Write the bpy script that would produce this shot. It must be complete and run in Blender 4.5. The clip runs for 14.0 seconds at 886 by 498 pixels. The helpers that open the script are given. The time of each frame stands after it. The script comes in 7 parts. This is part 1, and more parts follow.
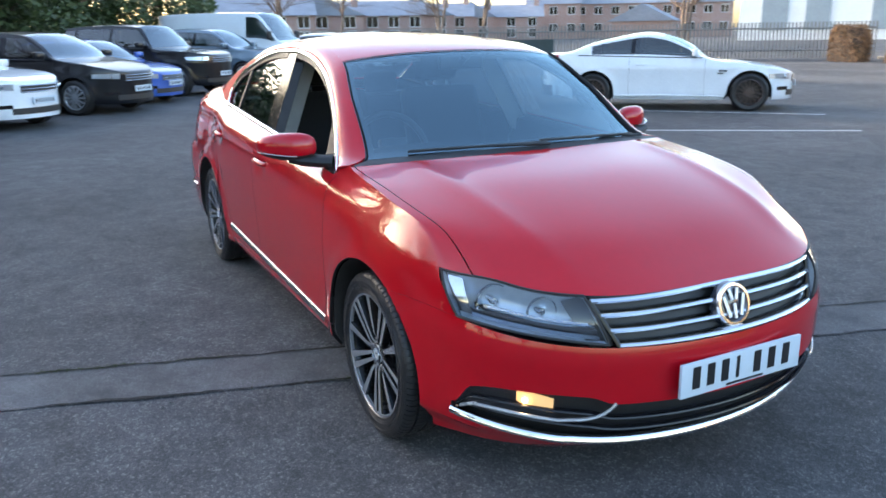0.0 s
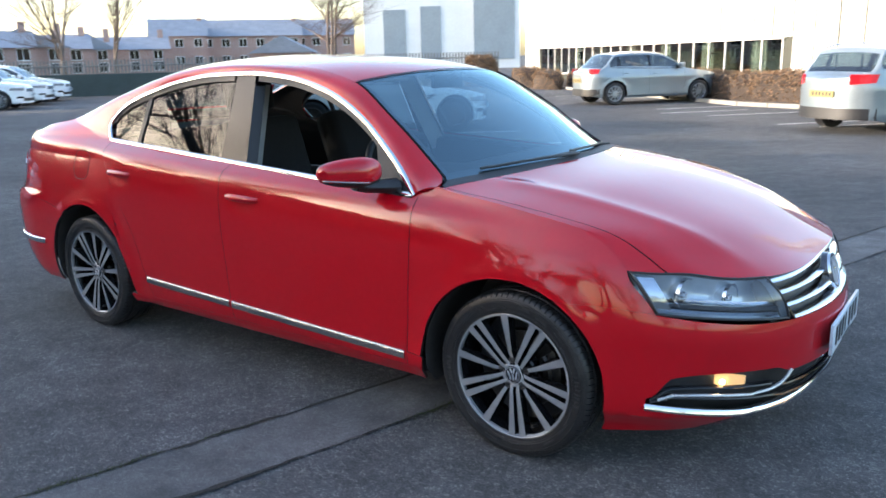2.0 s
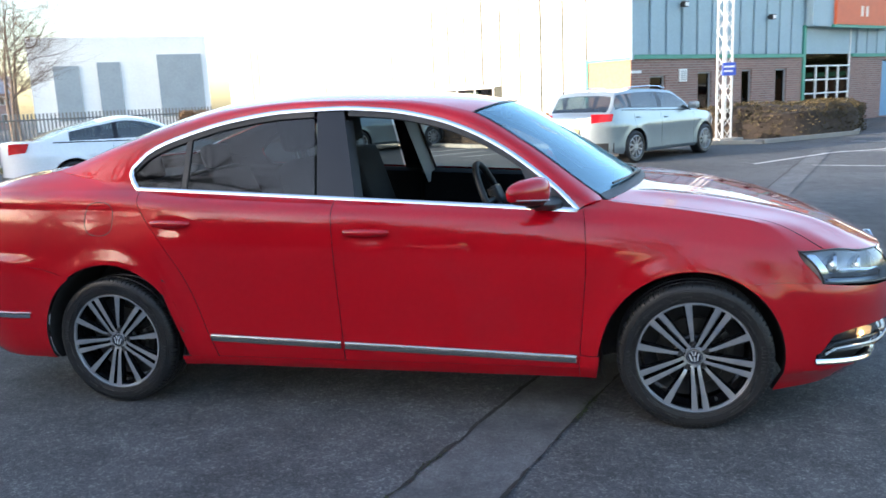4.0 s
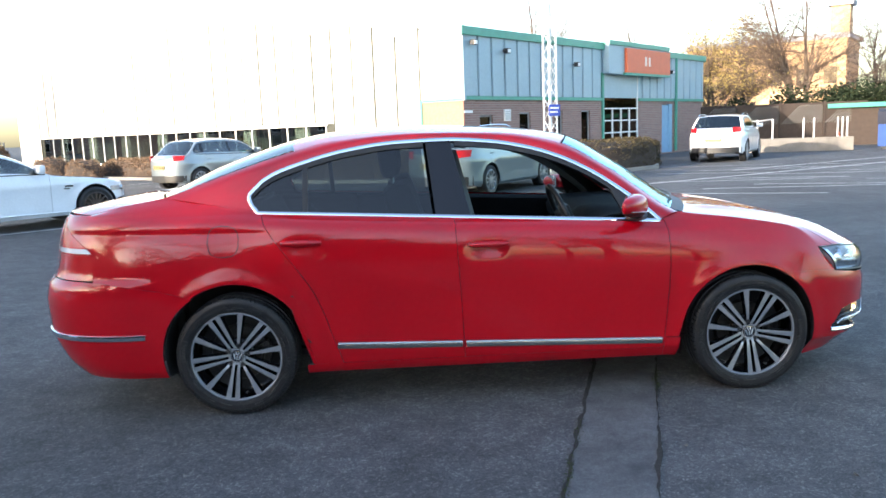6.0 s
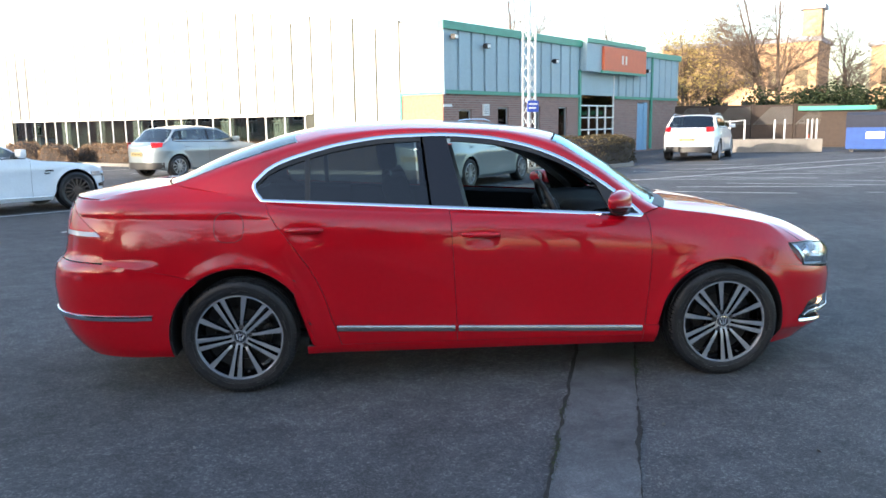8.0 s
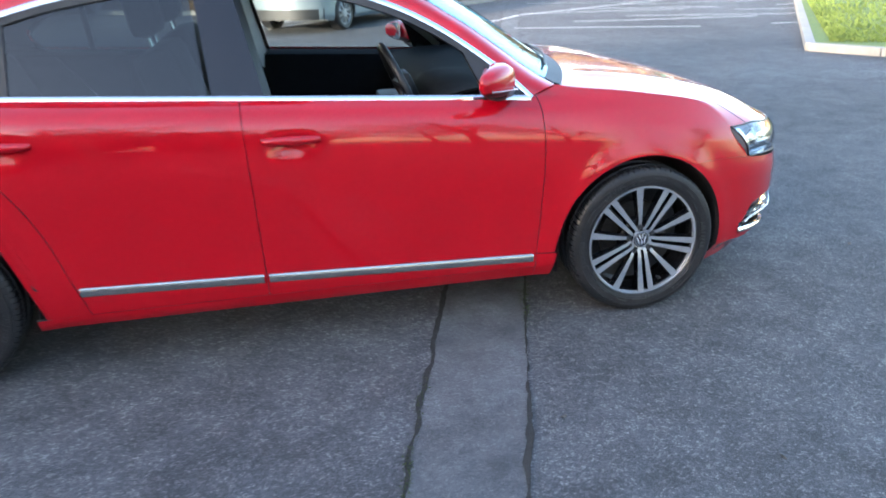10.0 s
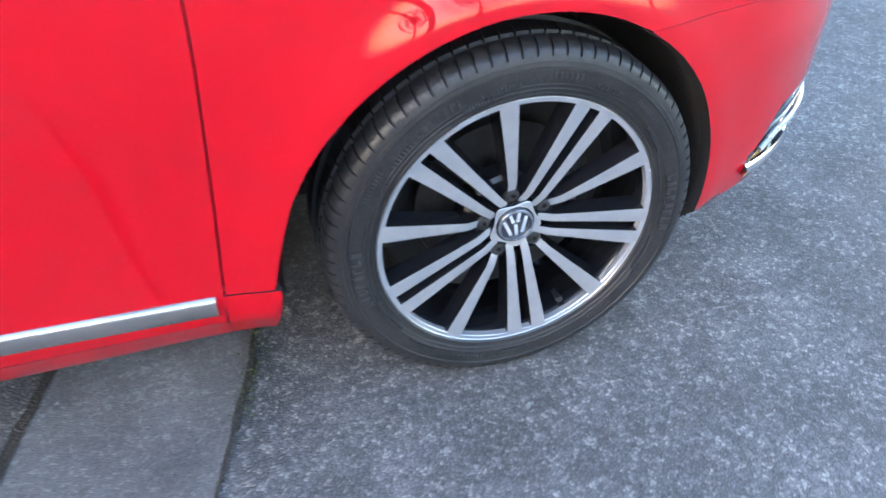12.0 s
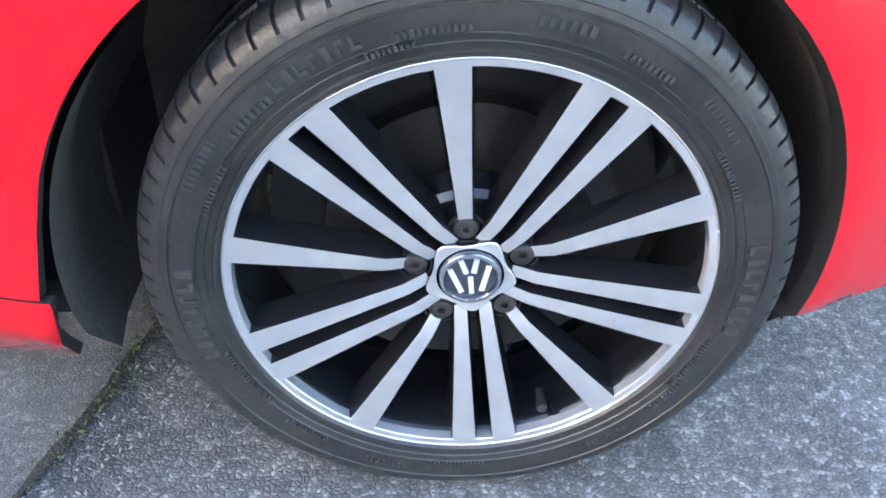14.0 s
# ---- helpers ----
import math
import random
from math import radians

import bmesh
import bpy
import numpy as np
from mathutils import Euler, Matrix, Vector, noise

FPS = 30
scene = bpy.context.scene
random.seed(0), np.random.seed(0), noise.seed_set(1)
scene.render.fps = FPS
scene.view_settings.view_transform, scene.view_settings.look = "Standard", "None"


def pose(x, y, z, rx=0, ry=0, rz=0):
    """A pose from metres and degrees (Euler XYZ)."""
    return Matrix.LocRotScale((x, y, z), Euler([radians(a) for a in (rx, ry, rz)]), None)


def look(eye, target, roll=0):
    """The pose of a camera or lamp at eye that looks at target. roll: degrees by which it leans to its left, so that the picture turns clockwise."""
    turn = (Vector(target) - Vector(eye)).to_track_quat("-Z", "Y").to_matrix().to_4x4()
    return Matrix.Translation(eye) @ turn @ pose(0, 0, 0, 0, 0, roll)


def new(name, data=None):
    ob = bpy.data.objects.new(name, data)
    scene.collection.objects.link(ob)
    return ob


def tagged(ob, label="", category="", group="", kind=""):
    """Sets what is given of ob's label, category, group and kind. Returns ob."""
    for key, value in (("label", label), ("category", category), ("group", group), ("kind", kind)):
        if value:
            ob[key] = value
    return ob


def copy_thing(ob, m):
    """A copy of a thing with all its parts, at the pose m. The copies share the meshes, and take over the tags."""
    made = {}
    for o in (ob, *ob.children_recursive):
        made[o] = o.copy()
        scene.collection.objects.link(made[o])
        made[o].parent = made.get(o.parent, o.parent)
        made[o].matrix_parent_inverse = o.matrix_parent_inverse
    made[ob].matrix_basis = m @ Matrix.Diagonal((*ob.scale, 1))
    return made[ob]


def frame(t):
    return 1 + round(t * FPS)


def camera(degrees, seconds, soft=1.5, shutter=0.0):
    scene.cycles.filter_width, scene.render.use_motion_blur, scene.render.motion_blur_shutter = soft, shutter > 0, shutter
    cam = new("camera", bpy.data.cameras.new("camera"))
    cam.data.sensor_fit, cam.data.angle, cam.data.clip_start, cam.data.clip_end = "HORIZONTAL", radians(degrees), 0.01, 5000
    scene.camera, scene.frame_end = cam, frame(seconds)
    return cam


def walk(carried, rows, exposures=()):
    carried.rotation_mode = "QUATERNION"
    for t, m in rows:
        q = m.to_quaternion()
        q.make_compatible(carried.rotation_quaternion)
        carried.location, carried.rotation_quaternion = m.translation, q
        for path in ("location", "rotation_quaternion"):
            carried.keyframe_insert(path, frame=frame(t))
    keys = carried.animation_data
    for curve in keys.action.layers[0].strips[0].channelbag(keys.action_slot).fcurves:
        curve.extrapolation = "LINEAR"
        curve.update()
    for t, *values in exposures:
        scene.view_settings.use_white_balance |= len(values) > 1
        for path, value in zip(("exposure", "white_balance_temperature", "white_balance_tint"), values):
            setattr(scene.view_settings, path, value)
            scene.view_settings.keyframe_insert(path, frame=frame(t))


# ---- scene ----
UP = math.pi / 2
SUN_AZ, SUN_EL = radians(215), radians(11.5)      # towards the low winter sun

cam = camera(59.17, 14.0, soft=1.6, shutter=0.3)
PATH = [
    (0, (3.882, -1.879, 1.477), (2.171, -0.992, 0.938), -0.9),
    (0.5, (3.608, -2.139, 1.432), (2.023, -1.045, 0.891), -1.3),
    (1, (3.345, -2.523, 1.429), (1.885, -1.245, 0.944), -0.7),
    (1.5, (3.083, -2.879, 1.453), (1.766, -1.459, 0.953), -1.1),
    (2, (2.717, -3.142, 1.446), (1.574, -1.572, 0.966), -1.3),
    (2.5, (2.392, -3.504, 1.434), (1.419, -1.804, 1.029), -0.9),
    (3, (1.99, -3.789, 1.424), (1.202, -1.997, 1.013), -1.3),
    (3.2, (1.806, -3.867, 1.401), (1.088, -2.044, 0.999), -2.1),
    (5.3, (-0.058, -4.467, 1.417), (-0.056, -2.5, 1.055), -2.5),
    (5.5, (-0.213, -4.559, 1.433), (-0.153, -2.594, 1.066), -3.0),
    (6, (-0.405, -4.838, 1.439), (-0.334, -2.862, 1.137), -2.2),
    (6.5, (-0.504, -5.05, 1.464), (-0.415, -3.075, 1.16), -1.4),
    (7, (-0.564, -5.117, 1.47), (-0.433, -3.144, 1.168), -1.0),
    (7.2, (-0.568, -5.124, 1.467), (-0.434, -3.15, 1.172), -0.9),
    (9.3, (-0.318, -4.326, 1.393), (-0.136, -2.387, 0.936), -1.5),
    (9.5, (-0.259, -4.119, 1.363), (-0.032, -2.195, 0.867), -1.8),
    (10, (-0.045, -3.665, 1.479), (0.319, -1.837, 0.753), -1.8),
    (10.5, (0.079, -3.051, 1.464), (0.541, -1.302, 0.612), -1.8),
    (11, (0.306, -2.543, 1.328), (0.896, -0.892, 0.366), -2.8),
    (11.5, (0.645, -2.122, 1.206), (1.262, -0.564, 0.115), -0.7),
    (12, (0.937, -1.79, 1.07), (1.41, -0.296, -0.173), -0.4),
    (12.5, (1.137, -1.624, 0.963), (1.554, -0.169, -0.343), 2.3),
    (12.9, (1.246, -1.516, 0.897), (1.533, -0.044, -0.426), 3.2),
    (13, (1.284, -1.488, 0.875), (1.475, 0.008, -0.439), 2.6),
    (13.5, (1.299, -1.459, 0.822), (1.41, 0.117, -0.404), 2.4),
    (14, (1.291, -1.444, 0.797), (1.391, 0.141, -0.417), 2.6),
]
walk(cam, [(t, look(eye, target, roll)) for t, eye, target, roll in PATH],
     exposures=[(0, 2.65, 6350, 14), (3, 2.45, 6300, 13), (5.6, 2.6, 6250, 12), (7.2, 2.35, 6250, 12), (9.5, 2.85, 6250, 13), (10.5, 3.55, 6250, 14), (11.5, 3.95, 6300, 14), (12.5, 4.2, 6300, 14), (14, 4.5, 6400, 14)])

# ---- daylight ----
world = bpy.data.worlds.new("sky")
scene.world = world
world.use_nodes = True
wn = world.node_tree
sky = wn.nodes.new("ShaderNodeTexSky")
sky.sky_type, sky.sun_disc = "NISHITA", False
sky.sun_elevation, sky.sun_rotation = SUN_EL, UP - SUN_AZ
sky.air_density, sky.dust_density, sky.ozone_density = 1.0, 1.9, 1.3
wn.nodes["Background"].inputs["Strength"].default_value = 0.15
wn.links.new(sky.outputs[0], wn.nodes["Background"].inputs["Color"])
sun_data = bpy.data.lights.new("sun", "SUN")
sun_data.energy, sun_data.angle, sun_data.color = 2.4, radians(0.6), (1.0, 0.86, 0.68)
sun = new("sun", sun_data)
sun.matrix_world = look((math.cos(SUN_AZ) * 60, math.sin(SUN_AZ) * 60, math.tan(SUN_EL) * 60), (0, 0, 0))


# ---- materials ----
def mat(name, col, rough=0.5, metal=0.0, var=0.12, scale=6.0, bump=0.0, bscale=60.0, coat=0.0, rvar=0.0, col2=None, spec=0.5, island=0.0):
    """A surface with colour variation at two scales, fine relief and varied gloss."""
    m = bpy.data.materials.new(name)
    m.use_nodes = True
    nt = m.node_tree
    b = nt.nodes["Principled BSDF"]
    tc = nt.nodes.new("ShaderNodeTexCoord")
    big, small = nt.nodes.new("ShaderNodeTexNoise"), nt.nodes.new("ShaderNodeTexNoise")
    for n, s in ((big, scale), (small, scale * 9)):
        n.inputs["Scale"].default_value, n.inputs["Detail"].default_value = s, 4
        nt.links.new(tc.outputs["Object"], n.inputs["Vector"])
    add = nt.nodes.new("ShaderNodeMath")
    add.operation = "ADD"
    nt.links.new(big.outputs["Fac"], add.inputs[0])
    nt.links.new(small.outputs["Fac"], add.inputs[1])
    last = add
    if island:
        oi = nt.nodes.new("ShaderNodeObjectInfo")
        mul = nt.nodes.new("ShaderNodeMath")
        mul.operation, mul.inputs[1].default_value = "MULTIPLY_ADD", island
        nt.links.new(oi.outputs["Random"], mul.inputs[0])
        nt.links.new(add.outputs[0], mul.inputs[2])
        last = mul
    rng = nt.nodes.new("ShaderNodeMapRange")
    rng.inputs["From Min"].default_value, rng.inputs["From Max"].default_value = 0.65, 1.35 + island
    nt.links.new(last.outputs[0], rng.inputs["Value"])
    mix = nt.nodes.new("ShaderNodeMix")
    mix.data_type = "RGBA"
    other = col2 or tuple(min(1, c * (1 + var)) for c in col)
    mix.inputs["A"].default_value = (*(c * (1 - var) for c in col), 1) if not col2 else (*col, 1)
    mix.inputs["B"].default_value = (*other, 1)
    nt.links.new(rng.outputs[0], mix.inputs["Factor"])
    nt.links.new(mix.outputs["Result"], b.inputs["Base Color"])
    b.inputs["Roughness"].default_value, b.inputs["Metallic"].default_value = rough, metal
    b.inputs["Coat Weight"].default_value, b.inputs["Coat Roughness"].default_value = coat, 0.03
    b.inputs["Specular IOR Level"].default_value = spec
    if rvar:
        rr = nt.nodes.new("ShaderNodeMapRange")
        rr.inputs["To Min"].default_value, rr.inputs["To Max"].default_value = max(0, rough - rvar), min(1, rough + rvar)
        nt.links.new(big.outputs["Fac"], rr.inputs["Value"])
        nt.links.new(rr.outputs[0], b.inputs["Roughness"])
    if bump:
        bn, bt = nt.nodes.new("ShaderNodeBump"), nt.nodes.new("ShaderNodeTexNoise")
        bt.inputs["Scale"].default_value, bt.inputs["Detail"].default_value = bscale, 3
        bn.inputs["Strength"].default_value, bn.inputs["Distance"].default_value = bump, 0.01
        nt.links.new(tc.outputs["Object"], bt.inputs["Vector"])
        nt.links.new(bt.outputs["Fac"], bn.inputs["Height"])
        nt.links.new(bn.outputs["Normal"], b.inputs["Normal"])
    return m


def glass(name, tint, gloss=(1.0, 1.0, 1.0), rough=0.0, face=0.075):
    """Thin pane: tinted see-through, with the mirror of its face by Fresnel."""
    m = bpy.data.materials.new(name)
    m.use_nodes = True
    nt = m.node_tree
    nt.nodes.remove(nt.nodes["Principled BSDF"])
    tr, gl = nt.nodes.new("ShaderNodeBsdfTransparent"), nt.nodes.new("ShaderNodeBsdfGlossy")
    lw, mx = nt.nodes.new("ShaderNodeLayerWeight"), nt.nodes.new("ShaderNodeMixShader")
    pw, ma = nt.nodes.new("ShaderNodeMath"), nt.nodes.new("ShaderNodeMath")
    pw.operation, pw.inputs[1].default_value = "POWER", 5.0
    ma.operation, ma.inputs[1].default_value, ma.inputs[2].default_value = "MULTIPLY_ADD", 1 - face, face
    tr.inputs["Color"].default_value = (*tint, 1)
    gl.inputs["Color"].default_value, gl.inputs["Roughness"].default_value = (*gloss, 1), rough
    lw.inputs["Blend"].default_value = 0.5
    nt.links.new(lw.outputs["Facing"], pw.inputs[0])
    nt.links.new(pw.outputs[0], ma.inputs[0])
    nt.links.new(ma.outputs[0], mx.inputs[0])
    nt.links.new(tr.outputs[0], mx.inputs[1])
    nt.links.new(gl.outputs[0], mx.inputs[2])
    nt.links.new(mx.outputs[0], nt.nodes["Material Output"].inputs["Surface"])
    return m


def glow(name, col, strength):
    m = bpy.data.materials.new(name)
    m.use_nodes = True
    b = m.node_tree.nodes["Principled BSDF"]
    b.inputs["Base Color"].default_value = b.inputs["Emission Color"].default_value = (*col, 1)
    b.inputs["Emission Strength"].default_value = strength
    return m


M_RED = mat("red_car_paint", (0.405, 0.0012, 0.0080), 0.38, 0.0, 0.05, 3, coat=1.0, rvar=0.04, spec=0.08)
M_RED.node_tree.nodes["Principled BSDF"].inputs["Coat Roughness"].default_value = 0.008
M_CHROME = mat("chrome", (0.72, 0.73, 0.75), 0.1, 1.0, 0.04, 20, rvar=0.04)
M_TRIMSTRIP = mat("dulled_bright_trim", (0.40, 0.385, 0.37), 0.26, 0.9, 0.03, 6)
M_SILVER = mat("machined_alloy", (0.39, 0.405, 0.43), 0.25, 0.6, 0.10, 5, bump=0.02, bscale=500, rvar=0.06)
M_BRIGHT = mat("satin_bright_metal", (0.66, 0.68, 0.71), 0.3, 0.5, 0.05, 30)
M_ANTHRACITE = mat("dark_alloy_paint", (0.006, 0.0065, 0.008), 0.22, 0.0, 0.2, 30, coat=0.35, spec=0.2)
M_BLACKGLOSS = mat("black_gloss_trim", (0.008, 0.008, 0.011), 0.14, 0.0, 0.2, 20, coat=0.15, spec=0.3)
M_BLACK = mat("black_plastic", (0.014, 0.014, 0.015), 0.5, 0.0, 0.25, 25, bump=0.08, bscale=400)
M_LINER = mat("greyish_black_liner", (0.028, 0.026, 0.025), 0.75, 0.0, 0.4, 14, bump=0.2, bscale=120)
M_RUBBER = mat("tyre_rubber", (0.010, 0.0102, 0.0115), 0.42, 0.0, 0.4, 12, bump=0.12, bscale=160, rvar=0.16, col2=(0.026, 0.0255, 0.0262), spec=0.40)
M_MARKS = mat("tyre_sidewall_marks", (0.030, 0.030, 0.032), 0.36, 0.0, 0.3, 40)
M_DASH = mat("dark_dash_plastic", (0.007, 0.007, 0.008), 0.8, 0.0, 0.25, 25, bump=0.08, bscale=400, spec=0.12)
M_FABRIC = mat("dark_seat_fabric", (0.007, 0.0065, 0.007), 0.9, 0.0, 0.25, 40, bump=0.3, bscale=500)
M_TRIM = mat("light_grey_interior_trim", (0.30, 0.295, 0.29), 0.6, 0.0, 0.08, 20, bump=0.05, bscale=400)
M_DISC = mat("brushed_steel_disc", (0.055, 0.052, 0.05), 0.4, 0.8, 0.3, 50)
M_BOLT = mat("zinc_bolt", (0.035, 0.035, 0.038), 0.32, 0.6, 0.6, 200, bump=0.3, bscale=600)
M_PLATE = mat("white_plate", (0.55, 0.63, 0.70), 0.35, 0.0, 0.05, 30, coat=0.3)
M_INK = mat("plate_black", (0.012, 0.012, 0.014), 0.4, 0.0, 0.15, 30)
M_GLASS = glass("clear_car_glass", (0.62, 0.70, 0.70))
M_WSCREEN = glass("bluish_windscreen_glass", (0.46, 0.56, 0.60), (0.62, 0.88, 1.0), face=0.22)
M_TINT = glass("dark_privacy_glass", (0.23, 0.285, 0.30), face=0.04)
M_LENS = glass("lamp_lens", (0.86, 0.90, 0.93))
M_REDLENS = mat("red_lamp_lens", (0.42, 0.006, 0.012), 0.2, 0.0, 0.15, 30, coat=0.25, spec=0.25)
M_WHITELENS = mat("clear_lamp_band", (0.75, 0.74, 0.76), 0.15, 0.0, 0.1, 30, coat=1.0)
M_INDICATOR = mat("pale_indicator_lens", (0.30, 0.25, 0.25), 0.2, 0.0, 0.1, 30, coat=1.0)
M_REFLECT = mat("lamp_reflector", (0.60, 0.63, 0.67), 0.12, 1.0, 0.06, 40)
M_HOUSING = mat("lamp_housing", (0.50, 0.56, 0.62), 0.2, 0.45, 0.12, 40)
M_FOGGLOW = glow("fog_bulb_glow", (1.0, 0.62, 0.25), 9.0)
M_FOGLIT = glow("glowing_fog_reflector", (1.0, 0.55, 0.22), 0.13)
M_BADGE = mat("badge_dark_enamel", (0.03, 0.035, 0.05), 0.2, 0.3, 0.1, 40, coat=1.0)


# ---- mesh helpers ----
def empty(name, label="", category="", group="", kind="", at=None):
    ob = new(name)
    if at is not None:
        ob.matrix_world = at
    return tagged(ob, label, category, group, kind)


def finish(name, bm, material, parent=None, label="", sharp=38, smooth=True):
    me = bpy.data.meshes.new(name)
    bm.normal_update()
    bm.to_mesh(me)
    bm.free()
    me.materials.append(material)
    if smooth:
        me.polygons.foreach_set("use_smooth", [True] * len(me.polygons))
        me.set_sharp_from_angle(angle=radians(sharp))
    ob = new(name, me)
    ob.parent = parent
    return tagged(ob, label)


def part(name, bm, material, parent, label="", sharp=38, smooth=True, thick=0.0, offset=-1.0, dark=True):
    if thick and offset < 0:
        # turn open sheets so that their thickness grows inwards
        mid = sum((v.co.x for v in bm.verts)) / max(len(bm.verts), 1)
        bm.normal_update()
        if sum((f.calc_center_median() - Vector((mid * 0.75, 0, 0.6))).dot(f.normal) * f.calc_area() for f in bm.faces) < 0:
            bmesh.ops.reverse_faces(bm, faces=bm.faces[:])
    bm.edges.index_update()
    rim = [e.index for e in bm.edges if e.is_boundary] if thick else ()
    ob = finish(name, bm, material, parent, label, sharp, smooth)
    if thick:
        # crisp cut edges; black rims and backs put shade into red panels' shut lines
        sh = ob.data.attributes.get("sharp_edge") or ob.data.attributes.new("sharp_edge", "BOOLEAN", "EDGE")
        for e in rim:
            sh.data[e].value = True
        so = ob.modifiers.new("thickness", "SOLIDIFY")
        so.thickness, so.offset, so.use_even_offset = thick, offset, False
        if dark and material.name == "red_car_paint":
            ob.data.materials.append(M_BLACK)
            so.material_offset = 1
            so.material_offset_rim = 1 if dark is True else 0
    return ob


def grid(rows, flip=False, bm=None, close=False):
    """A sheet from rows of points."""
    bm = bm or bmesh.new()
    vs = [[bm.verts.new(p) for p in row] for row in rows]
    for a, b in zip(vs, vs[1:]):
        n = len(a)
        for i in range(n if close else n - 1):
            j = (i + 1) % n
            q = (a[i], a[j], b[j], b[i])
            bm.faces.new(q[::-1] if flip else q)
    return bm


def box(bm, lo, hi, m=None, bevel=0.0):
    vs = [bm.verts.new(p) for p in ((lo[0], lo[1], lo[2]), (hi[0], lo[1], lo[2]), (hi[0], hi[1], lo[2]), (lo[0], hi[1], lo[2]),
                                    (lo[0], lo[1], hi[2]), (hi[0], lo[1], hi[2]), (hi[0], hi[1], hi[2]), (lo[0], hi[1], hi[2]))]
    fs = [bm.faces.new([vs[i] for i in f]) for f in ((3, 2, 1, 0), (4, 5, 6, 7), (0, 1, 5, 4), (1, 2, 6, 5), (2, 3, 7, 6), (3, 0, 4, 7))]
    if bevel:
        es = list({e for f in fs for e in f.edges})
        r = bmesh.ops.bevel(bm, geom=es, offset=bevel, segments=2, profile=0.6, affect="EDGES")
        vs = list({v for f in r["faces"] for v in f.verts} | {v for v in vs if v.is_valid})
    if m is not None:
        for v in vs:
            v.co = m @ v.co
    return bm


def boxes(*items, bevel=0.0):
    bm = bmesh.new()
    for lo, hi in items:
        box(bm, lo, hi, bevel=bevel)
    return bm


def revolve(profile, n, axis="y", centre=(0, 0, 0), bm=None, flip=False):
    """A turned body from (radius, along) pairs."""
    rows = []
    for k in range(n):
        a = 2 * math.pi * k / n
        c, s = math.cos(a), math.sin(a)
        if axis == "y":
            rows.append([(centre[0] + r * c, centre[1] + h, centre[2] + r * s) for r, h in profile])
        elif axis == "x":
            rows.append([(centre[0] + h, centre[1] + r * c, centre[2] + r * s) for r, h in profile])
        else:
            rows.append([(centre[0] + r * c, centre[1] + r * s, centre[2] + h) for r, h in profile])
    rows.append(rows[0])
    bm = grid(rows, flip, bm)
    bmesh.ops.remove_doubles(bm, verts=bm.verts, dist=1e-6)
    return bm


def tube(points, radius, n=8, bm=None, radii=None, flat=1.0):
    """A round or flattened bar along points, with closed ends."""
    bm = bm or bmesh.new()
    pts = [Vector(p) for p in points]
    rings, side = [], None
    for i, p in enumerate(pts):
        d = (pts[min(i + 1, len(pts) - 1)] - pts[max(i - 1, 0)]).normalized()
        if side is None or abs(side.dot(d)) > 0.95:
            side = d.cross(Vector((0, 0, 1)) if abs(d.z) < 0.9 else Vector((1, 0, 0))).normalized()
        side = (side - d * side.dot(d)).normalized()
        up = d.cross(side)
        r = radii[i] if radii else radius
        rings.append([bm.verts.new(p + side * (r * math.cos(2 * math.pi * k / n)) + up * (r * flat * math.sin(2 * math.pi * k / n))) for k in range(n)])
    for a, b in zip(rings, rings[1:]):
        for k in range(n):
            bm.faces.new((a[k], a[(k + 1) % n], b[(k + 1) % n], b[k]))
    bm.faces.new(rings[0][::-1])
    bm.faces.new(rings[-1])
    bmesh.ops.recalc_face_normals(bm, faces=bm.faces[:]) if len(bm.faces) < 4000 else None
    return bm


def pchip(xs, ys):
    """A smooth curve through few points, with no overshoot."""
    xs, ys = np.array(xs, float), np.array(ys, float)
    if xs[0] > xs[-1]:
        xs, ys = xs[::-1], ys[::-1]
    h = np.diff(xs)
    d = np.diff(ys) / h
    m = np.r_[d[0], np.zeros(len(xs) - 2), d[-1]]
    for i in range(1, len(xs) - 1):
        if d[i - 1] * d[i] > 0:
            w1, w2 = 2 * h[i] + h[i - 1], h[i] + 2 * h[i - 1]
            m[i] = (w1 + w2) / (w1 / d[i - 1] + w2 / d[i])

    def at(x):
        i = int(min(max(np.searchsorted(xs, x) - 1, 0), len(h) - 1))
        t = (min(max(x, xs[0]), xs[-1]) - xs[i]) / h[i]
        return float((1 + 2 * t) * (1 - t) ** 2 * ys[i] + t * (1 - t) ** 2 * h[i] * m[i] + t * t * (3 - 2 * t) * ys[i + 1] + t * t * (t - 1) * h[i] * m[i + 1])
    return at


def lerp(a, b, t):
    return a + (b - a) * t


def span(a, b, n):
    return [a + (b - a) * i / n for i in range(n + 1)]


# ---- ground ----
U, V = Vector((0.669, 0.743, 0)), Vector((-0.743, 0.669, 0))    # along the parking bays, and along the rows
LOT = 48.0                                                      # heading of the bays
X, Y, Z = Vector((1, 0, 0)), Vector((0, 1, 0)), Vector((0, 0, 1))


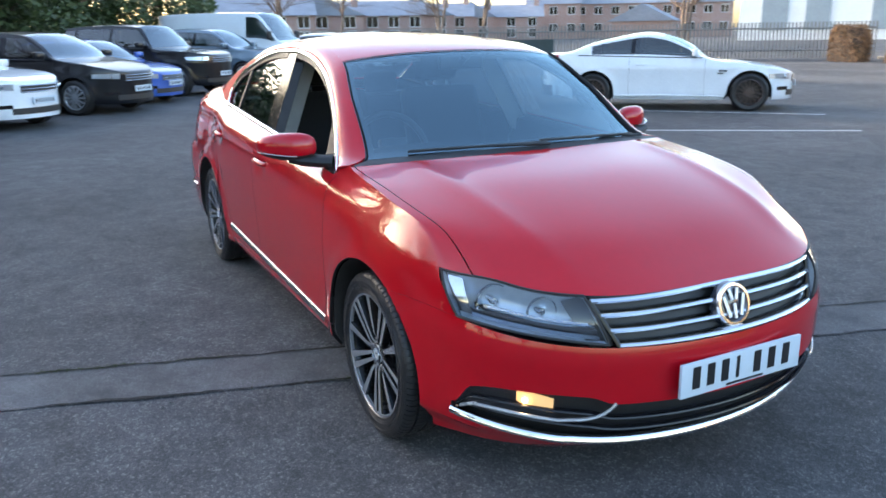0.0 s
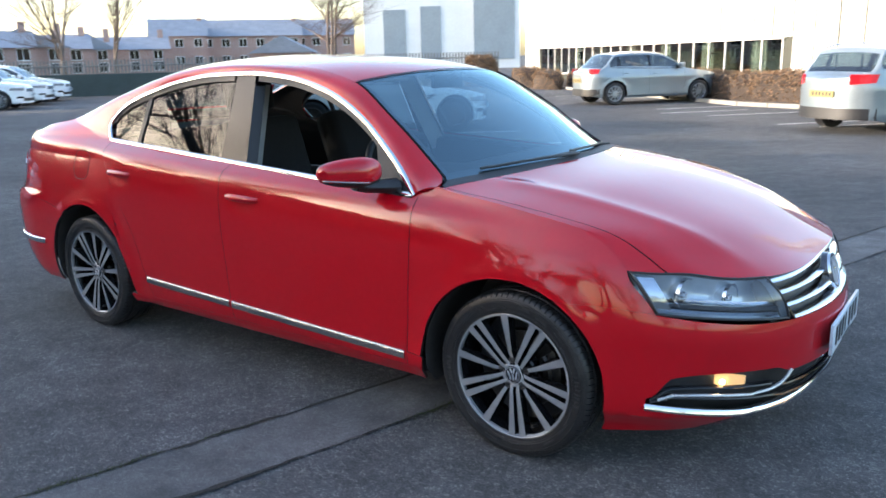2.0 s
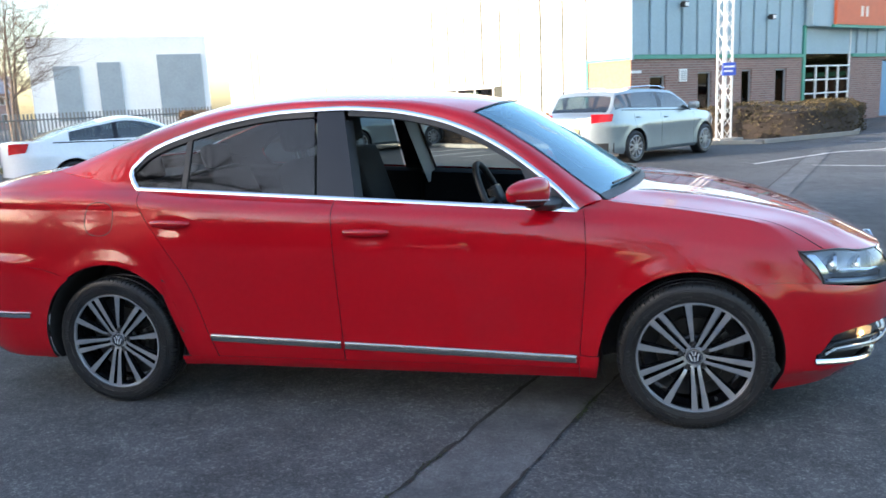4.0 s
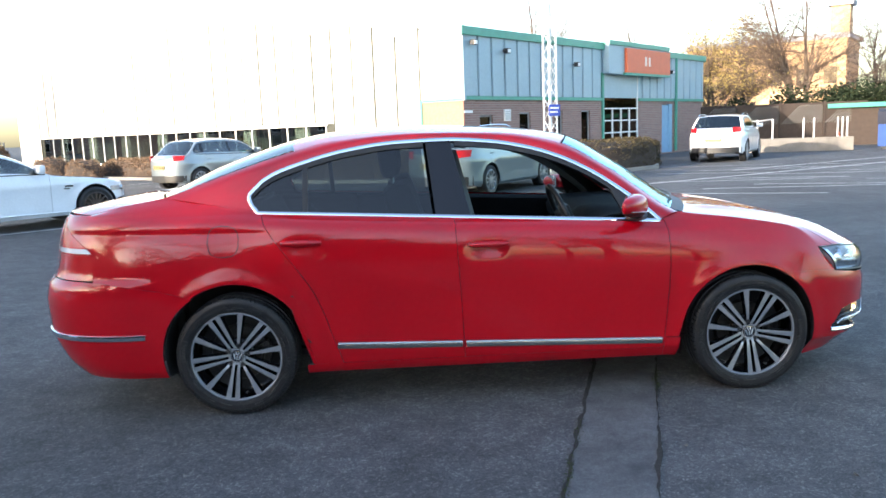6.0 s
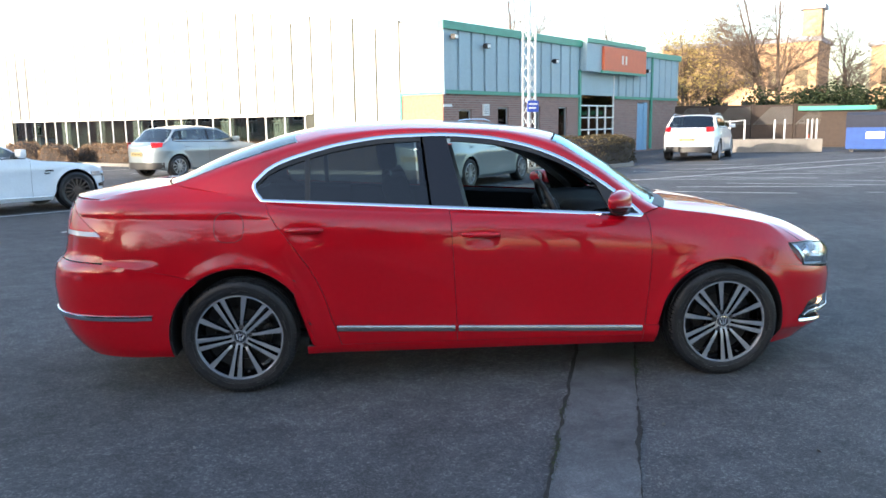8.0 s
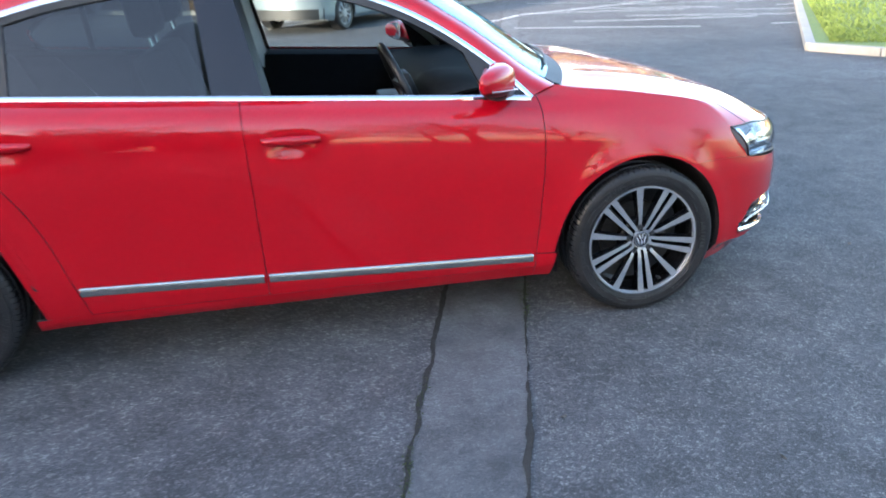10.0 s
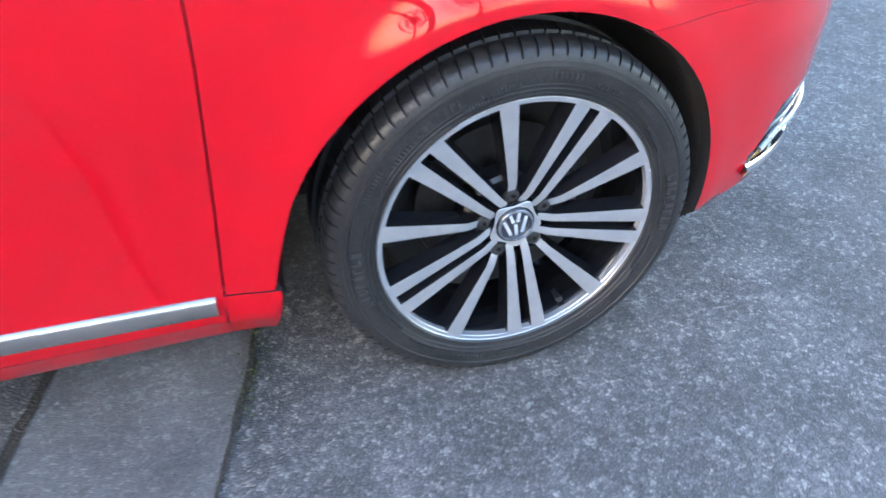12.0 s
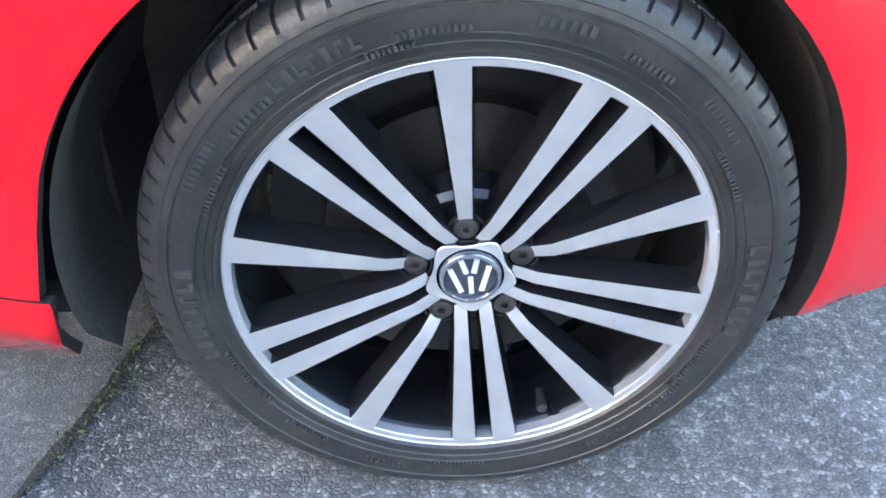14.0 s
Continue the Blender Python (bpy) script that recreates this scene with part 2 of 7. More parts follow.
def asphalt(name, dark, pale, stone, grain=150.0, bump=0.6, patch=0.35):
    """Rolled stone in tar: chips of differing grey, tar between them, wide worn patches."""
    m = bpy.data.materials.new(name)
    m.use_nodes = True
    nt = m.node_tree
    b = nt.nodes["Principled BSDF"]
    tc = nt.nodes.new("ShaderNodeTexCoord")
    chips, edge = nt.nodes.new("ShaderNodeTexVoronoi"), nt.nodes.new("ShaderNodeTexVoronoi")
    edge.feature = "DISTANCE_TO_EDGE"
    wear, fine = nt.nodes.new("ShaderNodeTexNoise"), nt.nodes.new("ShaderNodeTexNoise")
    warp, bend = nt.nodes.new("ShaderNodeTexNoise"), nt.nodes.new("ShaderNodeVectorMath")
    warp.inputs["Scale"].default_value, warp.inputs["Detail"].default_value = grain * 0.6, 2
    nt.links.new(tc.outputs["Object"], warp.inputs["Vector"])
    bend.operation, bend.inputs[1].default_value = "MULTIPLY_ADD", (1.1 / grain,) * 3
    nt.links.new(warp.outputs["Color"], bend.inputs[0])
    nt.links.new(tc.outputs["Object"], bend.inputs[2])
    large = nt.nodes.new("ShaderNodeTexVoronoi")
    for n, s in ((chips, grain), (edge, grain), (large, grain * 0.42), (wear, patch), (fine, 5.0)):
        n.inputs["Scale"].default_value = s
        nt.links.new(bend.outputs[0] if n in (chips, edge, large) else tc.outputs["Object"], n.inputs["Vector"])
    wear.inputs["Detail"].default_value, wear.inputs["Roughness"].default_value = 6, 0.62
    ramp = nt.nodes.new("ShaderNodeValToRGB")
    ramp.color_ramp.elements[0].position, ramp.color_ramp.elements[1].position = 0.25, 0.88
    ramp.color_ramp.elements[0].color, ramp.color_ramp.elements[1].color = (*dark, 1), (*stone, 1)
    e = ramp.color_ramp.elements.new(0.7)
    e.color = (*pale, 1)
    sep = nt.nodes.new("ShaderNodeSeparateColor")
    nt.links.new(chips.outputs["Color"], sep.inputs[0])
    sep2, both = nt.nodes.new("ShaderNodeSeparateColor"), nt.nodes.new("ShaderNodeMix")
    nt.links.new(large.outputs["Color"], sep2.inputs[0])
    both.inputs["Factor"].default_value = 0.38
    nt.links.new(sep.outputs[0], both.inputs["A"])
    nt.links.new(sep2.outputs[0], both.inputs["B"])
    nt.links.new(both.outputs["Result"], ramp.inputs[0])
    worn = nt.nodes.new("ShaderNodeMapRange")
    worn.inputs["From Min"].default_value, worn.inputs["From Max"].default_value = 0.32, 0.70
    worn.inputs["To Min"].default_value, worn.inputs["To Max"].default_value = 0.66, 1.42
    nt.links.new(wear.outputs["Fac"], worn.inputs["Value"])
    gap = nt.nodes.new("ShaderNodeMapRange")
    gap.inputs["From Max"].default_value, gap.inputs["To Min"].default_value = 0.16, 0.50
    nt.links.new(edge.outputs["Distance"], gap.inputs["Value"])
    f2 = nt.nodes.new("ShaderNodeMapRange")
    fine.inputs["Detail"].default_value, fine.inputs["Roughness"].default_value = 5, 0.65
    f2.inputs["From Min"].default_value, f2.inputs["From Max"].default_value = 0.25, 0.75
    f2.inputs["To Min"].default_value, f2.inputs["To Max"].default_value = 0.62, 1.38
    nt.links.new(fine.outputs["Fac"], f2.inputs["Value"])
    mul = [nt.nodes.new("ShaderNodeMath") for _ in range(2)]
    for k in mul:
        k.operation = "MULTIPLY"
    nt.links.new(worn.outputs[0], mul[0].inputs[0])
    nt.links.new(gap.outputs[0], mul[0].inputs[1])
    nt.links.new(mul[0].outputs[0], mul[1].inputs[0])
    nt.links.new(f2.outputs[0], mul[1].inputs[1])
    mix = nt.nodes.new("ShaderNodeVectorMath")
    mix.operation = "SCALE"
    nt.links.new(ramp.outputs[0], mix.inputs[0])
    nt.links.new(mul[1].outputs[0], mix.inputs["Scale"])
    nt.links.new(mix.outputs[0], b.inputs["Base Color"])
    b.inputs["Roughness"].default_value = 0.82
    b.inputs["Specular IOR Level"].default_value = 0.35
    bn = nt.nodes.new("ShaderNodeBump")
    bn.inputs["Strength"].default_value, bn.inputs["Distance"].default_value = bump, 0.004
    nt.links.new(edge.outputs["Distance"], bn.inputs["Height"])
    nt.links.new(bn.outputs["Normal"], b.inputs["Normal"])
    return m


M_ASPHALT = asphalt("worn_asphalt", (0.060, 0.060, 0.063), (0.094, 0.095, 0.098), (0.165, 0.163, 0.162), 150, 1.0)
M_PATCH = asphalt("smooth_asphalt_patch", (0.100, 0.100, 0.103), (0.125, 0.126, 0.129), (0.180, 0.180, 0.182), 240, 0.5, 0.9)
M_CRACK = mat("crack_soil", (0.024, 0.022, 0.019), 0.95, 0, 0.4, 30, bump=0.5, bscale=200)
M_MOSS = mat("crack_moss", (0.045, 0.060, 0.018), 0.95, 0, 0.4, 40, bump=0.6, bscale=200)
M_LINE = mat("worn_white_line", (0.50, 0.50, 0.48), 0.8, 0, 0.25, 5, bump=0.3, bscale=160)
M_KERB = mat("concrete_kerb", (0.25, 0.235, 0.21), 0.85, 0, 0.2, 6, bump=0.3, bscale=90, island=0.3)
M_GRASS = mat("short_grass", (0.075, 0.12, 0.022), 0.9, 0, 0.3, 3, bump=0.5, bscale=60, col2=(0.13, 0.17, 0.03))
M_EARTH = mat("planting_bed_soil", (0.075, 0.055, 0.04), 0.95, 0, 0.3, 5, bump=0.6, bscale=60)

rows = []
ring = [-900, -300, -120] + span(-60, 60, 60) + [120, 300, 900]
ground = finish("ground", grid([[(x, y, 0.0) for y in ring] for x in ring], True), M_ASPHALT)
tagged(ground, "worn grey asphalt car park surface", "ground", kind="structure")


def strip(name, a, b, w, m, z=0.004, parent=None, n=2):
    a, b = Vector(a), Vector(b)
    d = (b - a).normalized()
    s = Vector((-d.y, d.x)) * w / 2
    return finish(name, grid([[(p.x - s.x, p.y - s.y, z), (p.x + s.x, p.y + s.y, z)] for p in (a.lerp(b, t) for t in span(0, 1, n))], True), m, parent)


# the refilled trench under the car, with its two cracked edges
def trench_x(y, k):
    return (0.74, 1.12)[k] + 0.305 * y + 0.016 * noise.noise((y * 1.7, k * 9, 3)) + 0.012 * noise.noise((y * 7, k * 9, 5)) + 0.006 * noise.noise((y * 23, k * 9, 5))


ys = span(-9, 14, 700)
patch_rows = [[(lerp(trench_x(y, 0), trench_x(y, 1), t), y, 0.004) for t in span(0, 1, 4)] for y in ys]
trench = tagged(finish("asphalt_patch", grid(patch_rows), M_PATCH), "paler smooth strip of refilled asphalt trench", "road patch", kind="structure")
for k in (0, 1):
    crack = []
    for y in ys:
        w = max(0.0012, (0.010, 0.0018)[k] + (0.012 * math.exp(-((y + 0.72) / 0.2) ** 2) if k else 0) + 0.010 * noise.noise((y * 2.1, k * 5, 1)) + 0.012 * max(0, noise.noise((y * 0.9, k * 5, 7))) + 0.010 * noise.noise((y * 15, k, 2)) + 0.006 * noise.noise((y * 41, k, 4)))
        x = trench_x(y, k)
        crack.append([(x - w, y, 0.0075), (x + w * (0.8 + 0.3 * noise.noise((y * 13, k, 8))), y, 0.0075)])
    tagged(finish("crack", grid(crack), M_CRACK, trench), "dark crack along the patch edge")
rnd = random.Random(3)


def clumps(name, places, size, m, parent=None, up=0.0):
    """Many small leaf-like blades, as one mesh."""
    vs, fs = [], []
    for i, (p, s) in enumerate(places):
        a, t = rnd.uniform(0, 6.3), rnd.uniform(-0.9, 0.9)
        d = Vector((math.cos(a), math.sin(a), t + up)).normalized() * s * size
        n = d.cross(Vector((rnd.uniform(-1, 1), rnd.uniform(-1, 1), rnd.uniform(-0.3, 1)))).normalized() * s * size * 0.45
        vs += [p - d * 0.5, p + n * 0.5, p + d * 0.5, p - n * 0.5]
        fs.append((4 * i, 4 * i + 1, 4 * i + 2, 4 * i + 3))
    me = bpy.data.meshes.new(name)
    me.from_pydata([tuple(v) for v in vs], [], fs)
    me.materials.append(m)
    ob = new(name, me)
    ob.parent = parent
    return ob


moss = []
for _ in range(700):
    y = rnd.choice((-1.72, -0.75, -0.62, -1.35, -1.9)) + rnd.gauss(0, 0.09)
    k = 0 if y < -1.2 else 1
    moss.append((Vector((trench_x(y, k) + rnd.gauss(0, 0.012), y, 0.010)), rnd.uniform(0.5, 1.2)))
tagged(clumps("moss", moss, 0.009, M_MOSS, None, 0.6), "small green moss tufts in the cracks", "moss", kind="stuff")
grit = []
for _ in range(2600):
    x, y = rnd.uniform(0.2, 2.6), rnd.uniform(-2.2, 0.3)
    if rnd.random() < 0.35:
        y = rnd.uniform(-1.2, -0.5)
        x = trench_x(y, 1) + abs(rnd.gauss(0, 0.09))
    grit.append((Vector((x, y, 0.003)), rnd.uniform(0.4, 1.4)))
for _ in range(2600):
    grit.append((Vector((rnd.uniform(-4.5, 4.5), rnd.uniform(-6.0, -0.4), 0.004)), rnd.uniform(0.4, 1.9) * (1 + 2 * (rnd.random() < 0.04))))
M_GRIT = mat("loose_grit", (0.16, 0.155, 0.15), 0.9, 0, 0.5, 60)
tagged(clumps("grit", grit, 0.0065, M_GRIT), "loose pale grit scattered on asphalt", "grit", kind="stuff")

# painted bay lines
bay = [((-5.10, 6.15), (-3.30, 8.65), 0.09), ((-7.4, 8.0), (-5.0, 10.1), 0.09), ((-12.5, 1.2), (-8.6, 1.9), 0.09), ((-4.1, 15.2), (-2.6, 17.0), 0.09), ((-0.2, 12.9), (1.6, 15.0), 0.09), ((3.4, 11.2), (5.2, 13.3), 0.09)]
for i in range(6):
    o = Vector((-1.0, 13.2)) + Vector((V.x, V.y)) * (2.5 * i)
    bay.append(((o.x, o.y), (o.x + U.x * 4.6, o.y + U.y * 4.6), 0.09))
for i in range(10):
    # worn hatching on the drive to the yard
    o = Vector((4.3 + 0.35 * i, 10.7 + 0.98 * i)) + Vector((0.95, -0.30)) * (1.1 * (i % 3))
    for k, w in ((0, 0.07), (1, 0.06)):
        a = o + Vector((0.95, -0.30)) * (4.6 * k)
        e = a + Vector((0.95, -0.30 - 0.10 * (-1) ** (i + k))) * (3.2 + 0.5 * (i % 2))
        bay.append(((a.x, a.y), (e.x, e.y), w))
bay += [((5.0, 13.2), (16.6, 19.4), 0.10), ((8.6, 16.8), (19.0, 22.4), 0.10)]
lines = empty("parking_lines", "worn white painted parking bay lines", "road marking", kind="structure")
for a, b, w in bay:
    strip("line", a, b, w, M_LINE, 0.005, lines)

# grass verge with its kerb
verge = [(7.0, 5.9), (12.8, 14.6), (20.5, 26.0), (60, 30), (60, -30), (13.5, -5.5)]
bm = bmesh.new()
lo = [bm.verts.new((x, y, 0.0)) for x, y in verge]
hi = [bm.verts.new((x, y, 0.10)) for x, y in verge]
bm.faces.new(hi)
for i in range(len(verge)):
    bm.faces.new((lo[i], lo[(i + 1) % len(verge)], hi[(i + 1) % len(verge)], hi[i]))
bmesh.ops.recalc_face_normals(bm, faces=bm.faces[:])
lawn = tagged(finish("grass_verge", bm, M_GRASS, smooth=False), "sunlit short green grass verge", "grass", kind="structure")
tufts = []
for _ in range(9000):
    t, o = rnd.random() ** 1.5, rnd.random() ** 2
    p = Vector((7.2, 6.0)).lerp(Vector((16, 19.5)), t) + Vector((0.83, -0.55)) * (0.15 + 5 * o)
    tufts.append((Vector((p.x, p.y, 0.12)), rnd.uniform(0.6, 1.3)))
tagged(clumps("grass", tufts, 0.07, M_GRASS, None, 1.5), "short green grass blades", "grass", kind="stuff")
KERB_ME = None


def kerb_run(a, b, h=0.11):
    """Kerb stones laid end to end."""
    global KERB_ME
    a, b = Vector((*a, 0)), Vector((*b, 0))
    n = max(1, round((b - a).length / 0.92))
    d = (b - a) / n
    run = empty("kerb", "row of weathered concrete kerb stones", "kerb", kind="structure")
    for i in range(n):
        if KERB_ME is None:
            bm = boxes(((-0.455, -0.065, 0.0), (0.455, 0.065, 0.115)), bevel=0.012)
            ob = finish("kerb_stone", bm, M_KERB, run, smooth=False)
            KERB_ME = ob.data
        else:
            ob = new("kerb_stone", KERB_ME)
            ob.parent = run
        ob.matrix_local = Matrix.Translation(a + d * (i + 0.5)) @ Matrix.Rotation(math.atan2(d.y, d.x), 4, "Z") @ Matrix.Diagonal((d.length / 0.92, 1, h / 0.115, 1))


for a, b in (((7.0, 5.9), (12.8, 14.6)), ((12.8, 14.6), (20.4, 25.8)), ((7.0, 5.9), (13.4, -5.4)), ((-14.6, 28.4), (-3.2, 18.4)), ((-3.2, 18.4), (-0.6, 17.2)), ((-0.6, 17.2), (4.4, 16.6)), ((4.4, 16.6), (7.2, 19.2)), ((7.2, 19.2), (8.4, 23.4)),
             ((-14.6, 28.4), (-18.6, 31.6))):
    kerb_run(a, b)
bed = [(-18.5, 31.7), (-14.5, 28.5), (-3.2, 18.5), (-0.6, 17.3), (4.35, 16.7), (7.1, 19.3), (8.3, 23.3), (7.5, 25.8), (1.3, 19.2), (-22.5, 40.6)]
bm = bmesh.new()
bm.faces.new([bm.verts.new((x, y, 0.08)) for x, y in bed])
bmesh.ops.recalc_face_normals(bm, faces=bm.faces[:])
bmesh.ops.triangulate(bm, faces=bm.faces[:])
tagged(finish("planting_bed", bm, M_EARTH, smooth=False), "bare brown soil of a planting bed", "soil", kind="structure")

# ---- the clad hall ----
M_WHITEWALL = mat("white_cladding", (0.50, 0.505, 0.48), 0.45, 0, 0.06, 1.5, island=0.15)
M_BLUEWALL = mat("grey_blue_cladding", (0.29, 0.40, 0.46), 0.5, 0, 0.08, 1.5, island=0.2)
M_GREEN = mat("green_trim_paint", (0.06, 0.28, 0.21), 0.45, 0, 0.1, 5)
M_ORANGE = mat("orange_red_sign", (0.62, 0.12, 0.045), 0.5, 0, 0.08, 4)
M_PALE = mat("pale_sign_mark", (0.78, 0.62, 0.52), 0.5, 0, 0.05, 4)
M_WHITE = mat("white_paint", (0.76, 0.76, 0.74), 0.5, 0, 0.06, 5)
M_ROOF = mat("grey_roof_sheet", (0.28, 0.29, 0.30), 0.6, 0, 0.12, 2)
M_WINDARK = glass("dark_window_glass", (0.05, 0.06, 0.06), (0.55, 0.52, 0.50), face=0.04)
M_SEAM = mat("grey_green_seam", (0.030, 0.034, 0.026), 0.7, 0, 0.2, 3)
M_STRIPGLASS = glass("strip_window_glass", (0.36, 0.42, 0.38), face=0.16)
M_BRICKPALE = mat("sunlit_pale_brick", (0.34, 0.165, 0.115), 0.85, 0, 0.2, 12, bump=0.3, bscale=30)
M_ROOM = mat("dim_room", (0.13, 0.14, 0.12), 0.9, 0, 0.3, 2)
M_DOORBLUE = mat("blue_door_paint", (0.20, 0.36, 0.52), 0.5, 0, 0.1, 5)


def brickwork(name, tone, mortar, scale=1.0):
    m = bpy.data.materials.new(name)
    m.use_nodes = True
    nt = m.node_tree
    b = nt.nodes["Principled BSDF"]
    tc, mp, br, ns = (nt.nodes.new(k) for k in ("ShaderNodeTexCoord", "ShaderNodeMapping", "ShaderNodeTexBrick", "ShaderNodeTexNoise"))
    geo = nt.nodes.new("ShaderNodeCombineXYZ")
    sp = nt.nodes.new("ShaderNodeSeparateXYZ")
    ad = nt.nodes.new("ShaderNodeMath")
    nt.links.new(tc.outputs["Object"], sp.inputs[0])
    nt.links.new(sp.outputs[0], ad.inputs[0])
    nt.links.new(sp.outputs[1], ad.inputs[1])
    nt.links.new(ad.outputs[0], geo.inputs[0])
    nt.links.new(sp.outputs[2], geo.inputs[1])
    nt.links.new(geo.outputs[0], br.inputs["Vector"])
    br.inputs["Scale"].default_value = scale
    br.inputs["Brick Width"].default_value, br.inputs["Row Height"].default_value, br.inputs["Mortar Size"].default_value = 0.225, 0.075, 0.01
    br.inputs["Color1"].default_value, br.inputs["Color2"].default_value = (*tone, 1), (*(c * 0.72 for c in tone), 1)
    br.inputs["Mortar"].default_value = (*mortar, 1)
    nt.links.new(br.outputs["Color"], b.inputs["Base Color"])
    b.inputs["Roughness"].default_value = 0.88
    bp = nt.nodes.new("ShaderNodeBump")
    bp.inputs["Strength"].default_value, bp.inputs["Distance"].default_value, bp.invert = 0.5, 0.01, True
    nt.links.new(br.outputs["Fac"], bp.inputs["Height"])
    nt.links.new(bp.outputs["Normal"], b.inputs["Normal"])
    return m


M_BRICK = brickwork("brown_brickwork", (0.30, 0.17, 0.14), (0.32, 0.27, 0.24))
HALL = Matrix.Translation((1.27, 19.4, 0)) @ Matrix.Rotation(radians(LOT), 4, "Z")


def slab(name, lo, hi, m, parent, label="", bevel=0.0):
    return finish(name, boxes((lo, hi), bevel=bevel), m, parent, label, smooth=False)


def hall():
    root = empty("warehouse", "white and grey-blue clad hall with brick base and green trim", "building", at=HALL)
    def zt(v):
        return lerp(4.45, 6.3, v / 15) if v < 15 else lerp(6.3, 5.1, (v - 15) / 17)
    # sunlit long wall: white panels over a strip of windows
    wall = finish("wall", boxes(((0.02, 0.05, 0), (0.25, 32, 0.40)), ((0.02, 0.05, 1.78), (0.25, 32, 4.4)), ((0.02, 0.05, 0.4), (0.25, 6.3, 1.78)), ((0.02, 29.0, 0.4), (0.25, 32, 1.78))), M_SEAM, root, "white clad long wall", smooth=False)
    v = 1.75
    while v < 31.9:
        w = min(1.02, 32 - v)
        low = 1.80 if 6.2 < v + w / 2 < 29.1 else 0.06
        bm = bmesh.new()
        prof = ((0.0, 0.0), (0.012, 0.03), (w - 0.052, 0.03), (w - 0.040, 0.0))
        rows = [[(-o, v + a, z) for z in (low, zt(v + a))] for a, o in prof]
        grid(rows, False, bm)
        bm.faces.new([bm.verts.new((-o, v + a, zt(v + a))) for a, o in prof])
        finish("cladding_panel", bm, M_WHITEWALL, wall, smooth=False)
        v += 1.02
    for k in range(30):
        v = 1.75 + 1.02 * k
        low = 1.84 if 6.2 < v < 29.1 else 0.06
        slab("seam_strip", (-0.036, v - 0.060 - 0.012 * (k % 3), low), (-0.02, v + 0.004, zt(v) - 0.02 - 0.3 * (k % 4 == 1)), M_SEAM, wall)
    slab("window_head", (-0.06, 6.2, 1.74), (0.1, 29.1, 1.83), M_WHITE, root, "white window head rail")
    n = 21
    for i in range(n):
        a, b = 6.3 + 22.7 * i / n, 6.3 + 22.7 * (i + 1) / n
        win = slab("window", (-0.005, a - 0.022, 0.40), (0.05, a + 0.022, 1.76), M_WHITE, root, "strip window with white mullion")
        pane = slab("pane", (0.022, a + 0.022, 0.42), (0.034, b - 0.022, 1.74), M_STRIPGLASS, win, "dark reflecting pane")
        pane.visible_shadow = False
        slab("sill", (-0.02, a, 0.36), (0.1, b, 0.41), M_WHITE, win)
        if i % 3 == 1:
            slab("blind", (0.30, a + 0.15, 0.5), (0.32, b - 0.1, 1.72), M_WHITE, win, "pale hanging blind")
    slab("room_back", (1.6, 5.0, 0.0), (1.7, 30.0, 2.2), M_ROOM, root, "dim room behind the windows")
    # brick end bay, lit by the sun; its paler brick holds sunlight too
    slab("brick_bay", (-0.012, 0.0, 0.0), (0.02, 1.66, 2.30), M_BRICKPALE, root, "sunlit brick end bay")
    slab("bay_trim", (-0.05, 1.66, 0.0), (0.05, 1.76, 2.36), M_GREEN, root)
    slab("bay_head", (-0.05, 0.0, 2.30), (0.05, 1.76, 2.38), M_GREEN, root)
    for k in range(2):
        w = 0.85
        bm = grid([[(-o, k * 0.87 + a, z) for z in (2.38, 4.45 + 0.1 * k)] for a, o in ((0.0, 0.0), (0.012, 0.03), (w - 0.014, 0.03), (w, 0.0))])
        finish("cladding_panel", bm, M_WHITEWALL, wall, smooth=False)
    gab = bmesh.new()
    poly = [(0.2, 0, 4.3), (0.2, 32, 4.3), (0.2, 32, 5.08), (0.2, 15, 6.28), (0.2, 0, 4.44)]
    f = [gab.verts.new(p) for p in poly]
    b = [gab.verts.new((19, p[1], p[2])) for p in poly]
    gab.faces.new(f), gab.faces.new(b[::-1])
    for i in range(5):
        gab.faces.new((f[i], f[(i + 1) % 5], b[(i + 1) % 5], b[i]))
    bmesh.ops.recalc_face_normals(gab, faces=gab.faces[:])
    finish("roof", gab, M_ROOF, root, "grey sheet roof", smooth=False)
    slab("far_wall", (18.8, 0.3, 0), (19, 32, 4.4), M_WHITEWALL, root)
    slab("end_wall", (0.3, 31.8, 0), (18.8, 32, 4.4), M_WHITEWALL, root)
    # shaded entrance front: brick below, grey-blue panels above
    holes = [(0.80, 1.50, 0.75, 1.84), (3.02, 3.70, 0.55, 1.92), (5.25, 5.82, 0.5, 1.96), (7.15, 7.82, 0.4, 1.96), (8.85, 11.95, 0.05, 3.3), (14.3, 15.35, 0.05, 2.2)]
    bm = bmesh.new()
    x = 0.0
    for a, b2, z0, z1 in holes:
        box(bm, (x, 0.0, 0.0), (a, 0.22, 2.32))
        box(bm, (a, 0.0, 0.0), (b2, 0.22, z0))
        if z1 < 2.3:
            box(bm, (a, 0.0, z1), (b2, 0.22, 2.32))
        x = b2
    box(bm, (x, 0.0, 0.0), (19.0, 0.22, 2.32))
    bw = finish("brick_wall", bm, M_BRICK, root, "brown brick base wall", smooth=False)
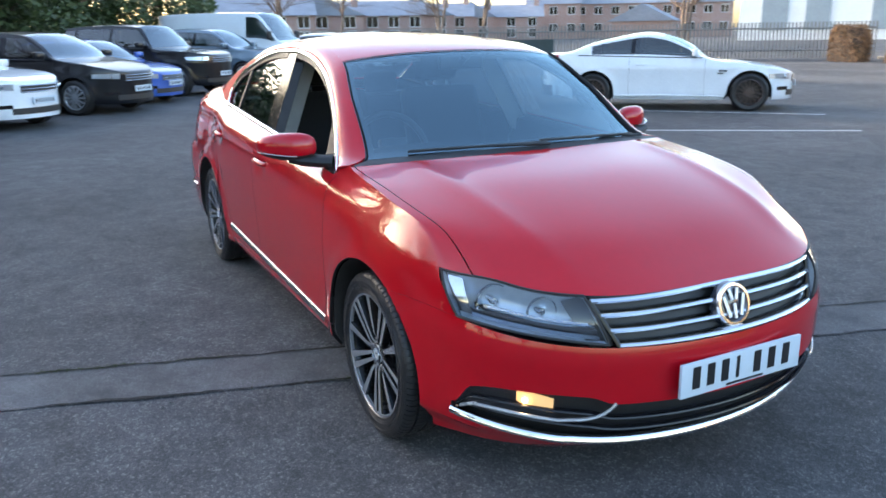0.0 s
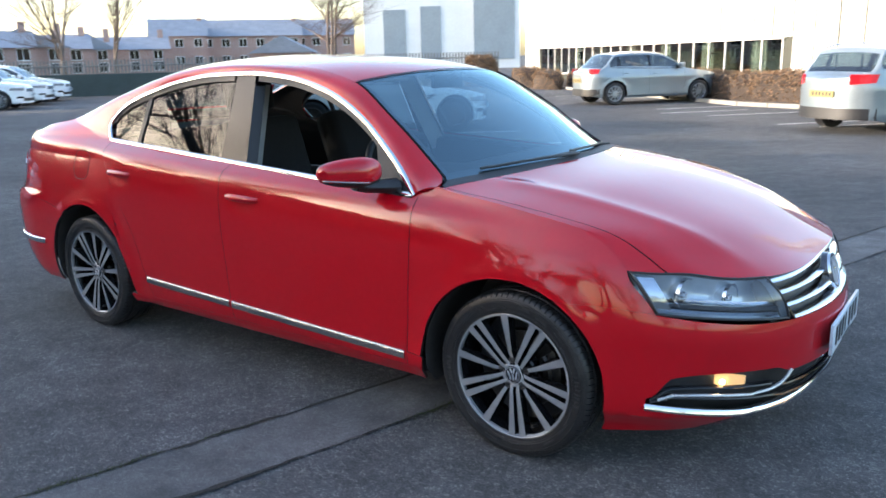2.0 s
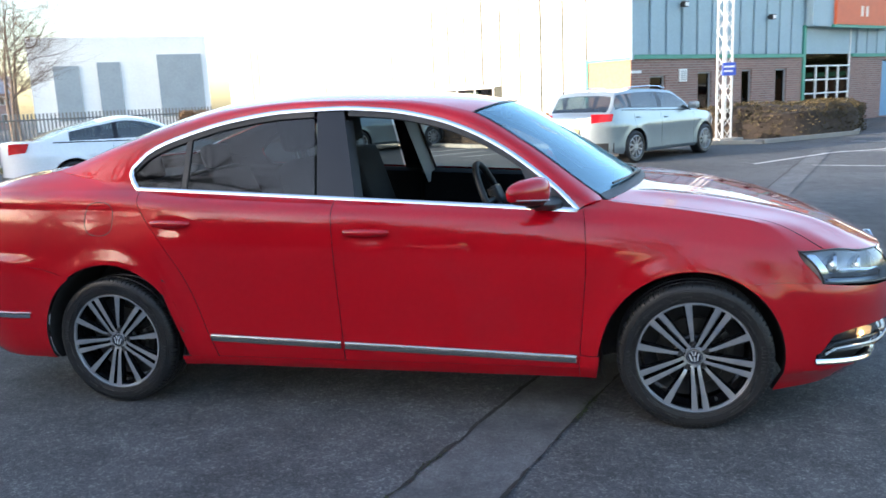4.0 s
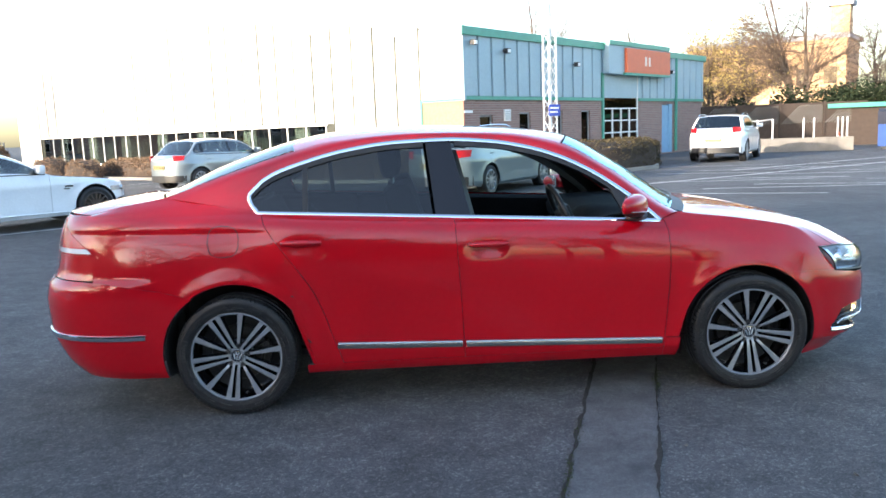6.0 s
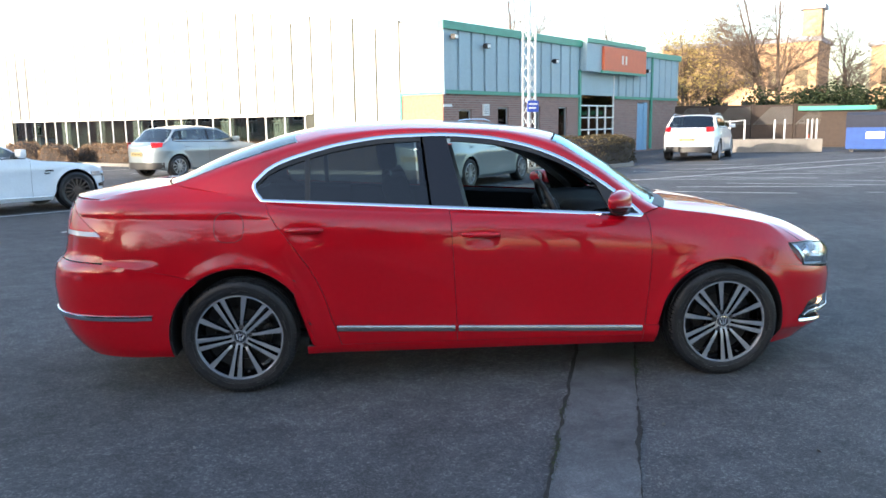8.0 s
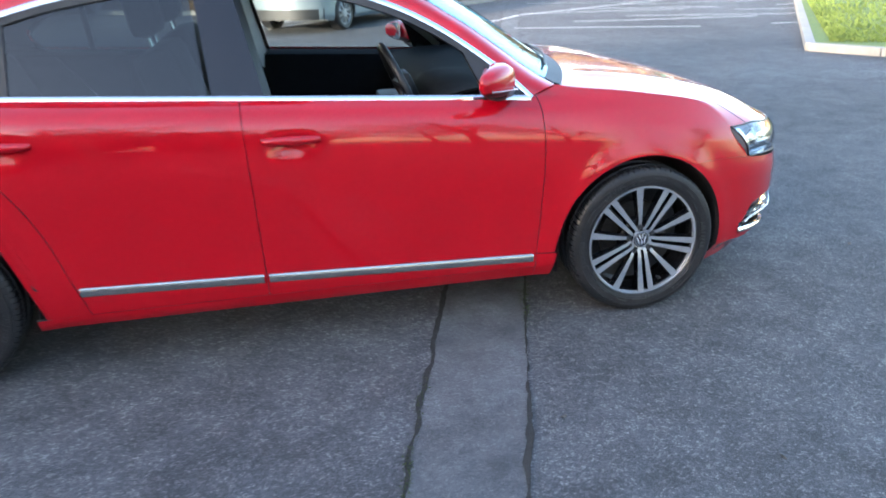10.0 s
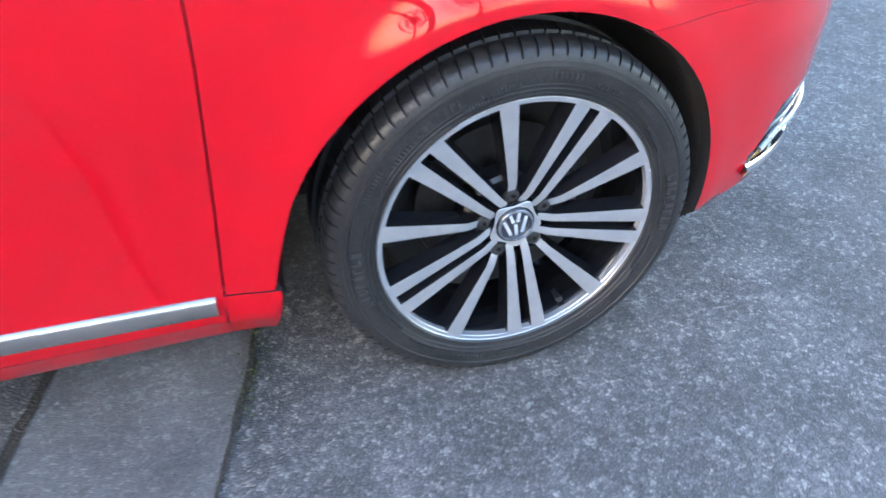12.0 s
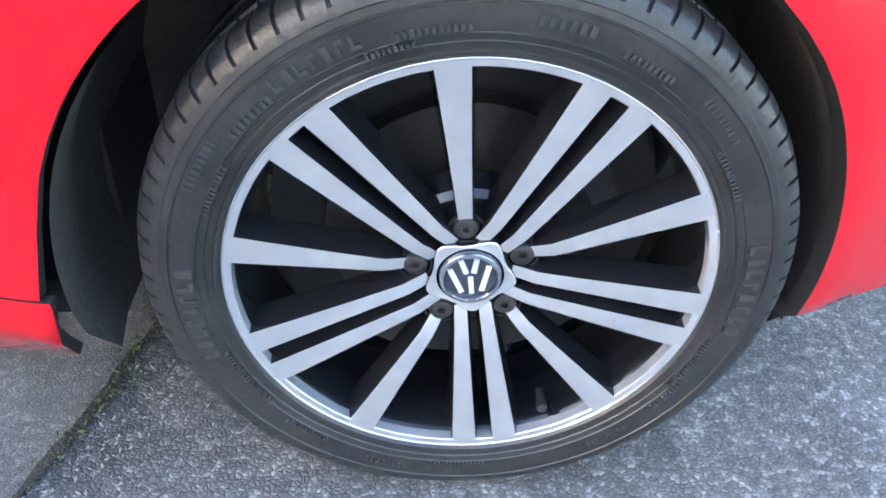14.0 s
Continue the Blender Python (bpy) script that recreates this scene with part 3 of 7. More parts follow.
    for i, (a, b2, z0, z1) in enumerate(holes[:4]):
        w = slab("window", (a, 0.10, z0), (b2, 0.12, z1), M_WINDARK, root, "narrow dark window")
        w.visible_shadow = False
        for q, (lo, hi) in enumerate((((a, 0.06, z0), (a + 0.05, 0.14, z1)), ((b2 - 0.05, 0.06, z0), (b2, 0.14, z1)), ((a, 0.06, z1 - 0.05), (b2, 0.14, z1)), ((a, 0.02, z0 - 0.04), (b2, 0.14, z0)))):
            slab("window_frame", lo, hi, M_ROOF if q < 3 else M_BRICK, w)
    slab("vent", (2.10, -0.05, 1.64), (2.45, 0.02, 2.02), M_WHITE, root, "white wall vent", 0.01)
    for k in range(5):
        slab("vent_slat", (2.15, -0.065, 1.70 + 0.06 * k), (2.40, -0.048, 1.72 + 0.06 * k), M_ROOF, root)
    slab("name_bars", (-0.0, -0.02, 1.92), (0.42, 0.0, 2.0), M_WHITE, root, "small white plain bars")
    slab("room", (0.3, 3.0, 0.0), (18.7, 3.1, 4.2), M_ROOM, root)
    slab("trim_band", (0.0, -0.05, 2.32), (8.8, 0.1, 2.44), M_GREEN, root, "green trim band")
    slab("trim_band", (12.0, -0.05, 2.32), (19.0, 0.1, 2.44), M_GREEN, root, "green trim band")
    slab("fascia", (-0.12, -0.12, 4.26), (8.9, 0.1, 4.52), M_GREEN, root, "green roof fascia", 0.01)
    slab("fascia", (14.2, -0.12, 4.22), (19.1, 0.1, 4.48), M_GREEN, root, "green roof fascia", 0.01)
    slab("backing", (0.02, 0.02, 2.44), (19.0, 0.2, 4.4), M_BLUEWALL, root)
    x = 0.05
    while x < 18.9:
        if not 8.6 < x < 11.6:
            w = min(0.72, 19 - x)
            bm = grid([[(x + a, -o, z) for z in (2.45, 4.27)] for a, o in ((0.0, 0.0), (0.02, 0.05), (w - 0.10, 0.05), (w - 0.07, 0.0))], True)
            finish("cladding_panel", bm, M_BLUEWALL, root, smooth=False)
        x += 0.72
    slab("corner_post", (-0.03, -0.06, 2.3), (0.06, 0.03, 4.4), M_BLUEWALL, root)
    slab("downpipe", (15.6, -0.12, 0.1), (15.72, -0.03, 4.3), M_GREEN, root, "green downpipe")
    # entrance with its canopy and sign
    slab("canopy", (8.8, -0.30, 3.35), (14.25, 0.0, 4.55), M_BLUEWALL, root, "grey-blue entrance canopy", 0.02)
    slab("canopy_trim", (8.75, -0.36, 4.45), (14.3, 0.0, 4.62), M_GREEN, root, "green canopy trim")
    sign = slab("sign", (10.1, -0.42, 3.42), (14.2, -0.30, 4.38), M_ORANGE, root, "orange-red sign board with faded marks", 0.01)
    for a, b2 in ((11.7, 11.86), (12.05, 12.2)):
        slab("sign_mark", (a, -0.435, 3.72), (b2, -0.42, 4.08), M_PALE, sign)
    slab("sign_trim", (10.0, -0.40, 3.32), (14.25, -0.28, 3.42), M_GREEN, root)
    gl = slab("entrance_glazing", (8.9, 0.05, 0.1), (11.9, 0.07, 3.32), M_WINDARK, root, "glazed entrance with white bars")
    gl.visible_shadow = False
    for i in range(5):
        slab("glazing_bar", (8.9 + 0.74 * i, 0.0, 0.05), (8.96 + 0.74 * i, 0.06, 3.32 if i in (0, 4) else 2.05), M_WHITE, gl)
    for k in range(5):
        slab("glazing_bar", (8.9, 0.0, 0.08 + 0.48 * k), (11.9, 0.06, 0.13 + 0.48 * k), M_WHITE, gl)
    slab("entrance_post", (8.72, -0.06, 0.05), (8.86, 0.1, 3.4), M_GREEN, root, "green entrance post")
    slab("blue_door", (14.34, 0.02, 0.05), (15.0, 0.08, 2.15), M_DOORBLUE, root, "pale blue side door")
    slab("door_frame", (15.0, -0.02, 0.05), (15.35, 0.1, 2.2), M_DOORBLUE, root)
    for u, z in ((2.1, 3.88), (6.55, 3.62), (0.35, 4.05), (14.9, 3.6)):
        lamp = slab("flood_lamp", (u - 0.10, -0.28, z - 0.09), (u + 0.10, -0.12, z + 0.07), M_BLACK, root, "small dark flood lamp", 0.02)
        slab("lamp_face", (u - 0.08, -0.288, z - 0.07), (u + 0.08, -0.278, z + 0.04), M_WHITE, lamp)
        slab("bracket", (u - 0.03, -0.14, z - 0.03), (u + 0.03, -0.04, z + 0.03), M_BLACK, lamp)


hall()

# ---- lattice mast with a small blue sign ----
M_GALV = mat("galvanised_white_steel", (0.62, 0.63, 0.64), 0.45, 0.4, 0.12, 8)
M_SIGNBLUE = mat("blue_sign", (0.03, 0.07, 0.42), 0.4, 0, 0.08, 10)


def mast():
    root = empty("lattice_mast", "tall white lattice steel mast with a blue sign", "mast", at=pose(3.57, 17.34, 0, 0, 0, 30))
    w, h = 0.125, 9.0
    for sx in (-1, 1):
        for sy in (-1, 1):
            part("leg", boxes(((sx * w - 0.02, sy * w - 0.02, 0), (sx * w + 0.02, sy * w + 0.02, h))), M_GALV, root, smooth=False)
    bm = bmesh.new()
    for face in range(4):
        m = Matrix.Rotation(face * UP, 4, "Z")
        k, z = 0, 0.1
        while z < h - 0.5:
            a, b = (-w, w) if k % 2 else (w, -w)
            tube([m @ Vector((a, -w, z)), m @ Vector((b, -w, z + 0.30))], 0.012, 5, bm)
            z += 0.30
            k += 1
    tagged(part("lacing", bm, M_GALV, root, "zigzag steel lacing"), kind="stuff")
    part("base_plate", boxes(((-0.35, -0.35, 0.0), (0.35, 0.35, 0.14)), bevel=0.01), M_KERB, root)
    s = part("mast_sign", boxes(((-0.20, -0.185, 1.70), (0.20, -0.155, 2.02)), bevel=0.01), M_SIGNBLUE, root, "small blue sign with plain pale bars", smooth=False)
    for z, x1 in ((1.90, 0.15), (1.79, 0.10)):
        part("sign_bar", boxes(((-0.16, -0.189, z), (x1, -0.183, z + 0.045))), M_WHITE, s, smooth=False)


mast()


# ---- the red saloon ----
AF, AR = 1.341, -1.348                                  # wheel arches: middle, height and radius
ARCH = {AF: (0.313, 0.369), AR: (0.325, 0.377)}
NOSE = pchip((0.15, 0.20, 0.26, 0.30, 0.40, 0.50, 0.56, 0.63, 0.70, 0.78, 0.86, 1.0), (2.12, 2.205, 2.262, 2.277, 2.288, 2.289, 2.278, 2.238, 2.195, 2.15, 2.08, 1.95))
TAIL = pchip((0.15, 0.22, 0.32, 0.45, 0.60, 0.70, 0.76, 0.95, 1.05, 1.15), (-2.28, -2.38, -2.46, -2.51, -2.52, -2.50, -2.45, -2.42, -2.38, -2.30))


def belt(x):
    return 0.977 - 0.057 * x


def crease(x):
    return 0.90 - 0.058 * x - 0.012 * x * x


def rub(x):
    return 0.326 - 0.031 * x


def cabin(z):
    return 0.805 - 0.45 * (z - 0.94)


def swell(x, z):
    """The rear bumper stands a little proud of the quarter."""
    a = min(max((-1.70 - x) / 0.22, 0), 1)
    b = min(max((0.752 - z) / 0.045, 0), 1)
    return 0.019 * a * a * (3 - 2 * a) * b * b * (3 - 2 * b)


def haunch(x):
    """The rear quarter leans in more than the doors do."""
    t = min(max((-0.85 - x) / 0.6, 0), 1)
    return 0.046 * t * t * (3 - 2 * t)


def knots(x):
    zb, zc, zs = belt(x), crease(x), rub(x)
    h = zb - zc
    return (0.19, 0.24, zs - 0.03, zs + 0.03, zs + 0.18, zc - 0.20, zc - 0.07, zc - 0.022, zc), (zc, zc + 0.22 * h, zc + 0.55 * h, zb)


KNOT_LOW, KNOT_TOP = knots(0.0)
CRISP = (pchip(KNOT_LOW, (0.835, 0.868, 0.884, 0.887, 0.8915, 0.8975, 0.8900, 0.8825, 0.8770)), pchip(KNOT_TOP, (0.8770, 0.8695, 0.850, cabin(belt(0)))))
SOFT = (pchip(KNOT_LOW, (0.835, 0.868, 0.884, 0.887, 0.889, 0.8935, 0.887, 0.877, 0.870)), pchip(KNOT_TOP, (0.870, 0.858, 0.834, cabin(belt(0)))))


def flank(x, z):
    """Half width of the straight side at height z; the crisp shoulder line fades out over the front wheel."""
    zb = belt(x)
    if z >= zb:
        return cabin(z)
    lo, up = knots(x)
    k = min(max((x - 0.98) / 0.42, 0), 1)
    k = k * k * (3 - 2 * k)
    if z >= up[0]:
        n = np.interp(z, up, KNOT_TOP)
        t = (z - up[0]) / (zb - up[0])
        return lerp(CRISP[1](n), SOFT[1](n), k) + (cabin(zb) - cabin(belt(0))) * t * t - haunch(x) * (1 - t)
    n = np.interp(z, lo, KNOT_LOW)
    return lerp(CRISP[0](n), SOFT[0](n), k) + swell(x, z) - haunch(x) * min(max((z - 0.62) / (lo[-1] - 0.62), 0), 1) ** 1.15


def plan(x, z):
    if x > 0.7:
        t = min((x - 0.7) / (NOSE(z) - 0.7), 1)
        return math.sqrt(1 - t ** 5)
    if x < -0.6:
        t = min((x + 0.6) / (TAIL(z) + 0.6), 1)
        return (1 - t ** 9) ** (1 / 2.2)
    return 1.0


HANDLES = ((-0.03, 0.842), (-0.985, 0.888))


def half(x, z):
    y = flank(x, z) * plan(x, z)
    for cx in (AF, AR):
        cz, cr = ARCH[cx]
        y += 0.013 * math.exp(-((math.hypot(x - cx, z - cz) - cr) / 0.055) ** 2)
    for hx, hz in HANDLES:
        y -= 0.008 * math.exp(-((x - hx) / 0.075) ** 4 - ((z - hz + 0.012) / 0.034) ** 4)
    return y


def nose_at(a, z):
    """Plan angle a from the nose's middle (0) round to the side."""
    x = 0.7 + (NOSE(z) - 0.7) * max(math.cos(a), 0) ** 0.4
    return x, flank(x, z) * math.sin(a)


def tail_at(a, z):
    x = -0.6 + (TAIL(z) + 0.6) * max(math.cos(a), 0) ** (2 / 9)
    return x, flank(x, z) * math.sin(a) ** (2 / 2.2)


def nose_angle(x, z):
    return math.acos(min(max((x - 0.7) / (NOSE(z) - 0.7), 0), 1) ** 2.5)


def tail_angle(x, z):
    return math.acos(min(max((x + 0.6) / (TAIL(z) + 0.6), 0), 1) ** 4.5)


def arch(x):
    for cx in (AF, AR):
        cz, cr = ARCH[cx]
        if abs(x - cx) < cr:
            return cz + math.sqrt(cr ** 2 - (x - cx) ** 2)
    foot = AF - ARCH[AF][1]
    if foot - 0.012 < x <= foot:
        return 0.235 + (x - foot + 0.012) / 0.012 * (ARCH[AF][0] - 0.235)
    return 0.0


# bonnet, screen, roof, back light and boot: station, edge x, edge half width (None: on the flank), edge z, bow, bow power, middle z, cross power
TOP = ((0, 1.754, None, 0.744, 0.44, 3.6, 0.702, 4.0), (0.35, 1.705, None, 0.797, 0.39, 3.2, 0.752, 3.5), (1, 1.62, None, 0.857, 0.33, 2.9, 0.822, 3.0),
       (2, 1.31, None, 0.922, 0.23, 2.4, 0.937, 2.5), (3, 1.0, None, 0.966, 0.17, 2.2, 0.993, 2.3), (3.3, 0.965, 0.715, 0.980, 0.17, 2.0, 1.006, 2.3),
       (4, 0.66, 0.645, 1.200, 0.145, 2.0, 1.225, 2.4), (5, 0.375, 0.578, 1.356, 0.10, 2.0, 1.396, 2.5), (6, 0.05, 0.556, 1.415, 0.03, 2.0, 1.449, 2.4), (7, -0.40, 0.550, 1.430, 0.0, 2.0, 1.471, 2.4),
       (8, -0.80, 0.556, 1.404, -0.03, 2.0, 1.453, 2.4), (9, -1.03, 0.575, 1.356, -0.06, 2.0, 1.412, 2.4), (10, -1.40, 0.620, 1.245, -0.10, 2.0, 1.285, 2.6), (11, -1.72, 0.668, 1.137, -0.13, 2.0, 1.143, 3.0),
       (12, -1.93, 0.694, 1.103, -0.17, 2.6, 1.118, 3.0), (13, -2.10, 0.668, 1.064, -0.272, 3.1, 1.067, 3.4))
TOPC = [pchip([r[0] for r in TOP], [(r[k] if r[k] is not None else flank(r[1], r[3]) * plan(r[1], r[3])) for r in TOP]) for k in range(1, 8)]


def lid(s, r):
    """A point of the car's upper skin: station s along it, r from -1 to 1 across."""
    x, y, z, bow, kb, zc, k = (c(s) for c in TOPC)
    if s <= 3.0:
        y = flank(x, z) * plan(x, z)
    a = abs(r)
    edge = 0.011 * max(0, 1 - s) * math.exp(-((a - 0.88) / 0.07) ** 2)
    return (x + bow * (1 - a ** kb), r * y, z + (zc - z) * (1 - a ** k) + edge)


def sheet(s0, s1, r0, r1, ns, nr, flip=False):
    return grid([[lid(s, r) for r in span(r0, r1, nr)] for s in span(s0, s1, ns)], flip)


def side_sheet(x0, x1, z0, z1, nx, nz, sg, over=None, line=True):
    """A flank panel: x0(z) to x1(z) along, z0(x) to z1(x) up, its rows gathered on the shoulder line; over(x) adds points past the top."""
    rows = []
    n1 = round(nz * 0.76) if line else nz
    for i in range(nx + 1):
        row = []
        u = i / nx
        for j in range(nz + 1):
            zm = lerp(0.3, 0.9, j / nz)
            for _ in range(26):
                x = lerp(x0(zm), x1(zm), u)
                lo, hi = z0(x), z1(x)
                mid = min(max(crease(x), lo + 0.5 * (hi - lo)), lo + 0.95 * (hi - lo)) if line else hi
                to = lerp(lo, mid, j / n1) if j <= n1 else lerp(mid, hi, (j - n1) / (nz - n1))
                zm += 0.45 * (to - zm)
            row.append((x, sg * half(x, zm), zm))
        if over:
            row += [(px, sg * py, pz) for px, py, pz in over(row[-1][0], Vector((row[-1][0], abs(row[-1][1]), row[-1][2])))]
        rows.append(row)
    return grid(rows, sg > 0)


SHUT = pchip((0, 1, 2, 3), (0.925, 0.945, 0.962, 0.985))


LAMP_EDGE = pchip((0.2, 0.866, 0.874, 1.03, 1.2), (-2.06, -2.06, -2.066, -2.262, -2.285))


def lamp_edge(z):
    """Front edge of the rear lamp, and of the panel below it."""
    return LAMP_EDGE(z)


def const(v):
    return lambda _: v


DLO_TOP = pchip((0.887, 0.787, 0.699, 0.55, 0.397, 0.241, 0.018, -0.237, -0.493, -0.748, -1.0, -1.156, -1.232, -1.262),
                (0.930, 1.023, 1.093, 1.195, 1.273, 1.327, 1.371, 1.389, 1.383, 1.352, 1.290, 1.232, 1.174, 1.129))


def window_ring():
    """Outline of the side windows: front corner, over the top, to the rear corner, then back along the sill."""
    top = [(x, DLO_TOP(x)) for x in span(0.887, -1.24, 46)]
    return top + [(-1.258, 1.145), (-1.262, 1.125), (-1.257, 1.105), (-1.243, 1.08), (-1.222, 1.056)]


def on_cabin(x, z, sg, out=0.0):
    return (x, sg * (cabin(z) + out), z)


def resample(pts, n):
    pts = [Vector(p) for p in pts]
    d = [0.0]
    for a, b in zip(pts, pts[1:]):
        d.append(d[-1] + (b - a).length)
    out = []
    for t in span(0, d[-1], n):
        i = min(max(int(np.searchsorted(d, t)) - 1, 0), len(pts) - 2)
        out.append(pts[i].lerp(pts[i + 1], (t - d[i]) / max(d[i + 1] - d[i], 1e-9)))
    return out


def build_wheel(car, x, sg):
    """A road wheel with fifteen bars, built facing -y."""
    m = pose(x, sg * 0.777, 0.3135, 0, 0, 0 if sg < 0 else 180) @ pose(0, 0, 0, 0, -7 if x > 0 else 9, 0) @ Matrix.Diagonal((0.979, 1, 0.979, 1))
    prof = [(0.2410, -0.091), (0.2405, -0.095), (0.236, -0.091), (0.2315, -0.086), (0.228, -0.079), (0.226, -0.07), (0.222, -0.05), (0.220, 0.06), (0.23, 0.10), (0.243, 0.106)]
    wheel = part("wheel", revolve(prof, 96, flip=True), M_ANTHRACITE, car, "anthracite alloy wheel with bright machined bars")
    wheel.matrix_local = m
    part("rim_lip", revolve([(0.2305, -0.0800), (0.2312, -0.0952), (0.2322, -0.0962), (0.2385, -0.0966), (0.2398, -0.0978), (0.2412, -0.0972)], 96, flip=True), M_SILVER, wheel, "bright machined rim edge")
    # tyre
    tp = [(0.236, -0.088), (0.2405, -0.0975), (0.2435, -0.1005), (0.2465, -0.1010), (0.2478, -0.0985), (0.2540, -0.1000), (0.2550, -0.1012), (0.2560, -0.1002), (0.262, -0.1020), (0.2628, -0.1034), (0.2636, -0.1024), (0.278, -0.1045), (0.2868, -0.1042), (0.2876, -0.1056), (0.2890, -0.1056), (0.2898, -0.1036), (0.296, -0.1025), (0.2968, -0.1010), (0.304, -0.0990), (0.312, -0.0945),
          (0.3175, -0.0885), (0.321, -0.078), (0.3215, -0.060), (0.315, -0.058), (0.315, -0.050), (0.322, -0.048), (0.322, -0.012), (0.315, -0.010), (0.315, 0.010), (0.322, 0.012),
          (0.322, 0.048), (0.315, 0.050), (0.315, 0.058), (0.3215, 0.060), (0.3185, 0.090), (0.305, 0.102), (0.28, 0.106), (0.25, 0.102), (0.236, 0.09)]
    rows = []
    n = 84
    for k in range(n):
        for f, cut in ((0.0, False), (0.82, False), (0.84, True), (0.98, True)):
            a = 2 * math.pi * (k + f) / n
            row = []
            for r, y in tp:
                if cut and r > 0.305 and abs(y) > 0.04:
                    r -= 0.0055
                row.append((r * math.cos(a + (abs(y) - 0.09) * 0.5 * (r > 0.3)), y, max(r * math.sin(a + (abs(y) - 0.09) * 0.5 * (r > 0.3)), -0.3195)))
            rows.append(row)
    rows.append(rows[0])
    tb = grid(rows, True)
    bmesh.ops.remove_doubles(tb, verts=tb.verts, dist=1e-6)
    part("tyre", tb, M_RUBBER, wheel, "black low-profile tyre with raised sidewall marks", sharp=30)
    # raised sidewall marks, as plain bars
    bm = bmesh.new()
    rnd = random.Random(4)
    for a0, cnt, h, r0 in ((178, 8, 0.016, 0.274), (-8, 8, 0.016, 0.274), (112, 7, 0.013, 0.275), (142, 9, 0.007, 0.279), (128, 8, 0.007, 0.269), (146, 12, 0.005, 0.2595), (92, 11, 0.006, 0.2685), (100, 9, 0.005, 0.2595), (70, 6, 0.009, 0.277), (54, 9, 0.006, 0.270), (36, 10, 0.006, 0.276), (24, 12, 0.005, 0.2595), (200, 18, 0.005, 0.259), (222, 12, 0.005, 0.267), (330, 16, 0.005, 0.259), (318, 11, 0.006, 0.268), (300, 9, 0.006, 0.274), (262, 14, 0.005, 0.266), (244, 8, 0.007, 0.275)):
        for i in range(cnt):
            a = radians(a0 - (i - cnt / 2) * math.degrees(h * 0.95 / r0))
            w = h * 0.33 * rnd.uniform(0.7, 1.1)
            mm = Matrix.Rotation(-a + UP, 4, "Y") @ Matrix.Translation((0, 0, r0))
            if h > 0.012 and i % 3 != 1:
                box(bm, (-w, -0.1062, -h / 2), (-w * 0.35, -0.102, h / 2), mm)
                box(bm, (-w * 0.35, -0.1062, h * (0.22 if i % 2 else -0.5)), (w, -0.102, h * (0.5 if i % 2 else -0.22)), mm)
            else:
                box(bm, (-w * 0.8, -0.1062, -h / 2), (w * 0.8, -0.102, h / 2), mm)
    tagged(part("sidewall_relief", bm, M_MARKS, wheel, "raised black rubber marks", smooth=False), kind="stuff")

    # bars
    def bar(inner, outer, w0, w1, off0, off1, name="spoke"):
        bm = bmesh.new()
        rows = []
        for t in span(0, 1, 8):
            r = lerp(inner, outer, t)
            o, w = lerp(off0, off1, t), lerp(w0, w1, t ** 1.2)
            y = -0.0805 - 0.0160 * t ** 0.9 + (0.006 * max(0, 0.12 - t) / 0.12)
            g = 0.003 + 0.004 * t
            deep = lerp(0.030, 0.034, t)
            rows.append([(o - w - g, y + deep, r), (o - w - 0.0012, y + 0.003, r), (o - w, y, r), (o, y - 0.0006, r), (o + w, y, r), (o + w + 0.0012, y + 0.003, r), (o + w + g, y + deep, r)])
        grid(rows, True, bm)
        bm.normal_update()
        for f in bm.faces:
            c = f.calc_center_median()
            f.material_index = 1 if abs(f.normal.y) < 0.9 else 0
        return bm
    me_single, me_pair = [], []
    for k in range(5):
        for name, args in (("single", (0.066, 0.2370, 0.0068, 0.0158, 0, 0)), ("pair", (0.040, 0.2370, 0.0066, 0.0138, -0.0125, -0.0238)), ("pair", (0.040, 0.2370, 0.0066, 0.0138, 0.0125, 0.0238))):
            a = 72 * k + (0 if name == "single" else 36)
            store = me_single if name == "single" else me_pair
            key = 0 if args[4] <= 0 else 1
            if len(store) <= key:
                ob = part("spoke", bar(*args), M_SILVER, wheel, "machined silver bar with dark sides", sharp=25)
                ob.data.materials.append(M_ANTHRACITE)
                store.append(ob)
            else:
                ob = new("spoke", store[key].data)
                ob.parent = wheel
                tagged(ob, "machined silver bar with dark sides")
            ob.matrix_local = pose(0, 0, 0, 0, a, 0)
    # hub face with bolt pockets
    ring = []
    for i in range(120):
        a = 2 * math.pi * i / 120
        d = abs(((math.degrees(a) - 90 + 36) % 72) - 36)
        r = 0.0405 - 0.0022 * math.exp(-(d / 13) ** 4) + 0.007 * math.exp(-((36 - d) / 14) ** 2)
        ring.append([(0.034 * math.cos(a), -0.0885, 0.034 * math.sin(a)), (r * 0.97 * math.cos(a), -0.0895, r * 0.97 * math.sin(a)), (r * math.cos(a), -0.0885, r * math.sin(a)), (r * 1.12 * math.cos(a), -0.055, r * 1.12 * math.sin(a))])
    ring.append(ring[0])
    hb = grid(ring, True)
    hb.normal_update()
    for f in hb.faces:
        f.material_index = 1 if abs(f.normal.y) < 0.7 else 0
    hub = part("hub_face", hb, M_SILVER, wheel, "machined silver hub face", sharp=30)
    hub.data.materials.append(M_ANTHRACITE)
    hub.matrix_local = pose(0, 0.0095, 0)
    part("hub_back", revolve([(0.0, -0.056), (0.078, -0.056), (0.085, -0.05), (0.088, -0.02), (0.0, -0.02)], 48, flip=True), M_ANTHRACITE, wheel)
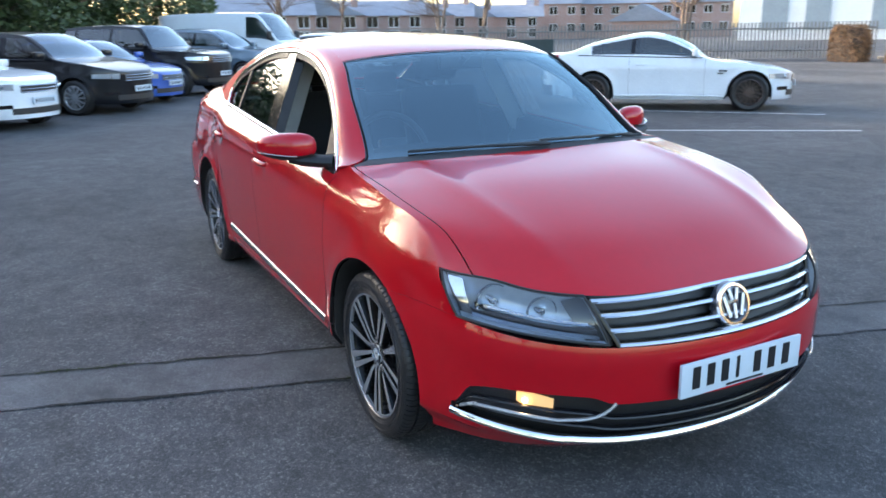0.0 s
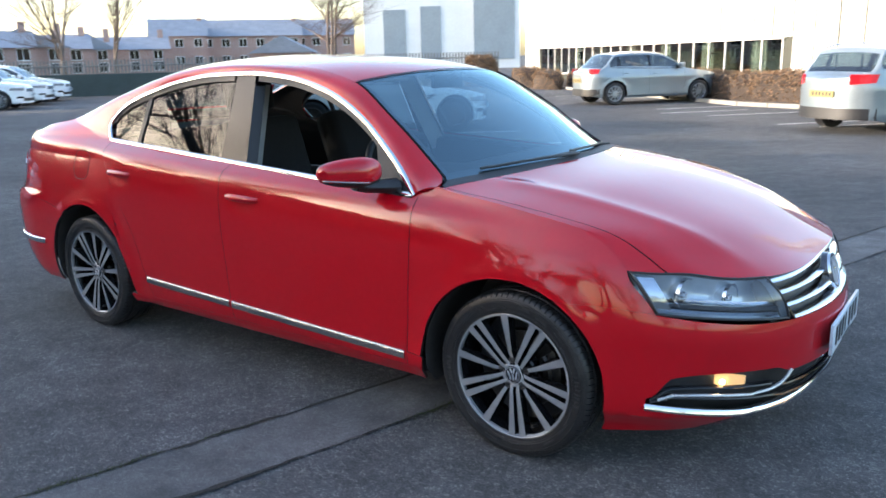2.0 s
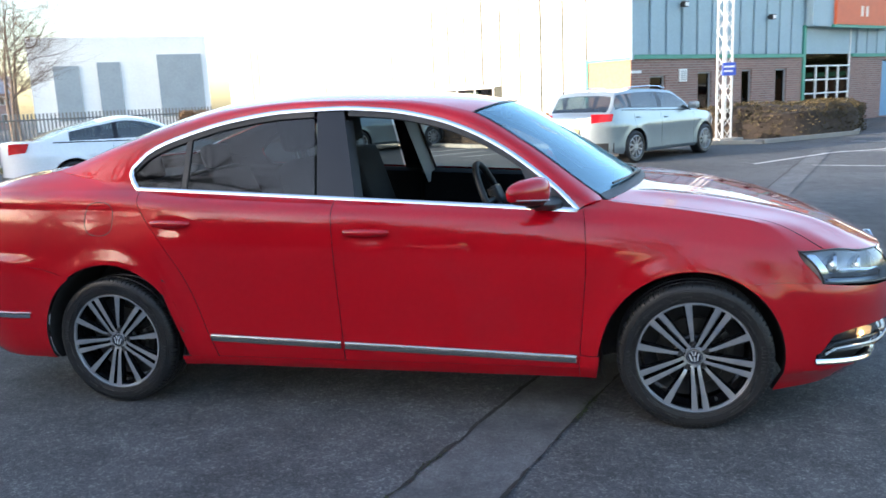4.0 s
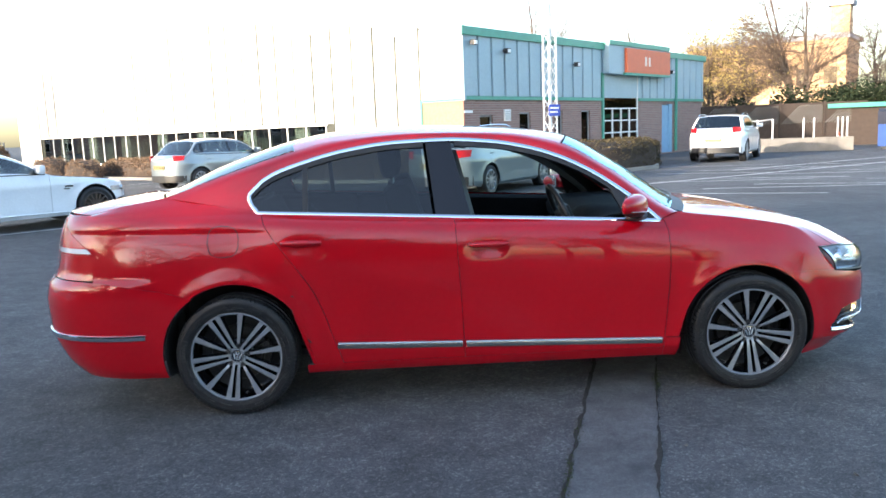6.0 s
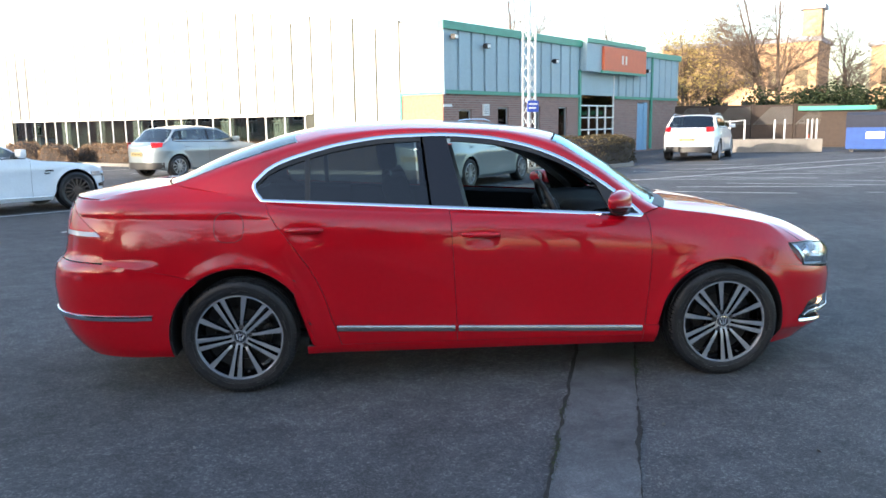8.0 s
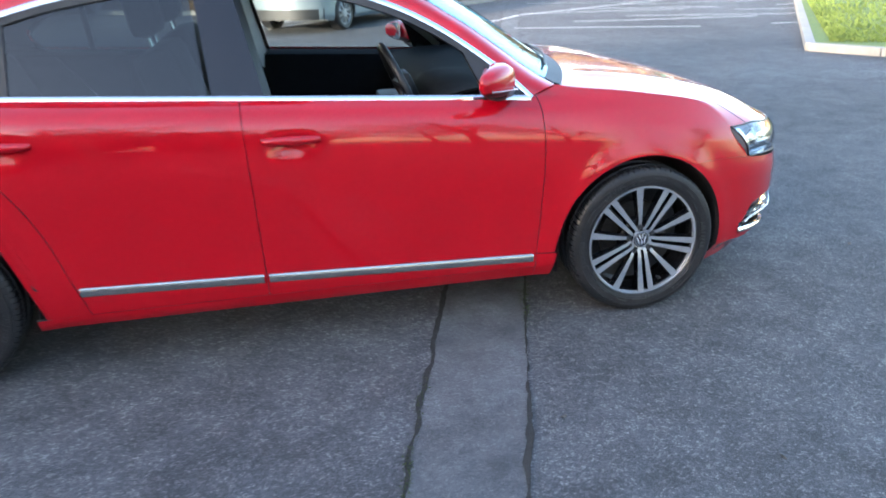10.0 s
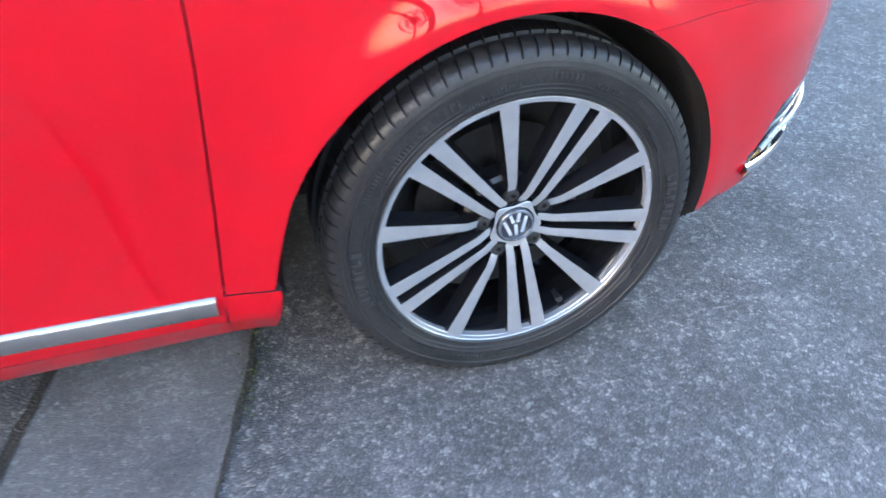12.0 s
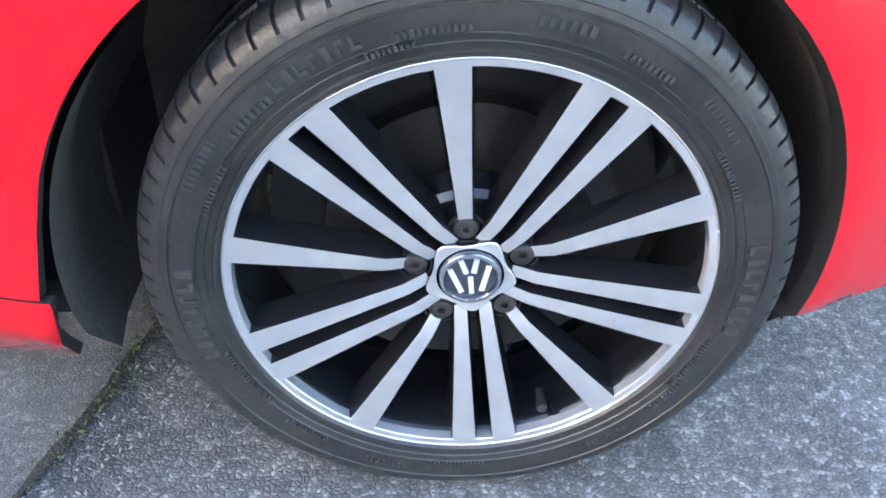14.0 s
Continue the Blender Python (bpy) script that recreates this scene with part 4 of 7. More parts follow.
    part("centre_cap", revolve([(0.0, -0.0905), (0.026, -0.0905), (0.0265, -0.093), (0.031, -0.0925), (0.0325, -0.088)], 48, flip=True), M_BADGE, wheel, "dark enamel centre cap").matrix_local = pose(0, 0.0095, 0)
    part("cap_ring", revolve([(0.0262, -0.0905), (0.0272, -0.0945), (0.0305, -0.094), (0.0318, -0.089)], 48, flip=True), M_CHROME, wheel, "chrome ring").matrix_local = pose(0, 0.0095, 0)
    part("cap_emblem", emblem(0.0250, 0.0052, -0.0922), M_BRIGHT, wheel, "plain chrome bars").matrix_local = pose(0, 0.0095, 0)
    bolt_me = None
    for k in range(5):
        a = radians(90 + 72 * k)
        at = pose(0.056 * math.cos(a), 0.0095, 0.056 * math.sin(a))
        if bolt_me is None:
            ob = part("wheel_bolt", revolve([(0.0, -0.0805), (0.0040, -0.0805), (0.0043, -0.086), (0.0075, -0.0868), (0.0115, -0.0855), (0.0132, -0.082), (0.0136, -0.05)], 24, flip=True), M_BOLT, wheel, "grey steel wheel bolt")
            bolt_me = ob.data
        else:
            ob = tagged(new("wheel_bolt", bolt_me), "grey steel wheel bolt")
            ob.parent = wheel
        ob.matrix_local = at
        if k == 0:
            pk = part("bolt_pocket", revolve([(0.0145, -0.066), (0.0152, -0.0835), (0.0178, -0.0838), (0.0205, -0.058)], 28, flip=True), M_ANTHRACITE, wheel)
        else:
            pk = new("bolt_pocket", pk.data)
            pk.parent = wheel
        pk.matrix_local = at
    vb = tube([(0.069, -0.062, -0.196), (0.068, -0.086, -0.192)], 0.0045, 12)
    tube([(0.068, -0.083, -0.192), (0.0678, -0.094, -0.190)], 0.0058, 12, vb)
    part("valve", vb, M_BLACK, wheel, "black rubber tyre valve")
    part("brake_disc", revolve([(0.06, 0.0), (0.15, 0.0), (0.152, 0.004), (0.152, 0.022), (0.06, 0.022)], 64, flip=True), M_DISC, wheel, "worn steel brake disc")
    part("brake_shield", revolve([(0.05, 0.030), (0.19, 0.034), (0.212, 0.028), (0.212, 0.036), (0.05, 0.040)], 48, flip=True), M_BLACK, wheel, "black brake back plate")
    cal = bmesh.new()
    for i in range(2):
        ang = [radians(q) for q in span(-30, 30, 10)]
        rows = [[(r * math.cos(q), y, r * math.sin(q)) for r, y in ((0.10, -0.014 - 0.016 * i), (0.145 - 0.02 * i, -0.024 - 0.014 * i), (0.165 - 0.03 * i, -0.016 - 0.014 * i), (0.165 - 0.03 * i, 0.03))] for q in ang]
        grid(rows, True, cal)
    part("brake_caliper", cal, M_DISC, wheel, "grey cast brake caliper", thick=0.01)
    return wheel


def emblem(r, w, y, axis="y"):
    """Plain bars inside a circle."""
    bars = (((-0.30, 0.84), (-0.16, 0.30)), ((0.30, 0.84), (0.16, 0.30)), ((-0.76, 0.44), (-0.42, -0.64)), ((0.76, 0.44), (0.42, -0.64)), ((0.0, -0.02), (0.0, -0.74)))
    bm = bmesh.new()
    for (x0, z0), (x1, z1) in bars:
        d = Vector((x1 - x0, 0, z1 - z0)).normalized()
        n = Vector((-d.z, 0, d.x)) * w / 2
        a, b = Vector((x0 * r, 0, z0 * r)) - d * w * 0.3, Vector((x1 * r, 0, z1 * r)) + d * w * 0.3
        lo, hi = [], []
        for p in (a - n, b - n, b + n, a + n):
            lo.append(bm.verts.new((p.x, y + 0.004, p.z)))
            hi.append(bm.verts.new((p.x, y, p.z)))
        bm.faces.new(hi)
        for i in range(4):
            bm.faces.new((lo[i], lo[(i + 1) % 4], hi[(i + 1) % 4], hi[i]))
    bmesh.ops.recalc_face_normals(bm, faces=bm.faces[:])
    return bm


def build_saloon():
    car = empty("car", "glossy red four-door saloon with chrome trim, driver's window open", "car")
    G = 0.0014

    def crown(x, top):
        """The wing rolls over its top to the bonnet's shut line."""
        lo, hi = 0.0, 2.96
        for _ in range(24):
            m = (lo + hi) / 2
            lo, hi = (m, hi) if TOPC[0](m) > x else (lo, m)
        lo = max(0.0, lo - 0.16 * max(0, 1 - lo))
        return [lid(lo, lerp(1.0, SHUT(lo), t)) for t in (0.25, 0.5, 0.75, 1.0)]

    def shoulder(x, top):
        """The quarter rolls over to the boot lid's edge."""
        t = min(max((-1.222 - x) / (2.10 - 1.222), 0), 1)
        if x > -1.20:
            return [tuple(top)] * 5
        to = Vector(lid(lerp(10.93, 13.0, t), 1.0))
        if x < -2.10:
            to = Vector((x, flank(x, 1.064) * plan(x, 1.064), 1.064))
        dz = to.z - top.z
        c = Vector((lerp(top.x, to.x, 0.5), max(top.y - 0.45 * dz * 0.9, lerp(top.y, to.y, 0.3)), top.z + 0.86 * dz))
        return [tuple(top.lerp(c, k).lerp(c.lerp(to, k), k)) for k in (0.2, 0.4, 0.6, 0.8, 0.985)]

    fd_front = pchip((0.2, 0.30, 0.50, 0.75, 0.88, 1.0), (0.884, 0.889, 0.905, 0.919, 0.914, 0.892))
    b_line = pchip((0.2, 0.35, 1.05), (-0.165, -0.169, -0.199))
    rd_rear = pchip((0.24, 0.30, 0.40, 0.52, 0.66, 0.82, 0.976, 1.06), (-0.800, -0.815, -0.850, -0.885, -0.945, -1.054, -1.166, -1.205))
    door_low = lambda x: 0.258 + 0.002 * x
    lip = pchip([TOPC[0](s) for s in span(0, 3, 14)], [TOPC[2](s) for s in span(0, 3, 14)])
    lamp_back = pchip((0.55, 0.615, 0.735, 0.80), (1.872, 1.850, 1.756, 1.74))
    bump_top = pchip((1.50, 1.60, 1.70, 1.86), (0.628, 0.628, 0.626, 0.612))
    rb_top = lambda x: REAR_TOP(x) + 0.0006

    for sg in (-1, 1):
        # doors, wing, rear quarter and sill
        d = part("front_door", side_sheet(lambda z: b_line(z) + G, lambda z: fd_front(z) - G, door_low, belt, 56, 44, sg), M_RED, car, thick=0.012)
        handle(d, HANDLES[0], sg)
        inner_card(d, -0.16, 0.88, sg)
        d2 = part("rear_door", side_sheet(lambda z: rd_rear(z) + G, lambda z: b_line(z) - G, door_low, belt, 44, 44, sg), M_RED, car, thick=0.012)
        handle(d2, HANDLES[1], sg)
        inner_card(d2, -0.80, -0.18, sg)
        for own, a, b in ((d, -0.160, 0.876), (d2, -0.826, -0.178)):
            rows = []
            for x in span(a, b, 24):
                zz = rub(x)
                rows.append([(x, sg * (half(x, zz + q) + o), zz + q) for q, o in ((-0.018, 0.0), (-0.016, 0.006), (-0.004, 0.0095), (0.012, 0.0085), (0.0165, 0.005), (0.018, 0.0))])
            bm = grid(rows, sg > 0)
            for row in (rows[0], rows[-1]):
                bm.faces.new([bm.verts.new(p) for p in row])
            part("trim_strip", bm, M_TRIMSTRIP, own, "bright trim strip along the door foot")
        low = lambda x: max(arch(x), 0.205)
        w = part("front_wing", side_sheet(lambda z: fd_front(z) + G, lambda z: lamp_back(z) - G,
                                          lambda x: max(low(x), bump_top(x) if x > 1.50 else 0.316 if x < 1.05 else 0), lip, 70, 34, sg, crown), M_RED, car, "red front wing", thick=0.012)
        part("sill", side_sheet(const(-0.99), const(0.8868), const(0.205), lambda x: door_low(x) - G, 40, 5, sg, line=False), M_RED, car, thick=0.012)
        part("sill_end", side_sheet(const(0.888), const(0.970), low, const(0.3135), 12, 8, sg, line=False), M_RED, car, "red sill end ahead of the door", thick=0.012)
        part("rear_quarter", side_sheet(lamp_edge, lambda z: rd_rear(z) - G, lambda x: max(low(x), rb_top(x) if x < -1.50 else 0), const(1.052), 84, 38, sg, shoulder), M_RED, car, "red rear quarter panel", thick=0.012)
        if sg < 0:
            seam = []
            for q in span(0, 2 * math.pi, 40):
                c, n = math.cos(q), math.sin(q)
                fx = -1.385 + 0.078 * abs(c) ** 0.7 * (1 if c > 0 else -1)
                fz = 0.915 + 0.078 * abs(n) ** 0.7 * (1 if n > 0 else -1)
                seam.append((fx, sg * (half(fx, fz) - 0.0004), fz))
            part("fuel_flap", tube(seam, 0.0022, 6), M_BLACK, car, "dark seam round the fuel flap")
        rear_lamp(car, sg, rb_top)
        side_frame(car, sg)
        windows(car, sg)
        mirror(car, sg)
        front_lamp(car, sg, bump_top)
        # arch liners
        for cx in (AF, AR):
            qs = [radians(k) for k in span(-12, 198, 46)]
            cz, cr = ARCH[cx]

            def edge_y(r, q):
                x, z = cx + r * math.cos(q), max(cz + r * math.sin(q), 0.2)
                return half(x, z) - 0.016
            bm = grid([[(cx + r * math.cos(q), sg * (edge_y(cr, q) if yy is None else yy), cz + r * math.sin(q)) for r, yy in ((cr - 0.005, None), (cr - 0.003, 0.835), (cr + 0.008, 0.78), (cr + 0.013, 0.52), (0.05, 0.52))] for q in qs], sg < 0)
            part("arch_liner", bm, M_LINER, car, "greyish black plastic wheel arch liner")
        build_wheel(car, 1.356, sg)
        build_wheel(car, -1.356, sg)

    # bonnet with its two soft ridges, roof, boot lid
    rows = []
    for s in span(0.0, 2.96, 40):
        row = []
        for r in span(-1, 1, 60):
            r *= SHUT(s) - 0.0045
            x, y, z = lid(s, r)
            z += 0.010 * math.exp(-abs((abs(r) - 0.62 - 0.10 * s / 3) / 0.07) ** 1.4) * min(1, s / 0.5) * min(1, (3 - s) / 0.4)
            row.append((x, y, z))
        rows.append(row)
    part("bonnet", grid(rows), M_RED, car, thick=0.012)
    part("cowl", sheet(2.97, 3.3, -0.985, 0.985, 4, 30), M_BLACK, car, "black plastic scuttle panel")
    part("windscreen", sheet(3.28, 4.88, -1, 1, 14, 24), M_WSCREEN, car, "clear bluish windscreen").visible_shadow = False
    band = bmesh.new()
    for sgn in (-1, 1):
        grid([[lid(s, r * sgn) for r in (0.955, 0.975, 1.0)] for s in span(3.28, 4.88, 14)], sgn > 0, band)
    grid([[lid(s, r) for r in span(-1, 1, 24)] for s in (4.81, 4.88)], False, band)
    grid([[lid(s, r) for r in span(-1, 1, 24)] for s in (3.28, 3.42)], False, band)
    for v in band.verts:
        v.co.z -= 0.003
    part("screen_border", band, M_BLACK, car, "black printed screen border")
    for sgn, inner, lift in ((-1, 0.986, 0.003), (1, 0.938, 0.012)):
        edge = grid([[tuple(Vector(lid(s, r * sgn)) + Vector((0.002, 0, h * lift))) for r, h in ((inner, 0.1), (lerp(inner, 1, 0.15), 0.7), (lerp(inner, 1, 0.6), 1.0), (0.998, 0.8))] for s in span(3.24, 4.9, 16)], sgn > 0)
        part("screen_trim", edge, M_DASH, car, "black rubber moulding along the windscreen")
    part("header_trim", grid([[tuple(Vector(lid(s, r)) + Vector((0.001, 0, 0.004))) for r in span(-0.985, 0.985, 24)] for s in (4.86, 4.89)]), M_DASH, car, "thin black strip between windscreen and roof")
    part("roof", sheet(4.88, 9.0, -1, 1, 32, 28), M_RED, car, thick=0.015)
    part("back_light", sheet(9.0, 10.93, -0.97, 0.97, 12, 20), M_TINT, car, "dark heated rear screen").visible_shadow = False
    part("boot_lid", sheet(10.97, 13.0, -0.996, 0.996, 16, 24), M_RED, car, thick=0.012, dark=2)
    rear_end(car)
    front_end(car, bump_top)
    cabin_inside(car)
    # floor pan under the car
    part("underbody", boxes(((-2.15, -0.50, 0.20), (1.95, 0.50, 0.24)), ((-0.95, -0.80, 0.21), (0.95, 0.80, 0.26)), bevel=0.01), M_BLACK, car, "black underbody")
    part("engine_bulkhead", boxes(((0.92, -0.70, 0.24), (0.97, 0.70, 0.93))), M_BLACK, car)
    part("boot_bulkhead", boxes(((-1.72, -0.62, 0.24), (-1.68, 0.62, 1.06))), M_BLACK, car)
    return car


def handle(door, at, sg):
    x, z = at
    pts = [(x - 0.105, 0.012), (x - 0.098, 0.026), (x - 0.05, 0.034), (x, 0.036), (x + 0.05, 0.034), (x + 0.098, 0.026), (x + 0.105, 0.010)]
    rows = []
    for px, out in pts:
        y = flank(px, z) + out - 0.010
        hh = 0.017 if abs(px - x) < 0.09 else 0.011
        rows.append([(px, sg * (y + o), z + q + 0.008 - 0.01 * (px - x)) for q, o in ((-hh, -0.012), (-hh * 0.8, 0.0), (0, 0.006), (hh * 0.8, 0.0), (hh, -0.012))])
    bm = grid(rows, sg > 0)
    for row in (rows[0], rows[-1]):
        bm.faces.new([bm.verts.new(p) for p in row])
    h = part("door_handle", bm, M_RED, door, "red door handle", sharp=50)
    sub = h.modifiers.new("round", "SUBSURF")
    sub.levels = sub.render_levels = 2


def inner_card(door, x0, x1, sg):
    rows = []
    for x in span(x0, x1, 10):
        zb = belt(x)
        rows.append([(x, sg * (half(x, zb) - o), zb + q) for q, o in ((-0.006, 0.004), (-0.003, 0.03), (-0.02, 0.075), (-0.15, 0.095), (-0.25, 0.13), (-0.29, 0.13), (-0.32, 0.08), (-0.66, 0.06))])
    part("door_card", grid(rows, sg < 0), M_DASH, door, "dark inner door card")


def side_frame(car, sg):
    """Roof rail and pillars between the side windows and the screen, roof and boot."""
    ring = [on_cabin(x, z, 1) for x, z in window_ring()]
    i1 = min(range(len(ring)), key=lambda i: abs(ring[i][0] - 0.40))
    i2 = min(range(40), key=lambda i: abs(ring[i][0] + 1.0))
    a = resample(ring[:i1 + 1], 16)[:-1] + resample(ring[i1:i2 + 1], 24)[:-1] + resample(ring[i2:], 22)
    edge = lambda s0, s1, n: [lid(s, 1.0) for s in span(s0, s1, n)]
    foot = (0.985, flank(0.985, 0.968) * plan(0.985, 0.968), 0.968)
    b = resample([foot] + edge(3.3, 5.0, 16), 16)[:-1] + resample(edge(5.0, 9.0, 24), 24)[:-1] + resample(edge(9.0, 10.95, 30), 22)
    rows = []
    for p, q in zip(a, b):
        row = []
        for t in span(0, 1, 10):
            c = p.lerp(q, t)
            bulge = math.sin(math.pi * t) * min(0.02, 0.22 * (q - p).length)
            yy = c.y + bulge * 0.8
            if p.x < -1.0:
                k = min(1, (-1.0 - p.x) / 0.12)
                yy = lerp(yy, lerp(cabin(c.z) * plan(c.x, c.z), c.y, t ** 5), k)
                bulge *= 1 - k
            row.append((c.x, sg * yy, c.z + bulge * 0.45))
        rows.append(row)
    part("roof_rail", grid(rows, sg < 0), M_RED, car, "red side frame round the windows", sharp=60, thick=0.008, dark=2)
    # gap between wing, door corner and rail foot
    x0 = 0.893
    rows = [[(x, sg * (half(x, z) if z < belt(x) else cabin(z)), z) for z in span(belt(x0) - 0.002, lerp(0.93, 0.966, (x - x0) / 0.095), 5)] for x in span(x0, 0.988, 5)]
    part("wing_corner", grid(rows, sg > 0), M_RED, car)
    # chrome frame
    pts = window_ring() + [(x, belt(x) + 0.0) for x in span(-1.215, 0.88, 40)]
    rows = []
    n = len(pts)
    for i in range(n + 1):
        x, z = pts[i % n]
        xa, za = pts[(i - 1) % n]
        xb, zb = pts[(i + 1) % n]
        t = Vector((xb - xa, zb - za)).normalized()
        nx, nz = t.y, -t.x            # outwards in x, z
        row = []
        for o, lift in ((0.011, 0.0), (0.009, 0.006), (0.0, 0.008), (-0.008, 0.006), (-0.011, -0.004)):
            row.append(on_cabin(x - nx * o, z - nz * o, sg, lift))
        rows.append(row)
    part("window_chrome", grid(rows, sg < 0), M_CHROME, car, "chrome strip framing the side windows", sharp=60)


def windows(car, sg):
    zb = lambda x: belt(x) + 0.004
    top = lambda x: DLO_TOP(x) - 0.006

    def patch(x0, x1, inset, nx=16, nz=8, lo=zb, hi=top):
        rows = []
        for i in range(nx + 1):
            row = []
            for j in range(nz + 1):
                z = 1.1
                for _ in range(4):
                    x = lerp(x0(z), x1(z), i / nx)
                    z = lerp(lo(x), max(hi(x), lo(x) + 0.002), j / nz)
                row.append(on_cabin(x, z, sg, -inset))
            rows.append(row)
        return grid(rows, sg > 0)
    line = lambda xa, za, xb, zb_: (lambda z: xa + (xb - xa) * (z - za) / (zb_ - za))
    b0, b1 = line(-0.302, 1.0, -0.338, 1.38), line(-0.098, 1.0, -0.180, 1.36)
    part("b_pillar", patch(lambda z: b0(z) + 0.012, lambda z: b1(z) - 0.012, 0.004), M_BLACKGLOSS, car, "black gloss centre pillar", thick=0.02)
    part("rear_side_window", patch(lambda z: -0.958, lambda z: b0(z) - 0.004, 0.014), M_TINT, car, "dark tinted rear door window").visible_shadow = False
    part("quarter_window", patch(const(-1.245), lambda z: -0.985, 0.014), M_TINT, car, "dark tinted quarter window").visible_shadow = False
    part("window_divider", patch(const(-0.985), const(-0.958), 0.006, 2), M_BLACK, car, thick=0.015)
    part("mirror_corner", patch(line(0.695, 0.98, 0.640, 1.10), const(0.875), 0.004), M_BLACK, car, "black plastic mirror corner", thick=0.02)
    if sg > 0:
        part("front_side_window", patch(b1, line(0.695, 0.98, 0.640, 1.10), 0.014), M_GLASS, car, "clear passenger window").visible_shadow = False
    # dark seals round the openings, then pale pillar lining inside
    for a, b, name in ((-1.24, -0.34, "rear_seal"), (-0.17, 0.86, "front_seal")):
        rows = [[on_cabin(x, DLO_TOP(x) - q, sg, -o) for q, o in ((0.008, 0.002), (0.036, 0.004), (0.042, 0.03))] for x in span(a, b, 30)]
        part("window_seal", grid(rows, sg < 0), M_BLACK, car, "black rubber window seal", thick=0.006)
    rows = [[(b1(z) + o, sg * (cabin(z) - y), z) for o, y in ((-0.012, 0.006), (0.004, 0.03), (0.012, 0.05))] for z in span(0.985, 1.33, 8)]
    part("pillar_seal", grid(rows, sg > 0), M_BLACK, car, "black rubber door seal")
    rows = [[(b1(z) + o, sg * (cabin(z) - y), z) for o, y in ((-0.004, 0.045), (-0.018, 0.075), (-0.055, 0.14))] for z in span(0.90, 1.33, 8)]
    part("pillar_lining", grid(rows, sg > 0), M_TRIM, car, "light grey pillar lining")
    rows = [[on_cabin(x, DLO_TOP(x) - q, sg, -o) for q, o in ((0.04, 0.03), (0.035, 0.06), (0.0, 0.10))] for x in span(-0.15, 0.84, 20)]
    part("rail_lining", grid(rows, sg < 0), M_TRIM if sg > 0 else M_BLACK, car)


def mirror(car, sg):
    cx, cy, cz = (0.665, 0.920, 1.026) if sg > 0 else (0.700, 0.955, 1.022)
    rows = []
    for t in span(0, 1, 14):
        a = -UP + math.pi * t
        w = math.cos(a) ** 0.62 if t not in (0, 1) else 0.001
        yy = cy + 0.112 * math.sin(a)
        tip = 1 - 0.20 * (math.sin(a) + 1) / 2
        ring = []
        for k in range(24):
            q = 2 * math.pi * k / 24
            c, s = math.cos(q), math.sin(q)
            px = cx + 0.018 - 0.55 * (yy - cy) * (yy > cy) - 0.15 * (yy - cy) + (0.060 if c > 0 else 0.048) * w * abs(c) ** 0.75 * (1 if c > 0 else -1)
            pz = cz + 0.064 * w * tip * abs(s) ** 0.8 * (1 if s > 0 else -1) + 0.012 * (1 - tip)
            ring.append((px, sg * yy, pz))
        rows.append(ring)
    bm = grid(rows, sg < 0, close=True)
    lowz = cz - 0.030
    bm.faces.ensure_lookup_table()
    for f in bm.faces:
        c = f.calc_center_median()
        f.material_index = 1 if c.z < lowz else 0
    m = part("door_mirror", bm, M_RED, car, "red door mirror with black lower shell", sharp=70)
    m.data.materials.append(M_BLACK)
    pts = [(cx + 0.074 * math.cos(radians(q)) * 1.0 + 0.006 - 0.06 * max(0, math.sin(radians(q))), sg * (cy + 0.012 + 0.105 * math.sin(radians(q))), cz - 0.031 + 0.012 * math.sin(radians(q))) for q in span(-15, 78, 12)]
    part("indicator_strip", tube(pts, 0.0055, 8, flat=0.6), M_INDICATOR, m, "pale indicator strip")
    bm = bmesh.new()
    tube([(0.775, sg * 0.78, 0.955), (0.750, sg * 0.83, 0.957), (0.725, sg * 0.90, 0.965), (0.71, sg * 0.95, 0.975)], 0.04, 12, bm, [0.055, 0.050, 0.048, 0.040], 0.55)
    part("mirror_arm", bm, M_BLACK, m, "black mirror arm")
    rows = [[(cx - 0.030 - 0.045 * max(r * math.cos(q), -0.2), sg * (cy + 0.092 * r * math.cos(q)), cz + 0.004 + 0.046 * r * math.sin(q)) for r in (0.0, 1.0)] for q in [2 * math.pi * k / 20 for k in range(21)]]
    part("mirror_glass", grid(rows, sg < 0), M_CHROME, m, "mirror glass")


def lamp_top(t):
    """Bonnet edge over the lamp: t 0 at the wing, 1 at the grille."""
    x, y, z = lid(0.0, lerp(1.0, 0.620, t))
    return Vector((x, y, z))


def lamp_foot(t, bump_top):
    z = lerp(0.612, 0.563, t)
    a = lerp(nose_angle(1.853, 0.612), nose_angle(2.192, 0.563), t)
    x, y = nose_at(a, z)
    return Vector((x, y, z))


